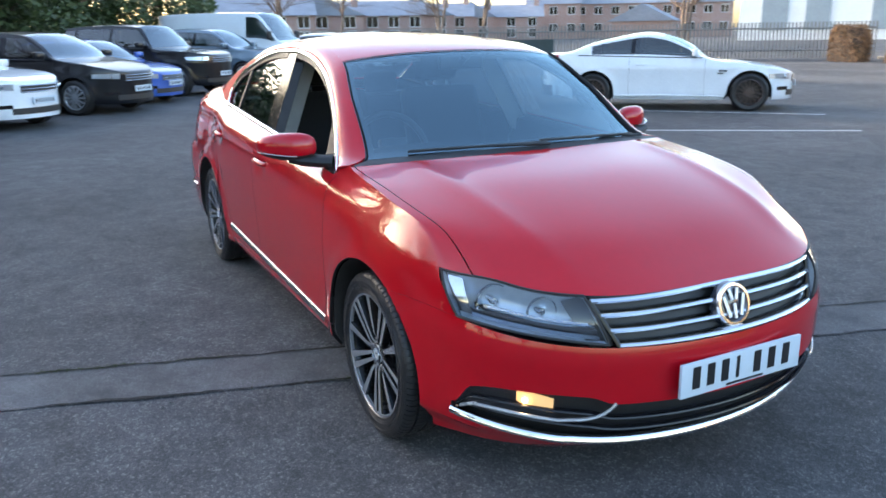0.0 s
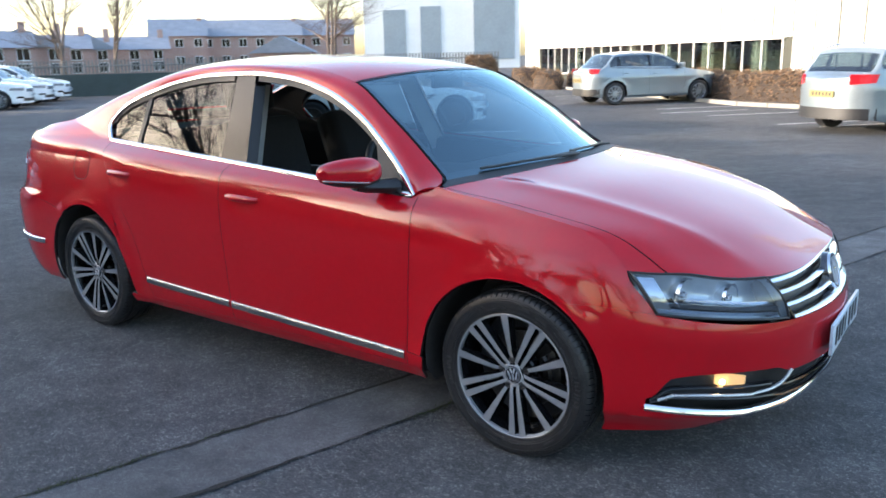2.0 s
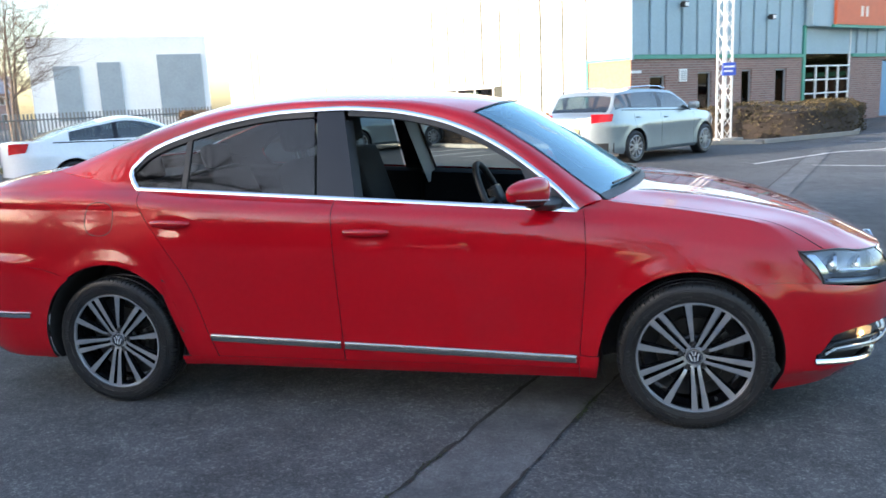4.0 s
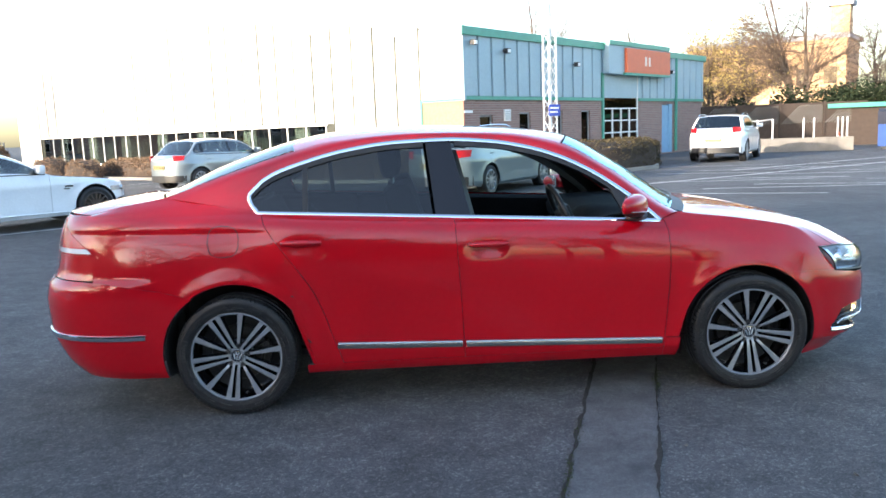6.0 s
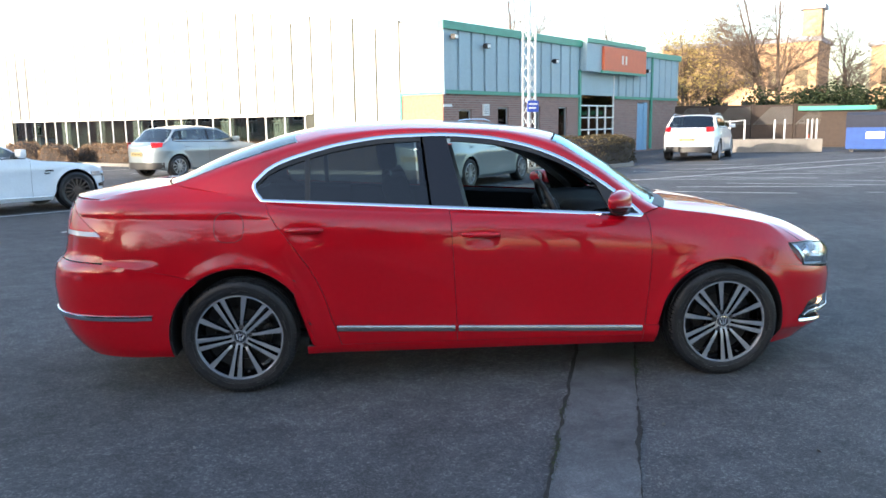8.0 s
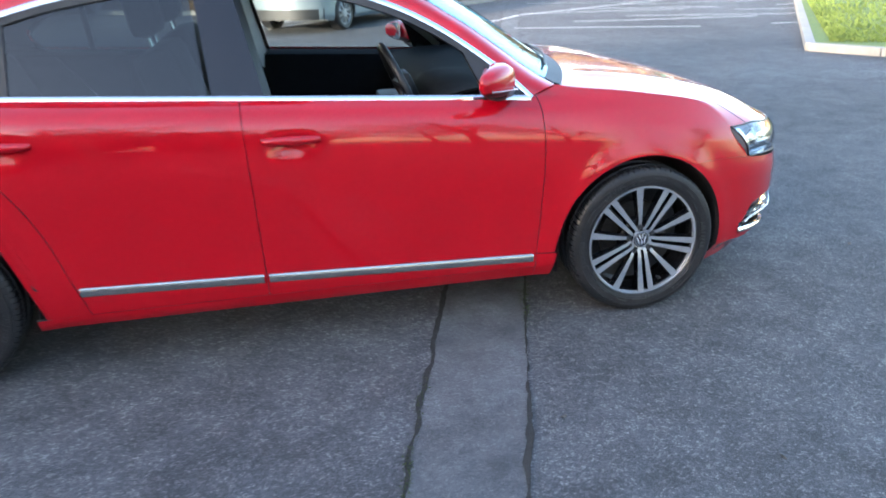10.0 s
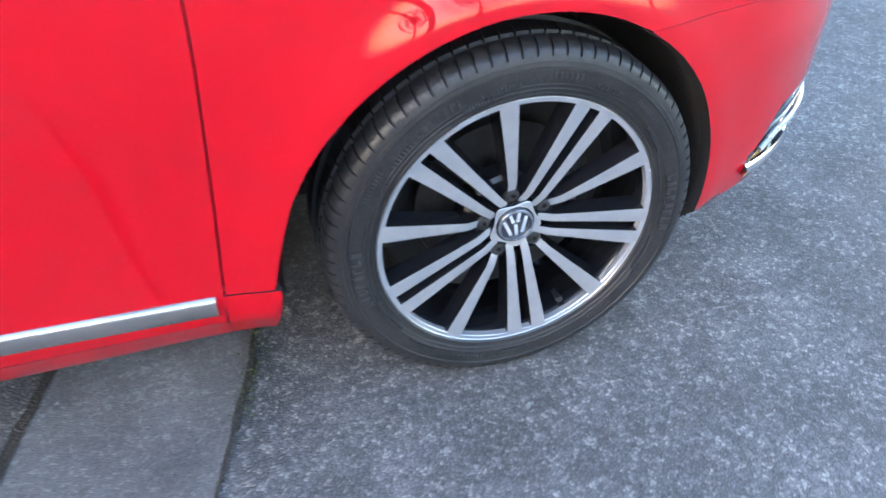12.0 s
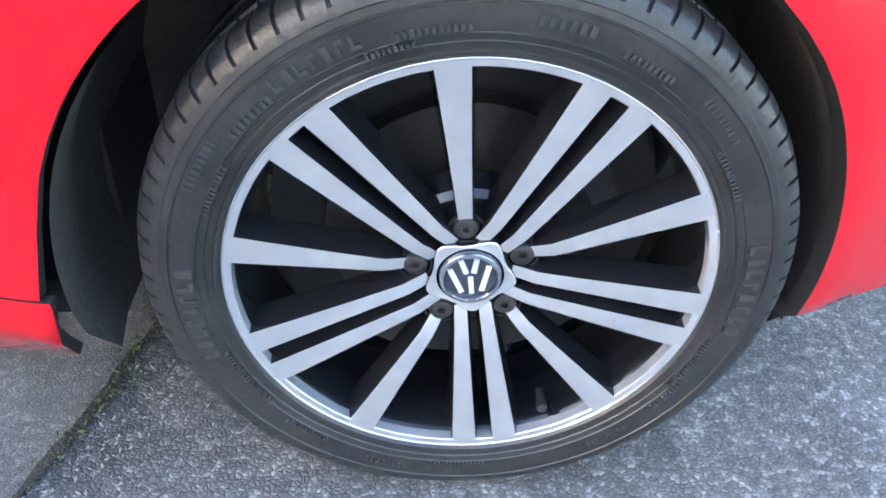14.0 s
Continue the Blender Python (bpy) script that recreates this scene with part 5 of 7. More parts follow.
def front_lamp(car, sg, bump_top):
    def at(t, v, deep=0.0):
        p = lamp_foot(t, bump_top).lerp(lamp_top(t), v)
        n = Vector((0.62, 0.78 - 0.5 * t, 0.25)).normalized()
        p = p + n * (0.022 * math.sin(math.pi * v) * (1 - deep) - 0.055 * deep)
        return (p.x, sg * p.y, p.z)
    ts, vs = span(0.008, 0.99, 26), span(0.012, 0.99, 10)
    lens = part("headlamp", grid([[at(t, v) for v in vs] for t in ts], sg < 0), M_LENS, car, "clear headlamp with bright reflector bowls")
    lens.visible_shadow = False
    bm = grid([[at(t, v, 0.55 + 0.45 * math.sin(math.pi * v)) for v in vs] for t in ts], sg < 0)
    bm.faces.ensure_lookup_table()
    for i in range(len(ts) - 1):
        for j in range(len(vs) - 1):
            if 1 <= j <= 3 and 0.12 < ts[i] < 0.62 - 0.08 * j:
                bm.faces[i * (len(vs) - 1) + j].material_index = 1
    for edge in ([(t, 0.012) for t in ts], [(t, 0.99) for t in ts], [(0.008, v) for v in vs], [(0.99, v) for v in vs]):
        grid([[at(t, v, d) for d in (-0.01, 0.3, 0.55)] for t, v in edge], False, bm)
    part("lamp_housing", bm, M_HOUSING, lens, "silver lamp housing with dark lower pocket").data.materials.append(M_ANTHRACITE)
    rim = [at(t, 0.012, 0.02) for t in ts] + [at(0.99, v, 0.02) for v in vs] + [at(t, 0.99, 0.02) for t in ts[::-1]] + [at(0.008, v, 0.02) for v in vs[::-1]]
    part("lamp_seal", tube(rim, 0.0045, 6), M_BLACK, lens)
    for t0, v0, r0 in ((0.27, 0.53, 0.054), (0.60, 0.55, 0.046)):
        c = Vector(at(t0, v0, 0.80))
        f = Vector((1.0, 0.16 * sg, 0.0)).normalized()
        turn = f.to_track_quat("X", "Z").to_matrix().to_4x4()
        bowl = revolve([(0.012, -0.05), (r0 * 0.55, -0.038), (r0 * 0.85, -0.014), (r0, 0.012), (r0 * 1.06, 0.012), (r0 * 1.06, 0.0)], 32, "x")
        bmesh.ops.transform(bowl, matrix=Matrix.Translation(c) @ turn, verts=bowl.verts)
        part("reflector_bowl", bowl, M_REFLECT, lens, "mirror-bright reflector bowl")
        bulb = revolve([(0.0, 0.012), (0.010, 0.010), (0.013, 0.0), (0.013, -0.05)], 16, "x", flip=True)
        bmesh.ops.transform(bulb, matrix=Matrix.Translation(c) @ turn, verts=bulb.verts)
        part("bulb", bulb, M_CHROME, lens)
    # bright blades along the lamp's foot
    for v0, v1, d0, t0, t1 in ((0.10, 0.30, 0.45, 0.10, 0.95), (0.34, 0.40, 0.40, 0.22, 0.95)):
        bm = grid([[at(t, lerp(v0, v1, k), d0 - 0.18 * k) for k in span(0, 1, 3)] for t in span(t0, t1, 16)], sg < 0)
        part("lamp_blade", bm, M_REFLECT, lens, "bright reflector blade", thick=0.006)
    bm = grid([[at(t, v, 0.3) for v in span(0.15, 0.9, 6)] for t in span(0.03, 0.12, 3)], sg < 0)
    part("side_marker", bm, M_REFLECT, lens)


def rear_lamp(car, sg, rb_top):
    def at(a, z, o=0.0):
        x, y = tail_at(a, z)
        return (x, sg * (y + o), z)

    def fill(z0, z1, o, a_in, n=18):
        rows = []
        for i in range(n + 1):
            row = []
            for z in span(z0, z1, 5):
                a1 = tail_angle(lamp_edge(z) - 0.004, z)
                row.append(at(lerp(a1, a_in, i / n), z, o))
            rows.append(row)
        return grid(rows, sg < 0)
    lamp = part("rear_lamp", fill(0.868, 1.036, 0.004, 0.55), M_REDLENS, car, "red rear lamp with a pale band", thick=0.02)
    part("lamp_band", fill(0.876, 0.900, 0.008, 0.55), M_WHITELENS, lamp, "pale reversing lamp band", thick=0.006)
    # body skin above, below and between
    rows = []
    for i in range(25):
        row = []
        for z in span(0.7405, 0.866, 5):
            a1 = tail_angle(lamp_edge(z), z)
            row.append(at(lerp(a1, 0.0, i / 24), z))
        rows.append(row)
    part("rear_panel", grid(rows, sg < 0), M_RED, car, thick=0.012)
    rows = []
    for i in range(17):
        row = []
        for z in span(1.038, 1.063, 3):
            a1 = tail_angle(lamp_edge(z), z)
            row.append(at(lerp(a1, 0.0, i / 16), z))
        rows.append(row)
    part("boot_edge", grid(rows, sg < 0), M_RED, car, thick=0.012)
    rows = []
    for i in range(13):
        rows.append([at(lerp(0.55, 0.0, i / 12), z) for z in span(0.858, 1.04, 6)])
    part("boot_face", grid(rows, sg < 0), M_RED, car, thick=0.012)


REAR_TOP = pchip((-2.6, -2.13, -1.75, -1.50), (0.738, 0.735, 0.682, 0.618))


def rear_end(car):
    rows = []
    for i in range(61):
        u = abs(i - 30) / 30
        sg = -1 if i < 30 else 1
        row = []
        for j in range(19):
            v = j / 18
            z = lerp(0.215, 0.738, v)
            for _ in range(3):
                dz = abs(z - ARCH[AR][0])
                xa = AR - math.sqrt(max(ARCH[AR][1] ** 2 - dz * dz, 1e-6)) if dz < ARCH[AR][1] else AR
                a_end = tail_angle(min(xa, -1.50), z)
                x, y = tail_at(u * a_end, z)
                top = REAR_TOP(x)
                z = lerp(0.215, top, v)
            flare = 0.013 * math.exp(-((math.hypot(x - AR, z - ARCH[AR][0]) - ARCH[AR][1]) / 0.055) ** 2)
            row.append((x, sg * (y + flare), z))
        rows.append(row)
    bumper = part("rear_bumper", grid(rows), M_RED, car, "red rear bumper with chrome strip", thick=0.012)
    for sg in (-1, 1):
        pts = []
        for a in span(tail_angle(-1.80, 0.44), 0.0, 30):
            x, y = tail_at(a, 0.44)
            pts.append((x, sg * (y + 0.004), 0.442))
        rows = []
        for p in pts:
            d = Vector((p[0] + 1.2, p[1], 0)).normalized()
            rows.append([(p[0] + d.x * o, p[1] + d.y * o, p[2] + q) for q, o in ((-0.016, -0.004), (-0.012, 0.007), (0.0, 0.009), (0.012, 0.006), (0.016, -0.004))])
        part("bumper_chrome", grid(rows, sg < 0), M_CHROME, bumper, "chrome bumper strip")


def front_end(car, bump_top):
    DARK_TOP = pchip((0.0, 0.42, 0.50, 0.70, 0.765, 0.796, 0.86), (0.372, 0.374, 0.400, 0.408, 0.394, 0.318, 0.330))
    CHROME_Z = pchip((0.0, 0.35, 0.52, 0.70, 0.86), (0.216, 0.222, 0.237, 0.268, 0.300))
    END = 0.905

    def skin(u, z):
        dz = abs(z - ARCH[AF][0])
        xa = AF + (math.sqrt(max(ARCH[AF][1] ** 2 - dz * dz, 1e-6)) if dz < ARCH[AF][1] else 0)
        x, y = nose_at(u * nose_angle(max(xa, 1.50), z), z)
        return x, y

    def top_of(x):
        return bump_top(x) - 0.0006 if x < 1.86 else pchip((1.86, 2.16, 2.20, 2.30), (0.609, 0.560, 0.556, 0.553))(x)

    def band(lo, hi, nz, inset=0.0, u_max=1.0, n=40, bm=None):
        rows = []
        for i in range(2 * n + 1):
            u = abs(i - n) / n * u_max
            sg = -1 if i < n else 1
            row = []
            for j in range(nz + 1):
                v = j / nz
                z = 0.4
                for _ in range(4):
                    x, y = skin(u, z)
                    z = lerp(lo(x, y, u), hi(x, y, u), v)
                x, y = skin(u, z)
                flare = 0.013 * math.exp(-((math.hypot(x - AF, z - ARCH[AF][0]) - ARCH[AF][1]) / 0.055) ** 2)
                d = Vector((0.75 if u < 0.5 else 0.45, 0.6 * u)).normalized() * inset
                row.append((x - d.x, sg * (y + flare - d.y), z))
            rows.append(row)
        return grid(rows, True, bm)
    rows = []
    n = 72
    for i in range(2 * n + 1):
        u = abs(i - n) / n
        sg = -1 if i < n else 1
        row = []
        for j in range(27):
            z = 0.4
            for _ in range(5):
                x, y = skin(u, z)
                lo, hi = CHROME_Z(y) - 0.008, DARK_TOP(y)
                z = lerp(0.156, lo, j / 8) if j <= 8 else lerp(lo, hi, (j - 8) / 6) if j <= 14 else lerp(hi, top_of(x), (j - 14) / 12)
            x, y = skin(u, z)
            flare = 0.013 * math.exp(-((math.hypot(x - AF, z - ARCH[AF][0]) - ARCH[AF][1]) / 0.055) ** 2)
            row.append((x, sg * (y + flare), z))
        rows.append(row)
    bm = grid(rows, True)
    bm.faces.ensure_lookup_table()
    gone = [bm.faces[i * 26 + j] for i in range(2 * n) for j in range(8, 14) if max(abs(i - n), abs(i + 1 - n)) / n < END]
    bmesh.ops.delete(bm, geom=gone, context="FACES")
    bumper = part("front_bumper", bm, M_RED, car, "red front bumper", thick=0.02)
    part("lower_intake", band(lambda x, y, u: CHROME_Z(y) - 0.02, lambda x, y, u: DARK_TOP(y) + 0.02, 4, 0.045, 0.915), M_BLACK, bumper, "black lower air intake")
    # chrome strip under the intake, and the dark slats above it
    for z_of, w, out, m, nm, um, lab in ((lambda y: CHROME_Z(y), 0.0115, 0.010, M_CHROME, "bumper_chrome", 0.905, "chrome strip along the lower bumper"),
                                         (lambda y: lerp(CHROME_Z(y), DARK_TOP(y), 0.36), 0.005, -0.004, M_BLACKGLOSS, "intake_slat", 0.89, "black intake slat"),
                                         (lambda y: lerp(CHROME_Z(y), DARK_TOP(y), 0.62), 0.005, -0.008, M_BLACKGLOSS, "intake_slat", 0.89, "black intake slat")):
        rows = []
        for i in range(81):
            u = abs(i - 40) / 40 * um
            sg = -1 if i < 40 else 1
            x, y = skin(u, 0.31)
            for _ in range(3):
                z = z_of(y)
                x, y = skin(u, z)
            d = Vector((1 - 0.6 * u, 0.75 * u)).normalized()
            rows.append([(x + d.x * (out + o), sg * (y + d.y * (out + o)), z + q) for q, o in ((-w, -0.022), (-w, -0.004), (-w * 0.4, 0.0), (w * 0.5, -0.002), (w, -0.007), (w, -0.022))])
        part(nm, grid(rows, True), m, bumper, lab)
    # fog lamps
    for sg in (-1, 1):
        def fog(y0, y1, z0, z1, inset):
            rows = []
            for yy in span(y0, y1, 10):
                row = []
                for v in span(0, 1, 5):
                    zz = lerp(z0(yy), z1(yy), v)
                    a = math.asin(min(yy / flank(2.0, zz), 1))
                    x, y = nose_at(a, zz)
                    row.append((x - inset * 0.7, sg * (y - inset * 0.5), zz))
                rows.append(row)
            return grid(rows, sg > 0)
        zl, zh = (lambda y: lerp(CHROME_Z(y), DARK_TOP(y), 0.52)), (lambda y: DARK_TOP(y) - 0.004)
        f = part("fog_lamp", fog(0.585, 0.79, zl, zh, 0.006), M_LENS, bumper, "clear fog lamp, lit")
        f.visible_shadow = False
        part("fog_reflector", fog(0.59, 0.785, zl, zh, 0.06), M_REFLECT, f, "bright reflector", thick=0.004)
        zc = (zl(0.655) + zh(0.655)) / 2
        a = math.asin(0.655 / flank(2.0, zc))
        x, y = nose_at(a, zc)
        ball = bmesh.new()
        bmesh.ops.create_uvsphere(ball, u_segments=16, v_segments=8, radius=0.009, matrix=Matrix.Translation((x - 0.016, sg * (y - 0.008), zc)))
        # this reflector emits, standing in for bulb light falling on it
        part("lit_reflector", fog(0.590, 0.676, lambda y: zl(y) + 0.006 + 0.022 * ((y - 0.59) / 0.086) ** 3, lambda y: zh(y) - 0.004 - 0.016 * ((0.676 - y) / 0.086) ** 2, 0.022), M_FOGLIT, f, "amber reflector glowing for its bulb's light", thick=0.003)
        part("fog_bulb", ball, M_FOGGLOW, f, "glowing amber bulb")
        fin = []
        for t in span(0, 1, 8):
            yy = lerp(0.575, 0.425, t ** 0.8)
            zz = lerp(lerp(CHROME_Z(yy), DARK_TOP(yy), 0.50), DARK_TOP(0.42) + 0.004, t ** 2.2)
            x, y = nose_at(math.asin(yy / flank(2.0, zz)), zz)
            fin.append((x + 0.002, sg * y, zz))
        lo = []
        for yy in span(0.782, 0.575, 10):
            zz = lerp(CHROME_Z(yy), DARK_TOP(yy), 0.46)
            x, y = nose_at(math.asin(min(yy / flank(2.0, zz), 0.99)), zz)
            lo.append((x + 0.001, sg * y, zz))
        part("fog_trim", tube(lo + fin[1:], 0.006, 8), M_SILVER, bumper, "satin silver trim round the fog lamp")

    # grille
    def gr(y, v, out=0.0):
        z = lerp(0.556, 0.699 - 0.004 * (abs(y) / 0.47) ** 2, v)
        lipx = lid(0.0, min(abs(y) / 0.80, 0.6))[0]
        x0, _ = nose_at(math.asin(min(abs(y) / flank(2.0, 0.56), 1)), 0.556)
        return (lerp(x0, lipx, v) + out, y, z)
    half_w = lambda v: lerp(0.415, 0.478, v)
    rows = [[gr(u * half_w(v), v, -0.04) for v in span(-0.05, 1.0, 6)] for u in span(-1.16, 1.16, 44)]
    g = part("grille", grid(rows, True), M_BLACK, car, "black grille with four chrome bars")
    for v, hgt in ((0.03, 0.0085), (0.345, 0.0075), (0.66, 0.0075), (0.965, 0.0085)):
        rows = []
        for u in span(-1, 1, 48):
            y = u * half_w(v)
            x, _, z = gr(y, v)
            rows.append([(x + o, y, z + q) for q, o in ((-hgt, -0.035), (-hgt, -0.002), (0.0, 0.004), (hgt * 0.7, 0.0), (hgt, -0.004), (hgt, -0.035))])
        part("grille_bar", grid(rows, True), M_CHROME, g, "chrome grille bar")
    for sg in (-1, 1):
        pts = [gr(sg * half_w(v) * 1.0, v, -0.006) for v in span(0, 1, 6)]
        part("grille_side", tube(pts, 0.009, 8), M_BLACKGLOSS, g)
    # round emblem
    tilt = Matrix.Translation((2.236, 0, 0.632)) @ pose(0, 0, 0, 0, -16, 0) @ pose(0, 0, 0, 0, 0, 90)
    for nm, bm, m, lab in (("emblem_disc", revolve([(0.0, -0.006), (0.058, -0.006), (0.070, -0.002), (0.074, 0.02)], 48, flip=True), M_BADGE, "dark round emblem base"),
                           ("emblem_ring", revolve([(0.056, -0.004), (0.058, -0.012), (0.066, -0.012), (0.069, -0.002)], 48, flip=True), M_CHROME, "chrome emblem ring"),
                           ("emblem_shape", emblem(0.056, 0.0115, -0.013), M_BRIGHT, "plain chrome bars")):
        bmesh.ops.transform(bm, matrix=tilt, verts=bm.verts)
        part(nm, bm, m, g, lab)
    # number plate with plain bars
    px = 2.291
    pl = part("number_plate", boxes(((px, -0.26, 0.389), (px + 0.012, 0.26, 0.500)), bevel=0.003), M_PLATE, car, "white front number plate with plain dark bars")
    pl.rotation_euler = (0, 0, 0)
    cells = (-0.2, -0.14, -0.08, -0.025, 0.06, 0.125, 0.19)
    for i, yy in enumerate(cells):
        w = 0.006 if i == 3 else 0.015
        part("plate_bar", boxes(((px + 0.0125, yy - w, 0.414), (px + 0.0145, yy + w, 0.486))), M_INK, pl, smooth=False)
    part("plate_line", boxes(((px + 0.0125, -0.07, 0.395), (px + 0.0142, 0.09, 0.402))), M_INK, pl, smooth=False)
    # wipers
    for ya, yb, r0 in ((0.62, 0.02, 0), (0.05, -0.56, 0)):
        pts = []
        for t in span(0, 1, 12):
            r = lerp(ya, yb, t) / 0.715
            x, y, z = lid(3.325 + 0.05 * t, r)
            pts.append((x + 0.012, y, z + 0.008))
        part("wiper", tube(pts, 0.006, 6), M_BLACK, car, "black wiper blade")
        x, y, z = lid(3.12, ya / 0.715)
        m = pts[5]
        part("wiper_arm", tube([(x, y, z + 0.012), (x - 0.005, lerp(y, m[1], 0.4), z + 0.016), m], 0.007, 6), M_BLACK, car)


def cabin_inside(car):
    def cushion(x0, x1, y0, y1, z0, z1, m, bev=0.05):
        bm = bmesh.new()
        box(bm, (x0, y0, z0), (x1, y1, z1), m, bev)
        return bm
    for y in (-0.37, 0.37):
        seat = part("front_seat", cushion(-0.28, 0.26, y - 0.25, y + 0.25, 0.36, 0.56, None), M_FABRIC, car, "dark fabric front seat", sharp=70)
        part("backrest", cushion(-0.08, 0.08, -0.245, 0.245, 0.0, 0.66, pose(-0.30, y, 0.52, 0, -18, 0), 0.055), M_FABRIC, seat, sharp=70)
        part("headrest", cushion(-0.05, 0.06, -0.135, 0.135, 0.0, 0.19, pose(-0.525, y, 1.185, 0, -8, 0), 0.045), M_FABRIC, seat, sharp=70)
        for o in (-0.07, 0.07):
            part("headrest_post", tube([(-0.505, y + o, 1.12), (-0.53, y + o, 1.22)], 0.007, 8), M_CHROME, seat, "chrome headrest post")
    bench = part("rear_bench", cushion(-1.18, -0.72, -0.64, 0.64, 0.36, 0.54, None), M_FABRIC, car, "dark fabric rear bench", sharp=70)
    part("backrest", cushion(-0.08, 0.08, -0.64, 0.64, 0.0, 0.58, pose(-1.16, 0, 0.50, 0, -24, 0), 0.055), M_FABRIC, bench, sharp=70)
    for y in (-0.38, 0.38):
        part("headrest", cushion(-0.045, 0.05, -0.12, 0.12, 0.0, 0.15, pose(-1.40, y, 1.05, 0, -12, 0), 0.04), M_FABRIC, bench, sharp=70)
    part("parcel_shelf", boxes(((-1.75, -0.60, 1.03), (-1.36, 0.60, 1.06)), bevel=0.01), M_BLACK, car)
    rows = []
    for y in span(-0.70, 0.70, 28):
        hump = 0.035 * math.exp(-((y + 0.37) / 0.19) ** 4)
        rows.append([(x, y, z + hump * k) for x, z, k in ((1.02, 0.955, 0), (0.80, 0.965, 0), (0.66, 0.955, 0.8), (0.57, 0.935, 1), (0.54, 0.895, 1), (0.565, 0.76, 0), (0.62, 0.60, 0), (0.66, 0.45, 0))])
    dash = part("dashboard", grid(rows), M_DASH, car, "dark dashboard", thick=0.01, sharp=50)
    part("centre_stack", boxes(((0.40, -0.12, 0.40), (0.60, 0.12, 0.84)), ((-0.2, -0.11, 0.34), (0.45, 0.11, 0.56)), bevel=0.02), M_BLACK, dash)
    part("dash_trim", boxes(((0.535, -0.05, 0.83), (0.55, 0.62, 0.845)), bevel=0.004), M_SILVER, dash, "thin silver dash trim")
    sw = [(0.0, 0.185 * math.cos(q), 0.185 * math.sin(q)) for q in [2 * math.pi * k / 36 for k in range(37)]]
    at = pose(0.455, -0.37, 0.925, 0, -24, 0)
    bm = tube(sw, 0.016, 10)
    for q in (0, 180, 270):
        tube([(0.02, 0, 0), (0.0, 0.18 * math.cos(radians(q)), 0.18 * math.sin(radians(q)))], 0.016, 8, bm)
    box(bm, (0.0, -0.07, -0.06), (0.05, 0.07, 0.055), None, 0.015)
    bmesh.ops.transform(bm, matrix=at, verts=bm.verts)
    part("steering_wheel", bm, M_BLACK, car, "black steering wheel", sharp=60)
    part("steering_trim", boxes(((0.415, -0.395, 0.80), (0.425, -0.345, 0.875)), bevel=0.004), M_SILVER, car)
    x, y, z = lid(4.78, 0)
    part("interior_mirror", boxes(((x - 0.085, -0.12, z - 0.075), (x - 0.06, 0.12, z - 0.01)), bevel=0.012), M_BLACK, car, "black interior mirror", sharp=70)
    part("mirror_foot", tube([(x - 0.07, 0, z - 0.04), (x - 0.01, 0, z - 0.012)], 0.018, 8), M_BLACK, car)
    rows = [[tuple(np.array(lid(s, r)) - (0, 0, 0.03)) for r in span(-0.97, 0.97, 14)] for s in span(5.02, 9.0, 14)]
    part("headlining", grid(rows, True), M_TRIM, car, "light grey headlining")
    for y in (-0.36, 0.36):
        part("sun_visor", boxes(((0.22, y - 0.2, 1.335), (0.37, y + 0.2, 1.35)), bevel=0.008), M_TRIM, car)


build_saloon()


# ---- the other parked vehicles ----
def paint(name, col, metal=0.3, rough=0.3):
    return mat(name, col, rough, metal, 0.06, 3, coat=1.0)


M_PEARL = paint("white_car_paint", (0.74, 0.77, 0.80), 0.0)
M_SILVERCAR = paint("silver_blue_paint", (0.23, 0.275, 0.30), 0.5, 0.32)
M_BLACKCAR = mat("black_car_paint", (0.006, 0.006, 0.008), 0.3, 0.0, 0.06, 3, coat=0.7, spec=0.15)
M_BLUECAR = paint("bright_blue_paint", (0.03, 0.10, 0.42), 0.2)
M_GREYBLUE = paint("grey_blue_paint", (0.16, 0.22, 0.28), 0.4)
M_VAN = paint("van_white_paint", (0.70, 0.76, 0.80), 0.0, 0.4)
M_REARPLATE = mat("yellow_rear_plate", (0.26, 0.20, 0.07), 0.4, 0, 0.05, 20)
M_CARGLASS = glass("car_window_glass", (0.28, 0.34, 0.35), face=0.10)
M_CARSCREEN = glass("car_windscreen_glass", (0.34, 0.42, 0.45), (0.85, 0.95, 1.0), face=0.30)
M_RIMGREY = mat("grey_alloy", (0.42, 0.43, 0.45), 0.35, 0.7, 0.1, 20)
M_LAMPCLEAR = mat("clear_headlamp", (0.55, 0.58, 0.62), 0.12, 0.6, 0.1, 20, coat=1.0)
WHEELS = {}


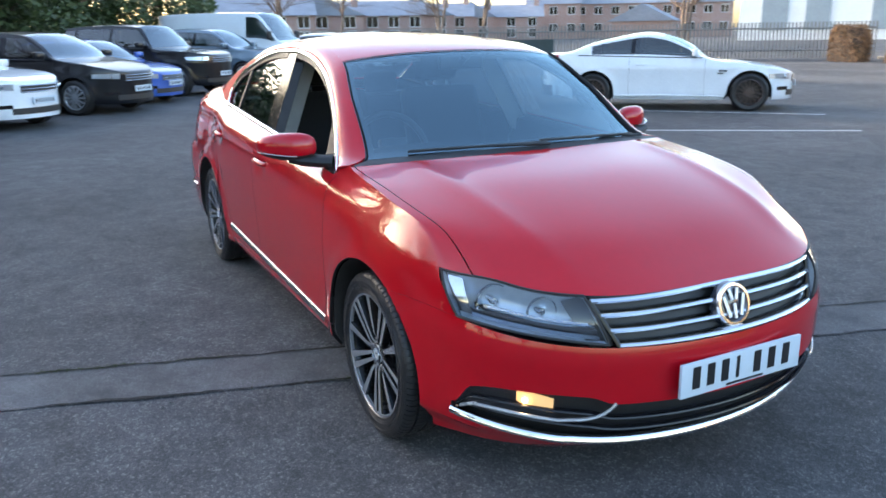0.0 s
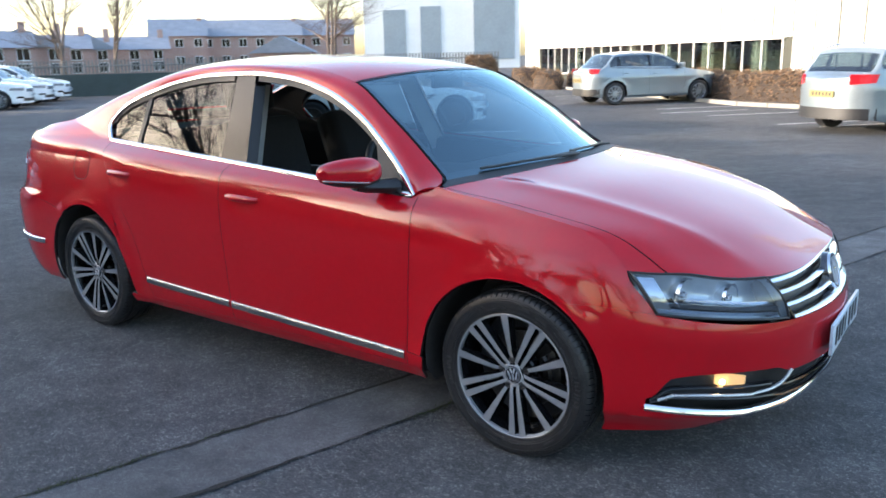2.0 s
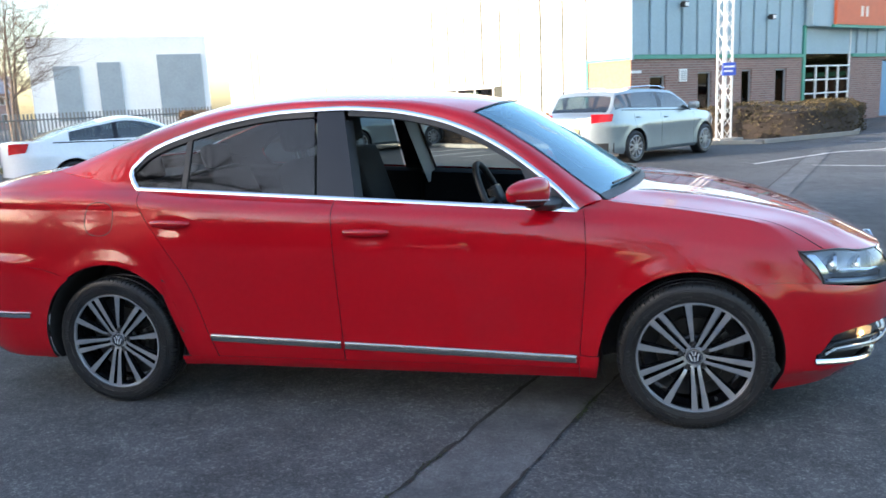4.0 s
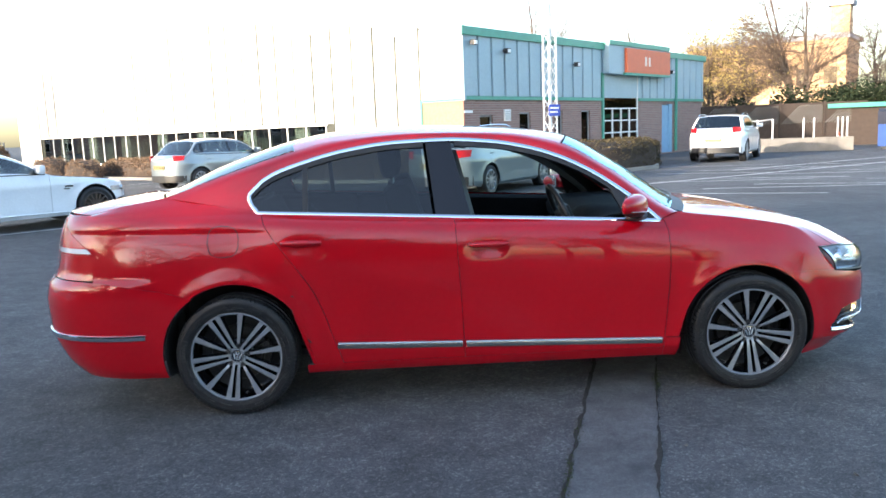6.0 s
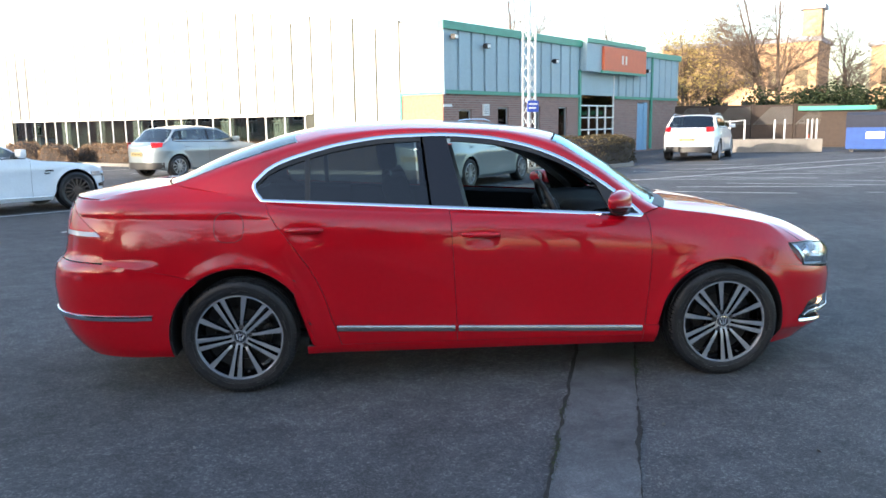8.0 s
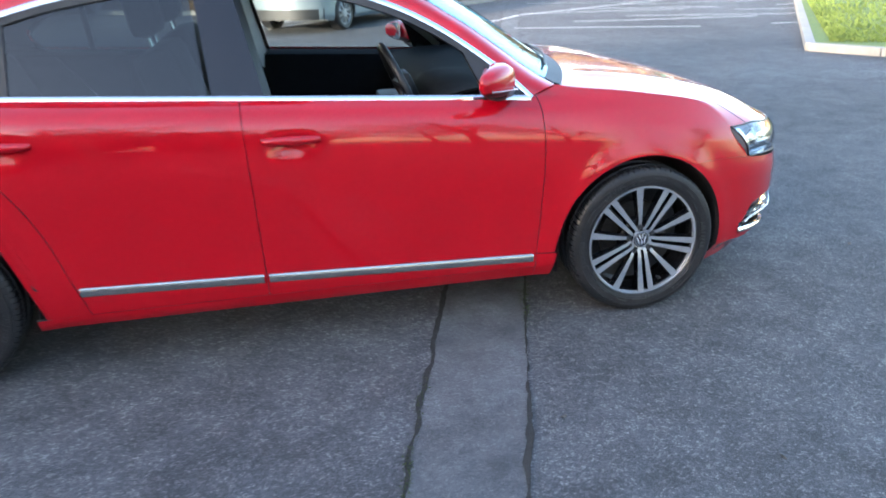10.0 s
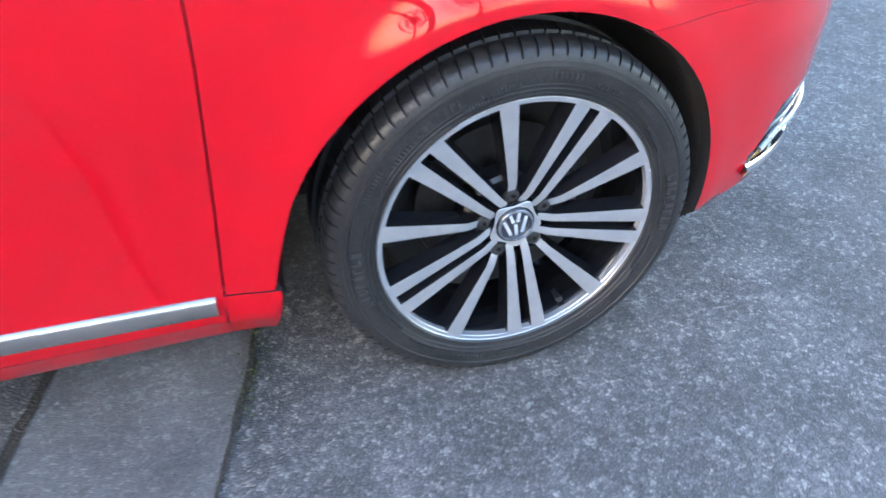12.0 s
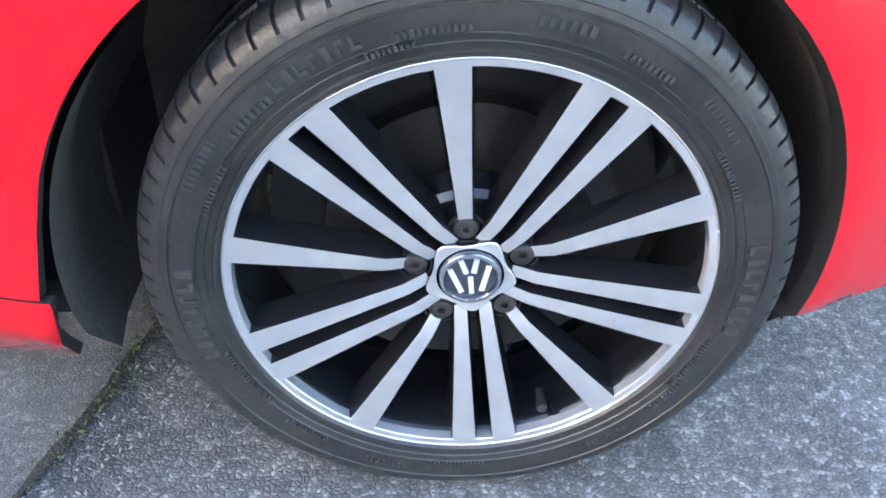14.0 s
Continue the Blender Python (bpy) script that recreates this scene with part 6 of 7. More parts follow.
def road_wheel(car, x, y, r, sg, rim, bars):
    key = (round(r, 3), rim.name, bars)
    if key not in WHEELS:
        w = 0.105
        tp = [(r * 0.70, -w), (r * 0.86, -w - 0.01), (r * 0.96, -w + 0.012), (r, -w + 0.035), (r, w), (r * 0.7, w)]
        tyre = revolve(tp, 40, flip=True)
        ob = new("tmp", bpy.data.meshes.new("tyre"))
        tyre.to_mesh(ob.data), tyre.free()
        ob.data.materials.append(M_RUBBER)
        tm = ob.data
        bpy.data.objects.remove(ob)
        bm = revolve([(r * 0.70, -w + 0.004), (r * 0.66, -w - 0.002), (r * 0.63, -w + 0.01), (r * 0.60, 0.02), (0.001, 0.02)], 40, flip=True)
        for f in bm.faces:
            if f.calc_center_median().y > -0.02:
                f.material_index = 1
        for k in range(bars):
            m = Matrix.Rotation(2 * math.pi * k / bars, 4, "Y")
            a = 0.30 / bars * 10
            box(bm, (-0.022 * a - 0.008, -w + 0.002, 0.03), (0.022 * a + 0.008, -w + 0.03, r * 0.65), m)
        tmp = revolve([(0.0, -w - 0.004), (0.05, -w - 0.002), (0.065, -w + 0.03)], 16, flip=True, bm=None)
        me2 = bpy.data.meshes.new("t")
        tmp.to_mesh(me2), tmp.free()
        bm.from_mesh(me2)
        rm = bpy.data.meshes.new("rim")
        bm.to_mesh(rm), bm.free()
        rm.materials.append(rim), rm.materials.append(M_BLACK)
        WHEELS[key] = (tm, rm)
    tm, rm = WHEELS[key]
    t = new("wheel", tm)
    t.parent = car
    t.matrix_local = pose(x, y, r, 0, 0, 0 if sg < 0 else 180)
    q = new("rim", rm)
    q.parent = t
    return t


def parked(name, label, at, body, length=4.3, width=1.78, height=1.46, wb=2.62, front=0.86, rw=0.315, hood=(0.74, 0.96), belts=(0.93, 1.0), scr=(0.72, 0.02), back=(-1.35, -1.75),
           deck=None, coupe=False, rim=None, bars=10, rear_lamp_z=(0.82, 1.0), lift=0.0, rails=False, van=False, wheel_ref=None, heading=LOT, lamp_in=0.62):
    """A parked vehicle: nose along +x, axles at +-wb/2. scr: foot and head of the windscreen; back: head and foot of the rear screen."""
    rim = rim or M_RIMGREY
    xn, xt = wb / 2 + front, wb / 2 + front - length
    hw = width / 2
    turn = Matrix.Rotation(radians(heading), 4, "Z")
    origin = Vector((*at, 0))
    if wheel_ref:
        origin = origin - turn @ Vector((wheel_ref[0] * wb / 2, wheel_ref[1] * (hw - 0.02), 0))
    car = empty(name, label, "van" if van else "car", at=Matrix.Translation(origin) @ turn)
    ra = rw + 0.05
    z0 = 0.20 + lift
    tail_z = (deck if deck else belts[1]) - 0.02
    # the outline over the middle, and the line under the windows
    prof = [(xn, hood[0] - 0.10), (xn - 0.05, hood[0] - 0.03), (xn - 0.16, hood[0] + 0.02), (lerp(xn, scr[0], 0.55), lerp(hood[0], hood[1], 0.66)), (scr[0] + 0.05, hood[1]),
            (lerp(scr[0], scr[1], 0.5), lerp(hood[1], height, 0.57)), (scr[1], height - 0.045), (lerp(scr[1], back[0], 0.4), height), (back[0], height - 0.05 - 0.02 * coupe)]
    if deck:
        prof += [(lerp(back[0], back[1], 0.5), lerp(height - 0.05, deck, 0.42)), (back[1], deck + 0.012), (lerp(back[1], xt, 0.6), deck), (xt + 0.03, deck - 0.03), (xt, deck - 0.10)]
    else:
        prof += [(lerp(back[0], back[1], 0.5), lerp(height - 0.06, tail_z, 0.48)), (back[1], tail_z), (xt + 0.02, tail_z - 0.12), (xt, tail_z - 0.2)]
    prof.sort()
    top = pchip([p[0] for p in prof], [p[1] for p in prof])
    sill = pchip((xt, back[1], lerp(scr[0], back[1], 0.5), scr[0], xn), (belts[1] - 0.02, belts[1], lerp(belts[0], belts[1], 0.5), belts[0], belts[0] - 0.1))

    def plan_at(x):
        xm = 0.1
        t = abs((x - xm) / ((xn if x > xm else xt) - xm))
        return max(1 - t ** (6.0 if x > xm else 10.0), 0.0) ** (0.5 if x > xm else 0.45)

    flare_of = pchip((0, 0.10, 0.34, 0.60, 0.76, 0.80, 1.0, 1.3), (0.93, 0.985, 0.982, 0.990, 1.0, 0.992, 0.955, 0.92))

    def wide(x, z):
        v = min(max((z - z0) / (0.95 + lift - z0), 0), 1.3)
        f = flare_of(v)
        bulge = sum(0.016 * math.exp(-((math.hypot(x - c, z - rw) - ra) / 0.06) ** 2) for c in (wb / 2, -wb / 2))
        return hw * f * plan_at(x) + bulge * (plan_at(x) > 0.5)

    def low(x):
        for c in (wb / 2, -wb / 2):
            if abs(x - c) < ra:
                return max(z0, rw + math.sqrt(ra ** 2 - (x - c) ** 2))
        return z0 + 0.05 * min(1, max(0, (-wb / 2 - ra - x) / 0.3))
    marks = [scr[0], scr[1], back[0], back[1], xt + 0.006, xn - 0.006] + [c + ra * math.cos(radians(q)) for c in (wb / 2, -wb / 2) for q in span(0, 180, 14)]
    xs = sorted(set([round(x, 3) for x in span(xt + 0.02, xn - 0.02, 64)] + [round(x, 3) for x in marks] + [round(xn - d, 3) for d in (0.01, 0.04, 0.09)] + [round(xt + d, 3) for d in (0.01, 0.03)]))
    lean = 0.10 if van else 0.40
    NL, NU, NT = 12, 8, 12
    P = []
    for x in xs:
        zt, lo = top(x), low(x)
        edge = min(sill(x), zt - 0.030)
        col = [(x, wide(x, z), z) for z in span(lo, max(edge, lo + 0.01), NL)]
        yb = col[-1][1]
        crown = min(0.045, 0.35 * (zt - edge))
        ze = zt - crown
        ye = max(yb - lean * max(ze - edge, 0) - 0.008, 0.02)
        bow = 0.10 * math.exp(-((x - lerp(scr[0], scr[1], 0.6)) / 0.55) ** 2) - (0.0 if deck else 0.05) * math.exp(-((x - back[1]) / 0.35) ** 2)
        for j in range(1, NU + 1):
            s = j / NU
            col.append((x, lerp(yb, ye, s) + 0.014 * math.sin(math.pi * s) * min(1, (ze - edge) / 0.2), lerp(edge, ze, s)))
        for j in range(1, NT + 1):
            a = 1 - j / NT
            col.append((x + bow * (1 - a ** 2), ye * a, ze + crown * (1 - a ** 2.6)))
        P.append(col)
    # windows: rows and columns of the upper skin
    hi, lo_r = NL + 1, NL + NU - 1
    posts = (lerp(scr[0], back[1], 0.49),) if coupe else (lerp(scr[0], back[1], 0.44), lerp(scr[0], back[1], 0.80))

    def kind(i, j):
        xa, xb = xs[i], xs[i + 1]
        x = (xa + xb) / 2
        if NL <= j < NL + NU:
            tall = P[i][NL + NU][2] - P[i][NL][2]
            if hi <= j < lo_r and tall > 0.10 and back[1] + (0.56 if coupe else 0.22 if deck else 0.16) < x < scr[0] - 0.06:
                if van and x < scr[1] - 0.35:
                    return "body"
                for k, c in enumerate(posts):
                    if abs(x - c) < 0.045:
                        return "post%d" % k
                return "side_window%d" % sum(x < c for c in posts)
            return "body"
        if j >= NL + NU + 1:
            if scr[1] < x < scr[0] + 0.01:
                return "windscreen"
            if back[1] + 0.01 < x < back[0] - (0.05 if not deck else 0) and not van:
                return "rear_window"
        return "body"
    sheets = {}
    for sg in (-1, 1):
        for i in range(len(xs) - 1):
            for j in range(NL + NU + NT):
                k = kind(i, j)
                key = (k, sg) if k[-1].isdigit() else (k, 0)
                sheets.setdefault(key, []).append(((i, j), sg))
    for (k, s), cells in sheets.items():
        bm = bmesh.new()
        vs = {}
        for (i, j), sg in cells:
            q = []
            for a, b in ((i, j), (i, j + 1), (i + 1, j + 1), (i + 1, j)):
                kk = (a, b, sg if b < NL + NU + NT else 0)
                if kk not in vs:
                    x, y, z = P[a][b]
                    vs[kk] = bm.verts.new((x, sg * y, z))
                q.append(vs[kk])
            bm.faces.new(q if sg < 0 else q[::-1])
        k = k.rstrip("0123456789")
        if k == "body":
            for i, fl in ((0, True), (len(xs) - 1, False)):
                col = P[i]
                n = len(col)
                rows = [[(x, r * y, z) for r in span(-1, 1, 6)] for x, y, z in col[:-1]]
                grid(rows, fl, bm)
        bmesh.ops.remove_doubles(bm, verts=bm.verts, dist=0.0005)
        bmesh.ops.recalc_face_normals(bm, faces=bm.faces[:])
        m, lab = {"body": (body, ""), "post": (M_BLACKGLOSS, "black window pillar"), "side_window": (M_CARGLASS, "dark side windows"), "windscreen": (M_CARSCREEN, "sky-reflecting windscreen"),
                  "rear_window": (M_CARGLASS, "dark rear window")}[k]
        part({"post": "window_pillar"}.get(k, k), bm, m, car, lab, sharp=35)
    # floor, seats and dashboard in the dark, wheel arch liners
    part("underbody", boxes(((-wb / 2 + ra, -hw + 0.14, z0 + 0.01), (wb / 2 - ra, hw - 0.14, z0 + 0.10)), ((xt + 0.5, -hw + 0.42, z0 + 0.03), (xn - 0.5, hw - 0.42, z0 + 0.10))), M_BLACK, car, smooth=False)
    if not van:
        part("seats", boxes(*[((lerp(scr[0], back[1], f) - 0.1, y - 0.24, 0.4 + lift), (lerp(scr[0], back[1], f) + 0.06, y + 0.24, belts[0] + 0.14)) for f in (0.47, 0.78) for y in (-0.36, 0.36)], bevel=0.04), M_FABRIC, car)
    part("dashboard", boxes(((scr[0] - 0.45, -hw + 0.16, z0 + 0.3), (scr[0] - 0.1, hw - 0.16, belts[0] - 0.03)), bevel=0.03), M_BLACK, car)
    for sg in (-1, 1):
        for c in (wb / 2, -wb / 2):
            rows = [[(c + r * math.cos(q), sg * y, rw + r * math.sin(q)) for r, y in ((ra - 0.006, hw - 0.03), (ra - 0.004, hw - 0.34), (0.02, hw - 0.34))] for q in [radians(k) for k in span(-15, 195, 20)]]
            part("arch_liner", grid(rows, sg < 0), M_BLACK, car)
        if rails:
            part("roof_bar", tube([(x, sg * (wide(x, sill(x)) - lean * (height - sill(x)) + 0.03), top(x) - 0.012 + (0.03 if 0 < i < 8 else 0)) for i, x in enumerate(span(back[0] + 0.12, scr[1] - 0.15, 8))], 0.014, 6), M_CHROME, car)
        # bright or dark strip under the windows, door seams, handles, mirrors
        if not van:
            xa, xb = back[1] + 0.30, scr[0] - 0.08
            part("sill_strip", tube([(x, sg * (wide(x, sill(x)) - 0.002), sill(x) + 0.006) for x in span(xa, xb, 14)], 0.009, 5), M_BLACKGLOSS, car)
            for x in ((scr[0] - 0.02, posts[0], posts[1] + 0.10) if not coupe else (scr[0] - 0.02, posts[0] - 0.08)):
                part("door_seam", tube([(x, sg * (wide(x, z) - 0.001), z) for z in span(max(low(x), z0 + 0.08), sill(x) - 0.01, 10)], 0.003, 4), M_BLACK, car)
            for x in ((posts[0] + 0.18, posts[1] + 0.22) if not coupe else (posts[0] + 0.14,)):
                zh = sill(x) - 0.13
                part("door_handle", tube([(x - 0.085, sg * (wide(x, zh) + 0.002), zh), (x - 0.05, sg * (wide(x, zh) + 0.022), zh), (x + 0.05, sg * (wide(x, zh) + 0.022), zh), (x + 0.085, sg * (wide(x, zh) + 0.002), zh)], 0.012, 6), body, car)
        xm_ = scr[0] - 0.20
        mm = bmesh.new()
        box(mm, (-0.05, -0.10, -0.06), (0.05, 0.10, 0.06), None, 0.03)
        bmesh.ops.transform(mm, matrix=Matrix.Translation((xm_, sg * (hw + 0.08), sill(xm_) + 0.10 + (0.1 if van else 0))) @ Matrix.Diagonal((1.2, 1.1, 1.1 if not van else 2.2, 1)), verts=mm.verts)
        tube([(xm_, sg * (hw + 0.02), sill(xm_) + 0.05), (xm_ + 0.02, sg * (hw - 0.08), sill(xm_) + 0.02)], 0.02, 6, mm)
        part("door_mirror", mm, body if not van else M_BLACK, car, sharp=60)

        def skin_at(y, z, nose):
            a, b = (0.1, xn) if nose else (0.1, xt)
            for _ in range(22):
                m_ = (a + b) / 2
                if wide(m_, z) > y:
                    a = m_
                else:
                    b = m_
            return a

        def lens(y0, y1, za, zb_, nose, slant=0.0, n=9):
            rows = []
            for t in span(0, 1, n):
                y = lerp(y0, y1, t)
                rows.append([(skin_at(y, z, nose) + (0.010 if nose else -0.010), sg * (y + 0.006), z) for z in span(za + slant * t, zb_, 4)])
            return grid(rows, (sg > 0) == nose)
        hz = hood[0] - 0.09
        h = part("headlamp", lens(hw * 0.56, hw * 0.90, hz - 0.055, hz + 0.045, True, 0.02), M_LAMPCLEAR, car, "clear headlamp", thick=0.02)
        ring = revolve([(0.012, -0.01), (0.042, 0.0), (0.048, 0.006), (0.048, -0.02)], 18, "x")
        yy = hw * 0.68
        bmesh.ops.transform(ring, matrix=Matrix.Translation((skin_at(yy, hz, True) + 0.012, sg * yy, hz - 0.005)), verts=ring.verts)
        part("lamp_bowl", ring, M_CHROME, h)
        part("fog_lamp", lens(hw * 0.60, hw * 0.80, 0.37 + lift, 0.43 + lift, True), M_BLACKGLOSS, car)
        part("tail_lamp", lens(hw * lamp_in, hw * 0.87, rear_lamp_z[0], rear_lamp_z[1], False, 0.03), M_REDLENS, car, "red tail lamp", thick=0.02)
    front_x = lambda y, z: max(skin_at(abs(y), z, True), 0.5)
    tail_x = lambda y, z: min(skin_at(abs(y), z, False), -0.5)
    gz = hood[0]
    g = part("grille", grid([[(front_x(y, z) + 0.008, y, z) for z in span(gz - 0.19, gz - 0.07, 3)] for y in span(-hw * 0.46, hw * 0.46, 16)], True), M_BLACK, car, "dark front grille")
    for k in range(3):
        z = gz - 0.18 + 0.05 * k
        part("grille_bar", tube([(front_x(y, z) + 0.012, y, z) for y in span(-hw * 0.45, hw * 0.45, 12)], 0.007, 5), M_CHROME, g)
    part("lower_intake", grid([[(front_x(y, z) + 0.006, y, z) for z in span(0.27 + lift, 0.37 + lift, 3)] for y in span(-hw * 0.62, hw * 0.62, 18)], True), M_BLACK, car)
    xp = front_x(0.0, 0.5)
    p = part("front_plate", boxes(((xp + 0.004, -0.26, 0.42 + lift), (xp + 0.018, 0.26, 0.53 + lift))), M_PLATE, car, "white plate with plain dark bars", smooth=False)
    for k in range(6):
        part("plate_bar", boxes(((xp + 0.0185, -0.21 + 0.075 * k, 0.445 + lift), (xp + 0.0205, -0.175 + 0.075 * k, 0.505 + lift))), M_INK, p, smooth=False)
    zr = (0.50 if deck else 0.62) + lift
    xr = tail_x(0.0, zr)
    p = part("rear_plate", boxes(((xr - 0.018, -0.26, zr), (xr - 0.004, 0.26, zr + 0.11))), M_REARPLATE, car, "yellow plate with plain dark bars", smooth=False)
    for k in range(6):
        part("plate_bar", boxes(((xr - 0.0205, -0.21 + 0.075 * k, zr + 0.025), (xr - 0.0185, -0.175 + 0.075 * k, zr + 0.085))), M_INK, p, smooth=False)
    part("rear_diffuser", grid([[(tail_x(y, z) - 0.006, y, z) for z in span(z0 + 0.05, z0 + 0.24, 4)] for y in span(-hw * 0.90, hw * 0.90, 20)]), M_BLACK, car, "black lower rear bumper")
    for sg in (-1, 1):
        for x in (wb / 2, -wb / 2):
            road_wheel(car, x, sg * (hw - 0.118), rw, sg, rim, bars)
    return car


M_DARKRIM = mat("dark_bronze_alloy", (0.09, 0.07, 0.065), 0.35, 0.7, 0.1, 20)
coupe = parked("car", "white two-door coupe with dark multi-spoke wheels", (-6.12, 9.50), M_PEARL, 4.62, 1.80, 1.40, 2.76, 0.80, 0.335, (0.70, 0.92), (0.93, 0.99), (0.62, -0.16), (-0.92, -1.98), deck=1.03, coupe=True, rim=M_DARKRIM, bars=15, wheel_ref=(1, -1), heading=46)
for sg in (-1, 1):
    part("side_vent", boxes(((0.84, sg * 0.895 - 0.01, 0.70), (0.98, sg * 0.895 + 0.01, 0.725)), ((0.82, sg * 0.895 - 0.01, 0.66), (0.92, sg * 0.895 + 0.01, 0.68)), bevel=0.004), M_BLACKGLOSS, coupe, "black wing vent")
    part("sill_blade", tube([(-0.95, sg * 0.875, 0.265), (0.0, sg * 0.885, 0.275), (0.95, sg * 0.875, 0.262)], 0.022, 8, flat=0.6), M_PEARL, coupe, "white sill blade")
parked("car", "silver five-door hatchback parked nose to the hedge", (-6.40, 17.75), M_SILVERCAR, 4.26, 1.79, 1.46, 2.63, 0.86, 0.315, (0.76, 0.98), (0.96, 1.02), (0.86, 0.15), (-1.26, -1.70), rear_lamp_z=(0.84, 1.0), wheel_ref=(-1, -1), heading=50)
parked("car", "silver estate car with roof rails beside the hedge", (1.31, 12.10), M_SILVERCAR, 4.56, 1.82, 1.49, 2.65, 0.90, 0.325, (0.78, 1.0), (0.97, 1.06), (0.86, 0.12), (-1.75, -2.02), rear_lamp_z=(0.83, 1.0), rails=True, wheel_ref=(-1, -1), heading=55, lamp_in=0.54)
parked("car", "white sport utility car with dark tyres", (11.05, 21.55), M_PEARL, 4.65, 1.88, 1.60, 2.81, 0.86, 0.36, (0.90, 1.09), (1.07, 1.15), (0.90, 0.20), (-1.40, -1.88), rear_lamp_z=(0.98, 1.16), lift=0.06, rails=True, wheel_ref=(-1, -1), heading=58)
row = Vector((-12.9, -1.1))
vv = Vector((V.x, V.y))
parked("car", "white hatchback with black grille, parked in the row", row - vv * 2.75 + Vector((U.x, U.y)) * 0.1, M_PEARL, 4.2, 1.76, 1.50, 2.6, 0.85, 0.32, (0.80, 1.0), wheel_ref=(1, -1))
parked("car", "black hatchback with bright alloy wheels", row, M_BLACKCAR, 4.45, 1.84, 1.60, 2.68, 0.90, 0.335, (0.82, 1.06), (1.03, 1.10), (0.95, 0.15), (-1.5, -1.8), bars=12, wheel_ref=(1, -1))
parked("car", "bright blue hatchback between two black cars", row + vv * 2.15 - Vector((U.x, U.y)) * 0.5, M_BLUECAR, 4.0, 1.70, 1.43, 2.5, 0.80, 0.30, (0.70, 0.92), lift=-0.03, wheel_ref=(1, -1))
parked("car", "black upright off-road car with chrome grille", row + vv * 4.35 - Vector((U.x, U.y)) * 0.6, M_BLACKCAR, 4.78, 1.95, 1.76, 2.75, 0.86, 0.37, (1.00, 1.16), (1.15, 1.18), (0.75, 0.30), (-1.75, -1.95), lift=0.06, bars=7, wheel_ref=(1, -1))
parked("car", "grey-blue people carrier with alloy wheels", row + vv * 8.9 - Vector((U.x, U.y)) * 1.2, M_GREYBLUE, 4.6, 1.80, 1.66, 2.75, 0.92, 0.32, (0.84, 1.08), (1.05, 1.12), (1.05, 0.20), (-1.7, -1.9), bars=7, wheel_ref=(1, -1))
parked("van", "tall white panel van with grey front wheel arch", row + vv * 11.6 - Vector((U.x, U.y)) * 1.5, M_VAN, 5.6, 2.0, 2.2, 3.4, 0.95, 0.36, (1.0, 1.22), (1.22, 1.26), (1.85, 1.05), (-2.75, -2.9), lift=0.1, van=True, wheel_ref=(1, -1), rear_lamp_z=(1.0, 1.3))
for k in range(3):
    parked("car", "white hatchback parked beyond the van", row + vv * (16.2 + 2.7 * k), M_PEARL, 4.1, 1.74, 1.47, 2.55, 0.84, 0.31, (0.76, 0.98), wheel_ref=(1, -1))


# ---- trees and hedges ----
M_BARK = mat("grey_brown_bark", (0.13, 0.10, 0.08), 0.9, 0, 0.3, 8, bump=0.6, bscale=40)
M_TWIG = mat("brown_twig", (0.12, 0.085, 0.065), 0.9, 0, 0.3, 8)
M_IVY = mat("ivy_leaf", (0.030, 0.055, 0.018), 0.55, 0, 0.4, 2, col2=(0.075, 0.105, 0.03))
# evergreen tone is lowered so the bushes carry shadow in their colour
M_EVERGREEN = mat("evergreen_leaf", (0.011, 0.018, 0.008), 0.8, 0, 0.4, 2, col2=(0.022, 0.032, 0.013), spec=0.2)
M_CATKIN = mat("yellow_spring_leaf", (0.26, 0.20, 0.055), 0.7, 0, 0.3, 2, col2=(0.40, 0.30, 0.09))
M_HEDGEBROWN = mat("russet_hedge_leaf", (0.13, 0.075, 0.042), 0.8, 0, 0.4, 3, col2=(0.24, 0.15, 0.08))
M_HEDGECORE = mat("hedge_twigs", (0.045, 0.032, 0.024), 0.95, 0, 0.4, 8)
M_HEDGEOLIVE = mat("olive_hedge_leaf", (0.042, 0.034, 0.020), 0.85, 0, 0.4, 3, col2=(0.085, 0.068, 0.036), spec=0.2)


def tubes_mesh(name, segs, m, parent=None, sides=5):
    """Tapered round pieces, joined in one mesh."""
    vs, fs = [], []
    for p, q, r0, r1 in segs:
        d = (q - p).normalized()
        s = d.cross(Vector((0.3, 0.2, 1)) if abs(d.z) < 0.9 else X).normalized()
        t = d.cross(s)
        b = len(vs)
        for o, r in ((p, r0), (q, r1)):
            for k in range(sides):
                a = 2 * math.pi * k / sides
                vs.append(tuple(o + s * (r * math.cos(a)) + t * (r * math.sin(a))))
        for k in range(sides):
            fs.append((b + k, b + (k + 1) % sides, b + sides + (k + 1) % sides, b + sides + k))
    me = bpy.data.meshes.new(name)
    me.from_pydata(vs, [], fs)
    me.materials.append(m)
    me.polygons.foreach_set("use_smooth", [True] * len(me.polygons))
    ob = new(name, me)
    ob.parent = parent
    return ob


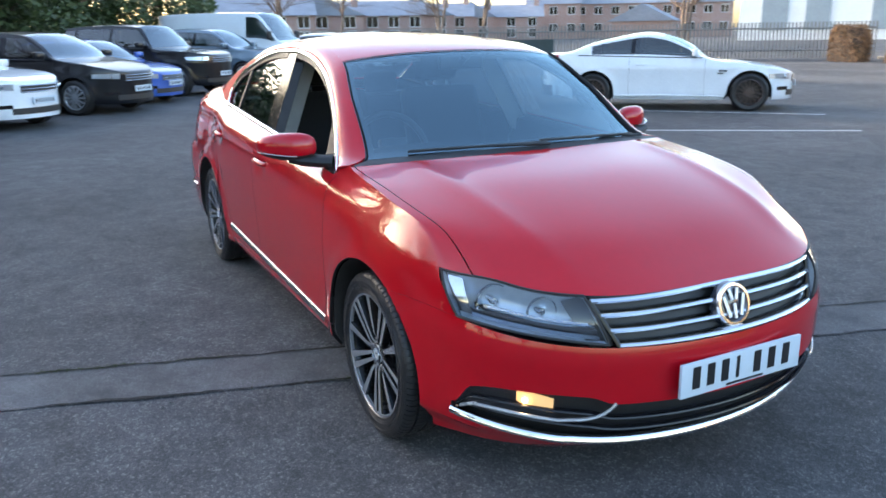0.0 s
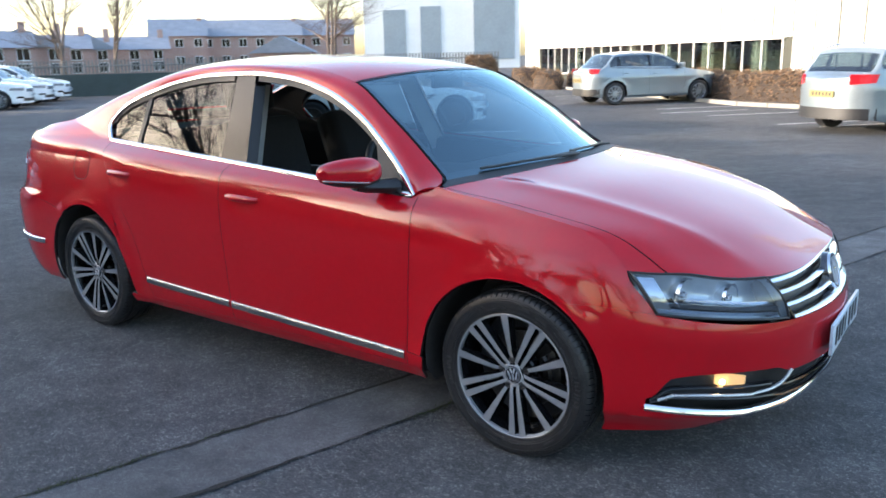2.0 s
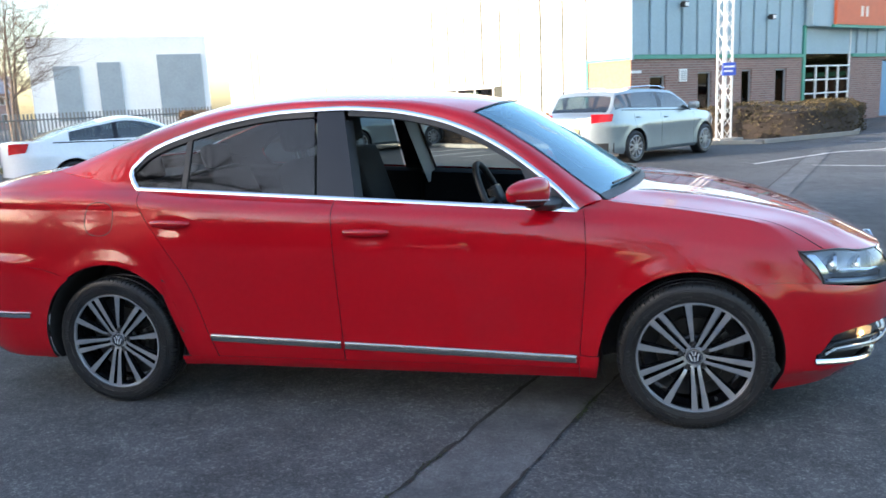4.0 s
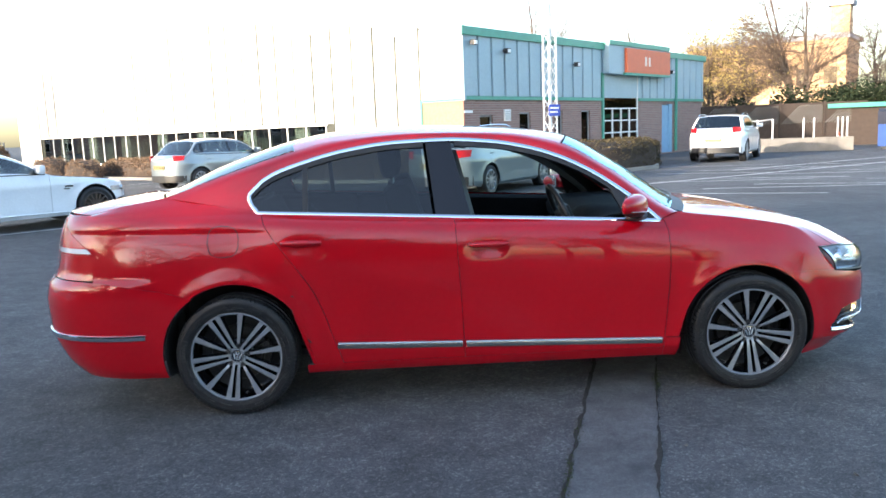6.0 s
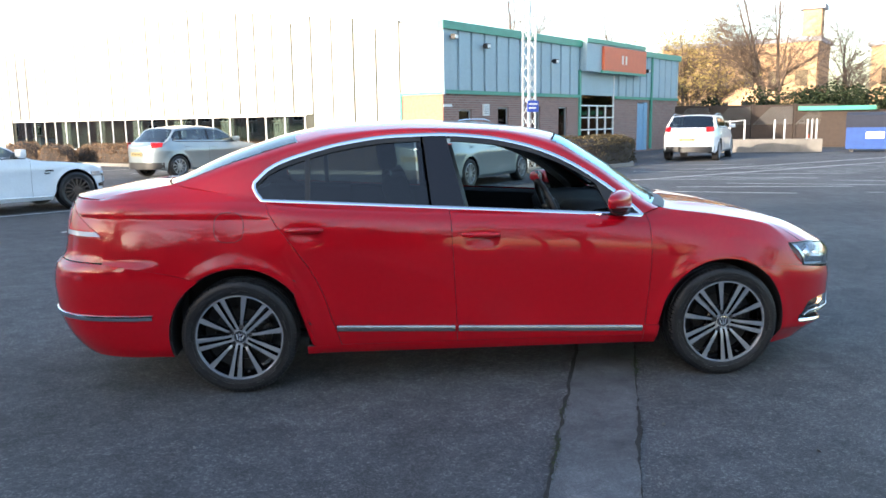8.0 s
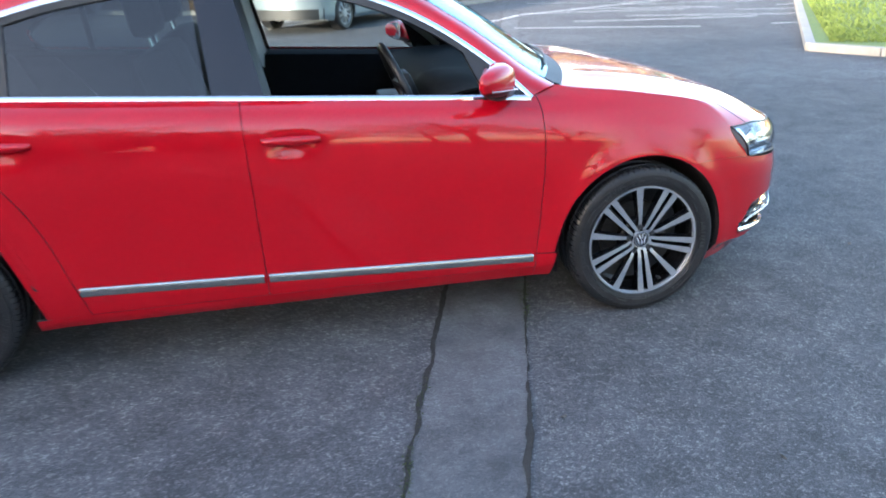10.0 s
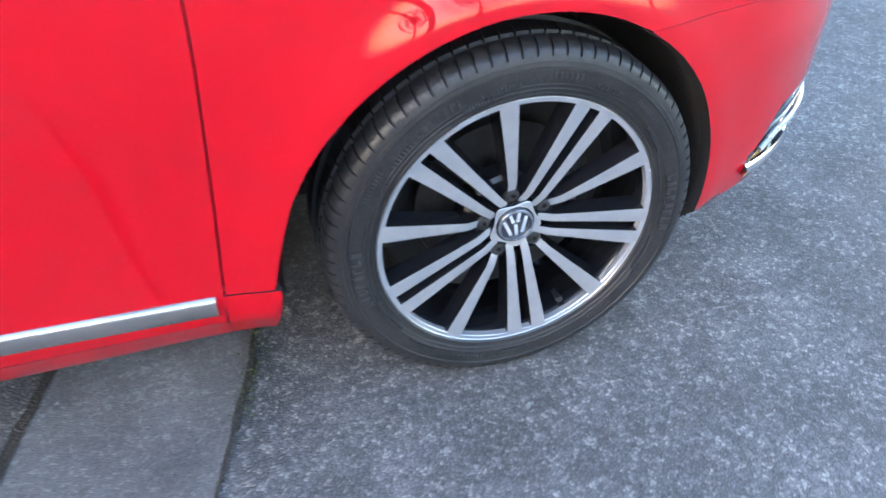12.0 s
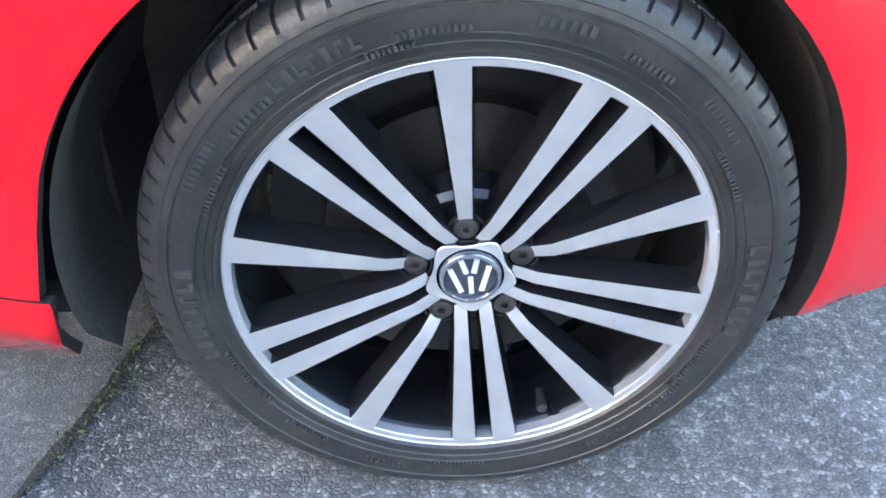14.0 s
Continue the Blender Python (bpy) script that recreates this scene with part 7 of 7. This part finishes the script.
def bare_tree(at, height, seed, label, spread=0.55, stems=1, leaf=None, leaves=0, thick=0.022, levels=5):
    r = random.Random(seed)
    root = empty("tree", label, "tree", at=Matrix.Translation(at))
    trunk, limbs, tips = [], [], []

    def grow(p, d, length, rad, level):
        n = 3 if level else 4
        for i in range(n):
            q = p + d * (length / n)
            r1 = rad * (1 - 0.22 * (i + 1) / n * (1.3 if level else 1))
            (trunk if level == 0 else limbs).append((p, q, rad, r1))
            if level < levels and (i > 0 or level > 0):
                for _ in range(2 if level < 3 else r.choice((1, 2))):
                    side = Vector((r.uniform(-1, 1), r.uniform(-1, 1), r.uniform(-0.25, 0.5))).normalized()
                    nd = (d * r.uniform(0.3, 0.75) + side * spread * 1.5).normalized()
                    nd.z += 0.06
                    grow(q, nd.normalized(), length * r.uniform(0.46, 0.66), r1 * r.uniform(0.42, 0.6), level + 1)
            d = (d + Vector((r.uniform(-1, 1), r.uniform(-1, 1), r.uniform(-0.3, 0.6))) * 0.13).normalized()
            p, rad = q, r1
        tips.append(p)
        if level < levels:
            grow(p, d, length * 0.62, rad * 0.8, level + 1)
    for s in range(stems):
        lean = Vector((r.uniform(-0.16, 0.16), r.uniform(-0.16, 0.16), 1)).normalized() if stems > 1 else Vector((0.02, 0.01, 1)).normalized()
        grow(Vector((0.18 * s, 0.1 * s * (-1) ** s, 0)), lean, height * 0.46, height * thick / (1 + 0.3 * (stems - 1)), 0)
    tubes_mesh("trunk", trunk, M_BARK, root, 8)
    tubes_mesh("branchwork", limbs, M_TWIG, root, 4)
    if leaf:
        r2 = [(tips[r.randrange(len(tips))] + Vector((r.gauss(0, 0.3), r.gauss(0, 0.3), r.gauss(0, 0.25))), r.uniform(0.6, 1.3)) for _ in range(leaves)]
        clumps("leaf_cover", r2, 0.16, leaf, root)
    return root


def leafy_tree(at, height, width, seed, label, leaf, count=9000, size=0.24):
    r = random.Random(seed)
    root = empty("tree", label, "tree", at=Matrix.Translation(at))
    segs, p = [], Vector((0, 0, 0))
    for i in range(5):
        q = p + Vector((r.uniform(-0.12, 0.12), r.uniform(-0.12, 0.12), height * 0.18))
        segs.append((p, q, height * 0.035 * (1 - 0.17 * i), height * 0.035 * (1 - 0.17 * (i + 1))))
        p = q
    blobs = []
    for i in range(16):
        h = r.uniform(0.16, 0.94)
        w = width * (0.5 if h < 0.75 else 0.34)
        a, o = r.uniform(0, 6.3), r.uniform(0.1, 1) * w
        c = Vector((math.cos(a) * o, math.sin(a) * o, h * height))
        blobs.append((c, r.uniform(0.55, 1.0) * width * 0.30))
        segs.append((Vector((0, 0, h * height * 0.7)), c, height * 0.012, height * 0.004))
    tubes_mesh("trunk", segs, M_BARK, root, 7)
    pts = []
    for _ in range(count):
        c, s = blobs[r.randrange(len(blobs))]
        d = Vector((r.gauss(0, 1), r.gauss(0, 1), r.gauss(0, 1))).normalized() * s * (r.random() ** 0.4)
        pts.append((c + Vector((d.x, d.y, d.z * 1.1)), r.uniform(0.6, 1.4)))
    clumps("crown", pts, size, leaf, root)
    return root


def hedge(pts, width, height, leaf, label, count, seed, size=0.075, ends=(0.04, 0.60, 0.86, 1.0)):
    """A clipped hedge along a line: twiggy core with leaves all over."""
    r = random.Random(seed)
    root = empty("hedge", label, "hedge")
    line = resample([(x, y, 0) for x, y in pts], max(4, int(sum((Vector(a) - Vector(b)).length for a, b in zip(pts, pts[1:])) / 0.35)))
    rows = []
    for i, p in enumerate(line):
        d = (line[min(i + 1, len(line) - 1)] - line[max(i - 1, 0)]).normalized()
        s = Vector((-d.y, d.x, 0))
        end = ends[min(i, len(line) - 1 - i, len(ends) - 1)]
        row = []
        for k in range(11):
            a = math.pi * k / 10
            c, q = math.cos(a), math.sin(a)
            jag = 1 + 0.14 * noise.noise((p.x * 0.9 + k, p.y * 0.9, seed)) + 0.06 * noise.noise((p.x * 4 + k, p.y * 4, seed))
            row.append(p + s * (width / 2 * abs(c) ** 0.45 * (1 if c > 0 else -1) * jag * end) + Vector((0, 0, height * q ** 0.5 * jag * (end ** 0.6))))
        rows.append(row)
    core = grid([[tuple(line[i] + (v - line[i]) * 0.93) for v in row] for i, row in enumerate(rows)], False)
    bmesh.ops.recalc_face_normals(core, faces=core.faces[:])
    part("hedge_core", core, M_HEDGECORE, root, "dark twiggy inside")
    out = []
    for _ in range(count):
        i, k = r.randrange(len(rows) - 1), r.randrange(10)
        a, b, t, w = rows[i][k], rows[i + 1][k + 1], r.random(), r.random()
        v = rows[i][k].lerp(rows[i][k + 1], t).lerp(rows[i + 1][k].lerp(rows[i + 1][k + 1], t), w)
        out.append((line[i] + (v - line[i]) * r.uniform(0.9, 1.05), r.uniform(0.5, 1.4)))
    clumps("foliage", out, size, leaf, root, 0.3)
    return root


# hedges in front of the hall
hedge([(-13.4, 28.9), (-8.6, 24.6)], 1.1, 0.78, M_HEDGEBROWN, "low rounded russet hedge by the hall", 7000, 1)
hedge([(-8.0, 24.1), (-2.5, 19.2)], 1.2, 0.85, M_HEDGEBROWN, "clipped russet hedge behind the hatchback", 7000, 2)
hedge([(-3.6, 20.1), (-0.4, 18.5), (0.6, 18.2)], 1.3, 0.88, M_HEDGEBROWN, "clipped russet hedge between two cars", 6000, 3)
hedge([(2.3, 18.3), (5.0, 18.5), (6.5, 20.2), (7.5, 23.0)], 2.0, 0.92, M_HEDGEOLIVE, "wide olive hedge by the mast", 11000, 4)
hedge([(-19.0, 29.4), (-16.9, 27.8)], 1.8, 1.6, M_HEDGEBROWN, "tall russet bush at the fence end", 6000, 5, 0.10, (0.04, 0.40, 0.68, 0.86, 1.0))
for k, (x, y) in enumerate(((-15.3, 28.2), (-13.4, 26.8))):
    hedge([(x - 0.85, y + 0.7), (x + 0.85, y - 0.7)], 1.3, (0.95, 0.85)[k], M_HEDGEBROWN, "small rounded russet bush", 2000, 8 + k)

# trees behind the row of cars, ivy-grown and dense
for k in range(7):
    p = Vector((-17.2, -6.6, 0)) + V * (2.3 * k + 0.4 * (-1) ** k) - U * (0.8 * (k % 3))
    if k < 3:
        src = leafy_tree(p, 4.4 + 0.4 * k, 4.2, 40 + k, "ivy-covered tree standing behind the parked cars", M_IVY, 8000, 0.22)
        keep = (keep + [src]) if k else [src]
    else:
        copy_thing(keep[k % 3], Matrix.Translation(p) @ Matrix.Rotation(k * 1.3, 4, "Z"))
# taller belt to the sunward side, added out of view to shade the cars
tall = leafy_tree((-19.5, -10.5, 0), 4.4, 7.0, 61, "unseen broad evergreen added to block the low sun", M_EVERGREEN, 16000, 0.40)
tall2 = leafy_tree((-26.0, -8.5, 0), 4.3, 7.0, 62, "unseen broad evergreen added to block the low sun", M_EVERGREEN, 16000, 0.40)
for k, (x, y) in enumerate(((-15.5, -13.5), (-23.0, -14.0), (-31.0, -10.0), (-35.0, -5.0), (-11.5, -17.0), (-19.0, -18.5), (-28.0, -15.5), (-7.0, -21.0), (-14.5, -23.5), (-2.0, -25.0), (-38.5, -12.0), (-9.0, -28.0), (-25.5, -18.5), (-22.0, -17.0), (-27.5, -21.0))):
    copy_thing((tall, tall2)[k % 2], Matrix.Translation((x, y, 0)) @ Matrix.Rotation(k * 0.9, 4, "Z") @ Matrix.Diagonal((1, 1, 1.12 + 0.05 * (k % 4), 1)))
bare_tree((-8.6, -7.6, 0), 10.5, 71, "large bare winter tree beside the car park", 0.62, 1)
bare_tree((-3.5, -13.5, 0), 9.5, 72, "bare winter tree at the car park edge", 0.6, 1)
bare_tree((4.5, -15.5, 0), 9.0, 73, "bare winter tree at the car park edge", 0.6, 1)

side = [bare_tree((-6.5, -19.0, 0), 8.0, 74, "bare winter tree in a row along the car park", 0.7, 2, thick=0.016), bare_tree((1.0, -21.0, 0), 7.4, 75, "bare winter tree in a row along the car park", 0.75, 2, thick=0.016)]
for k, (x, y) in enumerate(((-13.5, -6.6), (-16.5, -9.0), (-11.5, -10.5), (-14.5, -13.0), (8.5, -19.0), (12.5, -15.5), (-10.0, -17.0), (5.0, -23.0), (16.0, -11.0), (-1.5, -17.5))):
    copy_thing(side[k % 2], Matrix.Translation((x, y, 0)) @ Matrix.Rotation(1.1 * k + 0.4, 4, "Z") @ Matrix.Diagonal((1, 1, 0.9 + 0.07 * (k % 4), 1)))

# bare trees and poles towards the houses
bare_tree((-29.5, 30.5, 0), 10.5, 21, "bare many-stemmed tree behind the fence", 0.8, 3, thick=0.014)
bare_tree((-63, 33, 0), 12, 23, "bare winter tree near the houses", 0.75, 1, thick=0.012)
bare_tree((-60, 22, 0), 11, 24, "bare winter tree near the houses", 0.75, 1, thick=0.012)
bare_tree((-45, 12, 0), 11, 25, "bare winter tree behind the van", 0.5, 3, thick=0.013)
bare_tree((-38, 4, 0), 10, 26, "bare winter tree behind the van", 0.5, 2, thick=0.013)
# trees beyond the entrance
bare_tree((22.3, 41.0, 0), 11.0, 31, "tall bare tree with spreading limbs", 0.85, 3, thick=0.026)
bare_tree((17.9, 42.0, 0), 7.5, 32, "tree with yellow spring leaf in low sun", 0.75, 2, M_CATKIN, 3800)
bare_tree((19.8, 43.0, 0), 8.0, 33, "tree with yellow spring leaf in low sun", 0.75, 2, M_CATKIN, 3000)
bare_tree((14.2, 46.0, 0), 9.0, 34, "bare tree behind the hall", 0.75, 1)
bare_tree((8.0, 52.0, 0), 12.0, 35, "bare tree behind the hall", 0.75, 1)
bare_tree((28.5, 43.0, 0), 8.5, 36, "small bare tree by the road", 0.8, 2, thick=0.024)
for az, seed in ((148.4, 27), (151.2, 28)):
    bare_tree((3.0 + 62 * math.cos(radians(az)), -2.9 + 62 * math.sin(radians(az)), 0), 12.5, seed, "slender upright bare tree near the houses", 0.2, 2, thick=0.011)
for k, (x, y, h, w) in enumerate(((22.5, 36.0, 3.2, 4.5), (26.0, 34.5, 3.5, 5.0), (29.5, 33.0, 3.2, 5.0), (18.0, 38.5, 2.8, 4.0), (33.5, 30.5, 3.4, 5.5), (24.3, 35.4, 3.4, 4.6), (28.0, 34.0, 3.6, 4.8), (31.5, 31.8, 3.5, 5.0), (20.4, 37.4, 3.0, 4.2))):
    leafy_tree((x, y, 0), h * 0.76, w * 0.85, 80 + k, "dark evergreen bush behind the yard", M_EVERGREEN, 7000, 0.18)

# ---- palisade fence ----
M_PALE_FENCE = mat("weathered_fence_steel", (0.20, 0.20, 0.19), 0.6, 0.3, 0.2, 4)
fence = empty("palisade_fence", "grey steel palisade fence along the car park", "fence", kind="structure")
a0 = Vector((-18.6, 31.2, 0))
bm = bmesh.new()
turn = Matrix.Rotation(radians(LOT), 4, "Z")
for i in range(200):
    p = a0 - U * (0.155 * i)
    m = Matrix.Translation(p) @ turn
    box(bm, (-0.035, -0.012, 0.05), (0.035, 0.012, 1.62), m)
tagged(part("pales", bm, M_PALE_FENCE, fence, smooth=False), kind="stuff")
for z in (0.4, 1.35):
    e = a0 - U * 31
    part("rail", tube([a0 + Vector((0.02, -0.02, z)), e + Vector((0.02, -0.02, z))], 0.03, 4), M_PALE_FENCE, fence)
M_SCREEN = mat("dark_green_screen", (0.035, 0.055, 0.055), 0.8, 0, 0.2, 2)
low = empty("low_screen", "low dark green screen along the fence foot", "screen", kind="structure")
e = a0 - U * 31
part("screen_sheet", grid([[tuple(p + Vector((0.12, -0.10, z))) for z in (0.02, 1.0)] for p in (a0 - U * 14, e)]), M_SCREEN, low, thick=0.03, smooth=False)

# ---- houses far off ----
# brick and tile are paled to hold distance haze in their colours
M_HOUSEBRICK = brickwork("red_house_brick", (0.40, 0.23, 0.19), (0.42, 0.37, 0.34))
M_SLATE = mat("grey_roof_tile", (0.24, 0.26, 0.30), 0.8, 0, 0.2, 1)
M_FRAME = mat("white_window_frame", (0.75, 0.75, 0.73), 0.5, 0, 0.05, 4)


def house(at, heading, length, label, gable=False, h=5.2):
    root = empty("house", label, "house", at=Matrix.Translation((*at, 0)) @ Matrix.Rotation(radians(heading), 4, "Z"))
    part("wall", boxes(((-length / 2, 0, 0), (length / 2, 8, h))), M_HOUSEBRICK, root, "red brick wall", smooth=False)
    bm = bmesh.new()
    if gable:
        prof = [(-length / 2 - 0.3, h - 0.1), (0, h + (2.9 if h > 4 else 2.0)), (length / 2 + 0.3, h - 0.1)]
        f = [bm.verts.new((x, -0.3, z)) for x, z in prof]
        b = [bm.verts.new((x, 8.3, z)) for x, z in prof]
    else:
        prof = [(-0.4, h - 0.1), (4, h + (2.5 if h > 4 else 1.7)), (8.4, h - 0.1)]
        f = [bm.verts.new((-length / 2 - 0.2, y, z)) for y, z in prof]
        b = [bm.verts.new((length / 2 + 0.2, y, z)) for y, z in prof]
    for i in range(3):
        bm.faces.new((f[i], f[(i + 1) % 3], b[(i + 1) % 3], b[i]))
    bm.faces.new(f), bm.faces.new(b[::-1])
    bmesh.ops.recalc_face_normals(bm, faces=bm.faces[:])
    roof = part("roof", bm, M_SLATE, root, "grey tiled roof", smooth=False)
    part("chimney", boxes(((length / 2 - 1.2, 3.5, h + 0.9), (length / 2 - 0.5, 4.4, h + 2.6))), M_HOUSEBRICK, roof, smooth=False)
    n = max(2, int(length / 2.4))
    for z in (1.0, 3.5) if h > 4 else (0.4, 1.9):
        for i in range(n):
            x = -length / 2 + length * (i + 0.5) / n
            w = part("window", boxes(((x - 0.62, -0.06, z), (x + 0.62, 0.02, z + 1.25))), M_FRAME, root, "white framed window", smooth=False)
            for s in (-0.3, 0.3):
                part("pane", boxes(((x + s - 0.26, -0.075, z + 0.08), (x + s + 0.26, -0.055, z + 1.17))), M_BLACKGLOSS, w, smooth=False)


def far(az, d):
    return (3.0 + d * math.cos(radians(az)), -2.9 + d * math.sin(radians(az)))


for az, d, ln, g in ((153.5, 96, 9, True), (151.4, 105, 7, False), (149.7, 112, 6.5, True), (146.9, 116, 9, False), (144.0, 124, 8, False), (139.8, 128, 18, False), (134.8, 130, 12, False), (156.5, 92, 12, False), (160.0, 88, 9, True), (164.5, 84, 12, False)):
    house(far(az, d), az - 90, ln, "red brick gabled house with white windows" if g else "red brick terrace with grey roof and white windows", g, 3.3 if az > 145 else 5.2)
# small brick shed by the fence
shed = empty("shed", "small brown brick shed with a pitched roof", "shed", at=Matrix.Translation((*far(137.4, 62), 0)) @ Matrix.Rotation(radians(40), 4, "Z"))
part("wall", boxes(((-2.2, 0, 0), (2.2, 4, 2.0))), M_HOUSEBRICK, shed, smooth=False)
bm = bmesh.new()
f, b = ([bm.verts.new((x, y, z)) for x, z in ((-2.5, 1.95), (0, 3.2), (2.5, 1.95))] for y in (-0.2, 4.2))
for i in range(3):
    bm.faces.new((f[i], f[(i + 1) % 3], b[(i + 1) % 3], b[i]))
bm.faces.new(f), bm.faces.new(b[::-1])
bmesh.ops.recalc_face_normals(bm, faces=bm.faces[:])
part("roof", bm, M_SLATE, shed, smooth=False)

# ---- tall pale works building beyond the fence ----
M_WORKS = mat("pale_works_cladding", (0.82, 0.82, 0.80), 0.5, 0, 0.06, 0.5)
M_WORKSGREY = mat("grey_works_panel", (0.30, 0.35, 0.38), 0.6, 0, 0.1, 0.5)
c0 = Vector((*far(131.5, 92), 0))
wk = empty("works_building", "tall pale works building with grey panels", "building", at=Matrix.Translation(c0) @ Matrix.Rotation(radians(35.5), 4, "Z"))
part("wall", boxes(((0, 0, 0), (17.6, 14, 9.5))), M_WORKS, wk, smooth=False)
for x0, x1, z1 in ((2.2, 4.7, 6.6), (6.4, 8.7, 6.9), (12.4, 17.0, 7.6)):
    part("panel", boxes(((x0, -0.15, 1.0), (x1, 0.0, z1))), M_WORKSGREY, wk, "tall grey panel", smooth=False)

# ---- yard beyond the entrance ----
# timber and block wall colours are darkened to hold the yard's shade
M_TIMBER = mat("brown_fence_timber", (0.042, 0.029, 0.022), 0.85, 0, 0.25, 6)
M_CONE = mat("orange_cone_plastic", (0.72, 0.11, 0.03), 0.5, 0, 0.08, 10)
M_SKIP = mat("blue_skip_paint", (0.014, 0.052, 0.20), 0.75, 0, 0.2, 4)
M_SKIPLID = mat("dark_skip_lid", (0.012, 0.015, 0.028), 0.8, 0, 0.2, 4)
M_BLOCK = mat("concrete_block_wall", (0.19, 0.175, 0.155), 0.9, 0, 0.2, 3, bump=0.4, bscale=30)
M_SANDSTONE = mat("sunlit_sandstone", (0.46, 0.30, 0.17), 0.85, 0, 0.2, 0.6)
yard = empty("lattice_fence", "dark brown timber lattice fence panels", "fence", at=Matrix.Translation((13.6, 33.4, 0)) @ Matrix.Rotation(radians(-14), 4, "Z"))
for i in range(4):
    part("panel", boxes(((1.95 * i, 0, 0.05), (1.95 * i + 1.88, 0.05, 2.05))), M_TIMBER, yard, smooth=False)
    part("post", boxes(((1.95 * i - 0.05, -0.06, 0), (1.95 * i + 0.04, 0.08, 2.1))), M_TIMBER, yard, smooth=False)
    bm = bmesh.new()
    for k in range(14):
        x = 1.95 * i + 0.13 * k + 0.06
        tube([(x, -0.02, 1.1), (min(x + 0.85, 1.95 * i + 1.86), -0.02, 1.1 + min(0.85, 1.95 * i + 1.86 - x))], 0.014, 4, bm)
    part("lattice", bm, M_PALE_FENCE, yard)
store = empty("bin_store", "dark store with a flat green roof edge", "shed", at=Matrix.Translation((19.6, 32.0, 0)) @ Matrix.Rotation(radians(-22), 4, "Z"))
part("wall", boxes(((0, 0, 0), (5.2, 3, 1.75))), M_TIMBER, store, smooth=False)
part("roof", boxes(((-0.15, -0.25, 1.75), (3.2, 3.1, 1.95))), M_GREEN, store, "flat green roof", smooth=False)
part("post", boxes(((5.1, -0.15, 0), (5.4, 0.15, 1.95))), M_GREYBLUE, store, smooth=False)
wl = empty("low_wall", "low grey concrete block wall with steel posts", "wall", at=Matrix.Translation((13.2, 27.6, 0)) @ Matrix.Rotation(radians(-16), 4, "Z"))
part("blockwork", boxes(((0, 0, 0), (4.5, 0.3, 0.55)), bevel=0.01), M_BLOCK, wl, smooth=False)
for x in (0.3, 0.9, 1.5, 2.7, 3.1, 4.0, 4.18, 4.36):
    part("post", tube([(x, 0.5, 0.0), (x, 0.5, 1.35)], 0.03, 8), M_GALV, wl, "steel post")
part("handrail", tube([(0.3, 0.5, 1.35), (0.9, 0.5, 1.28), (1.5, 0.5, 1.35)], 0.02, 6), M_GALV, wl)


def cone(at, z=0.0):
    root = empty("traffic_cone", "orange traffic cone with a white sleeve", "traffic cone", group="traffic cones", at=Matrix.Translation((*at, z)))
    part("base", boxes(((-0.19, -0.19, 0), (0.19, 0.19, 0.035)), bevel=0.008), M_CONE, root, smooth=False)
    part("body", revolve([(0.14, 0.03), (0.035, 0.72), (0.0, 0.73)], 24, "z"), M_CONE, root)
    part("sleeve", revolve([(0.112, 0.24), (0.062, 0.56)], 24, "z"), M_WHITE, root, "white reflective sleeve")


cone((17.3, 27.1))
cone((14.7, 29.2), 0.02)
sk = empty("skip_bin", "blue steel bin with a dark sloping lid", "bin", at=Matrix.Translation((18.3, 26.0, 0)) @ Matrix.Rotation(radians(-33), 4, "Z"))
part("body", boxes(((0, 0, 0.12), (1.75, 1.1, 1.0)), bevel=0.02), M_SKIP, sk, "blue steel body", smooth=False)
bm = bmesh.new()
f, b = ([bm.verts.new((x, y, z)) for y, z in ((-0.03, 1.0), (0.25, 1.5), (1.12, 1.62), (1.12, 1.0))] for x in (-0.03, 1.78))
bm.faces.new(f), bm.faces.new(b[::-1])
for i in range(4):
    bm.faces.new((f[i], f[(i + 1) % 4], b[(i + 1) % 4], b[i]))
bmesh.ops.recalc_face_normals(bm, faces=bm.faces[:])
part("lid", bm, M_SKIPLID, sk, "dark sloping lid", smooth=False)
part("label_plate", boxes(((0.72, -0.012, 0.55), (1.38, 0.0, 0.82))), M_WHITE, sk, smooth=False)
for x in (0.15, 1.45):
    part("foot", boxes(((x, 0.1, 0.0), (x + 0.15, 1.0, 0.12))), M_BLACK, sk, smooth=False)
# sunlit stone buildings on the rise behind
for k, (x, y, w, h) in enumerate(((37, 78, 16, 9.0), (54, 68, 14, 8.4), (70, 58, 20, 7.6), (43, 74, 1.8, 12.2))):
    bl = empty("stone_building", "sunlit sandstone building beyond the trees", "building", at=Matrix.Translation((x, y, 0)) @ Matrix.Rotation(radians(-38), 4, "Z"))
    deep = 8 if w > 3 else 1.8
    part("wall", boxes(((-w / 2, 0, 0), (w / 2, deep, h))), M_SANDSTONE, bl, smooth=False)
    part("roof", boxes(((-w / 2 - 0.3, -0.3, h), (w / 2 + 0.3, deep + 0.3, h + 0.5))), M_SLATE, bl, smooth=False)
    for i in range(int(w / 2.6)):
        for z in (1.5, 4.6):
            part("window", boxes(((-w / 2 + 1.0 + 2.6 * i, -0.05, z), (-w / 2 + 2.2 + 2.6 * i, 0.02, z + 1.6))), M_BLACKGLOSS, bl, smooth=False)
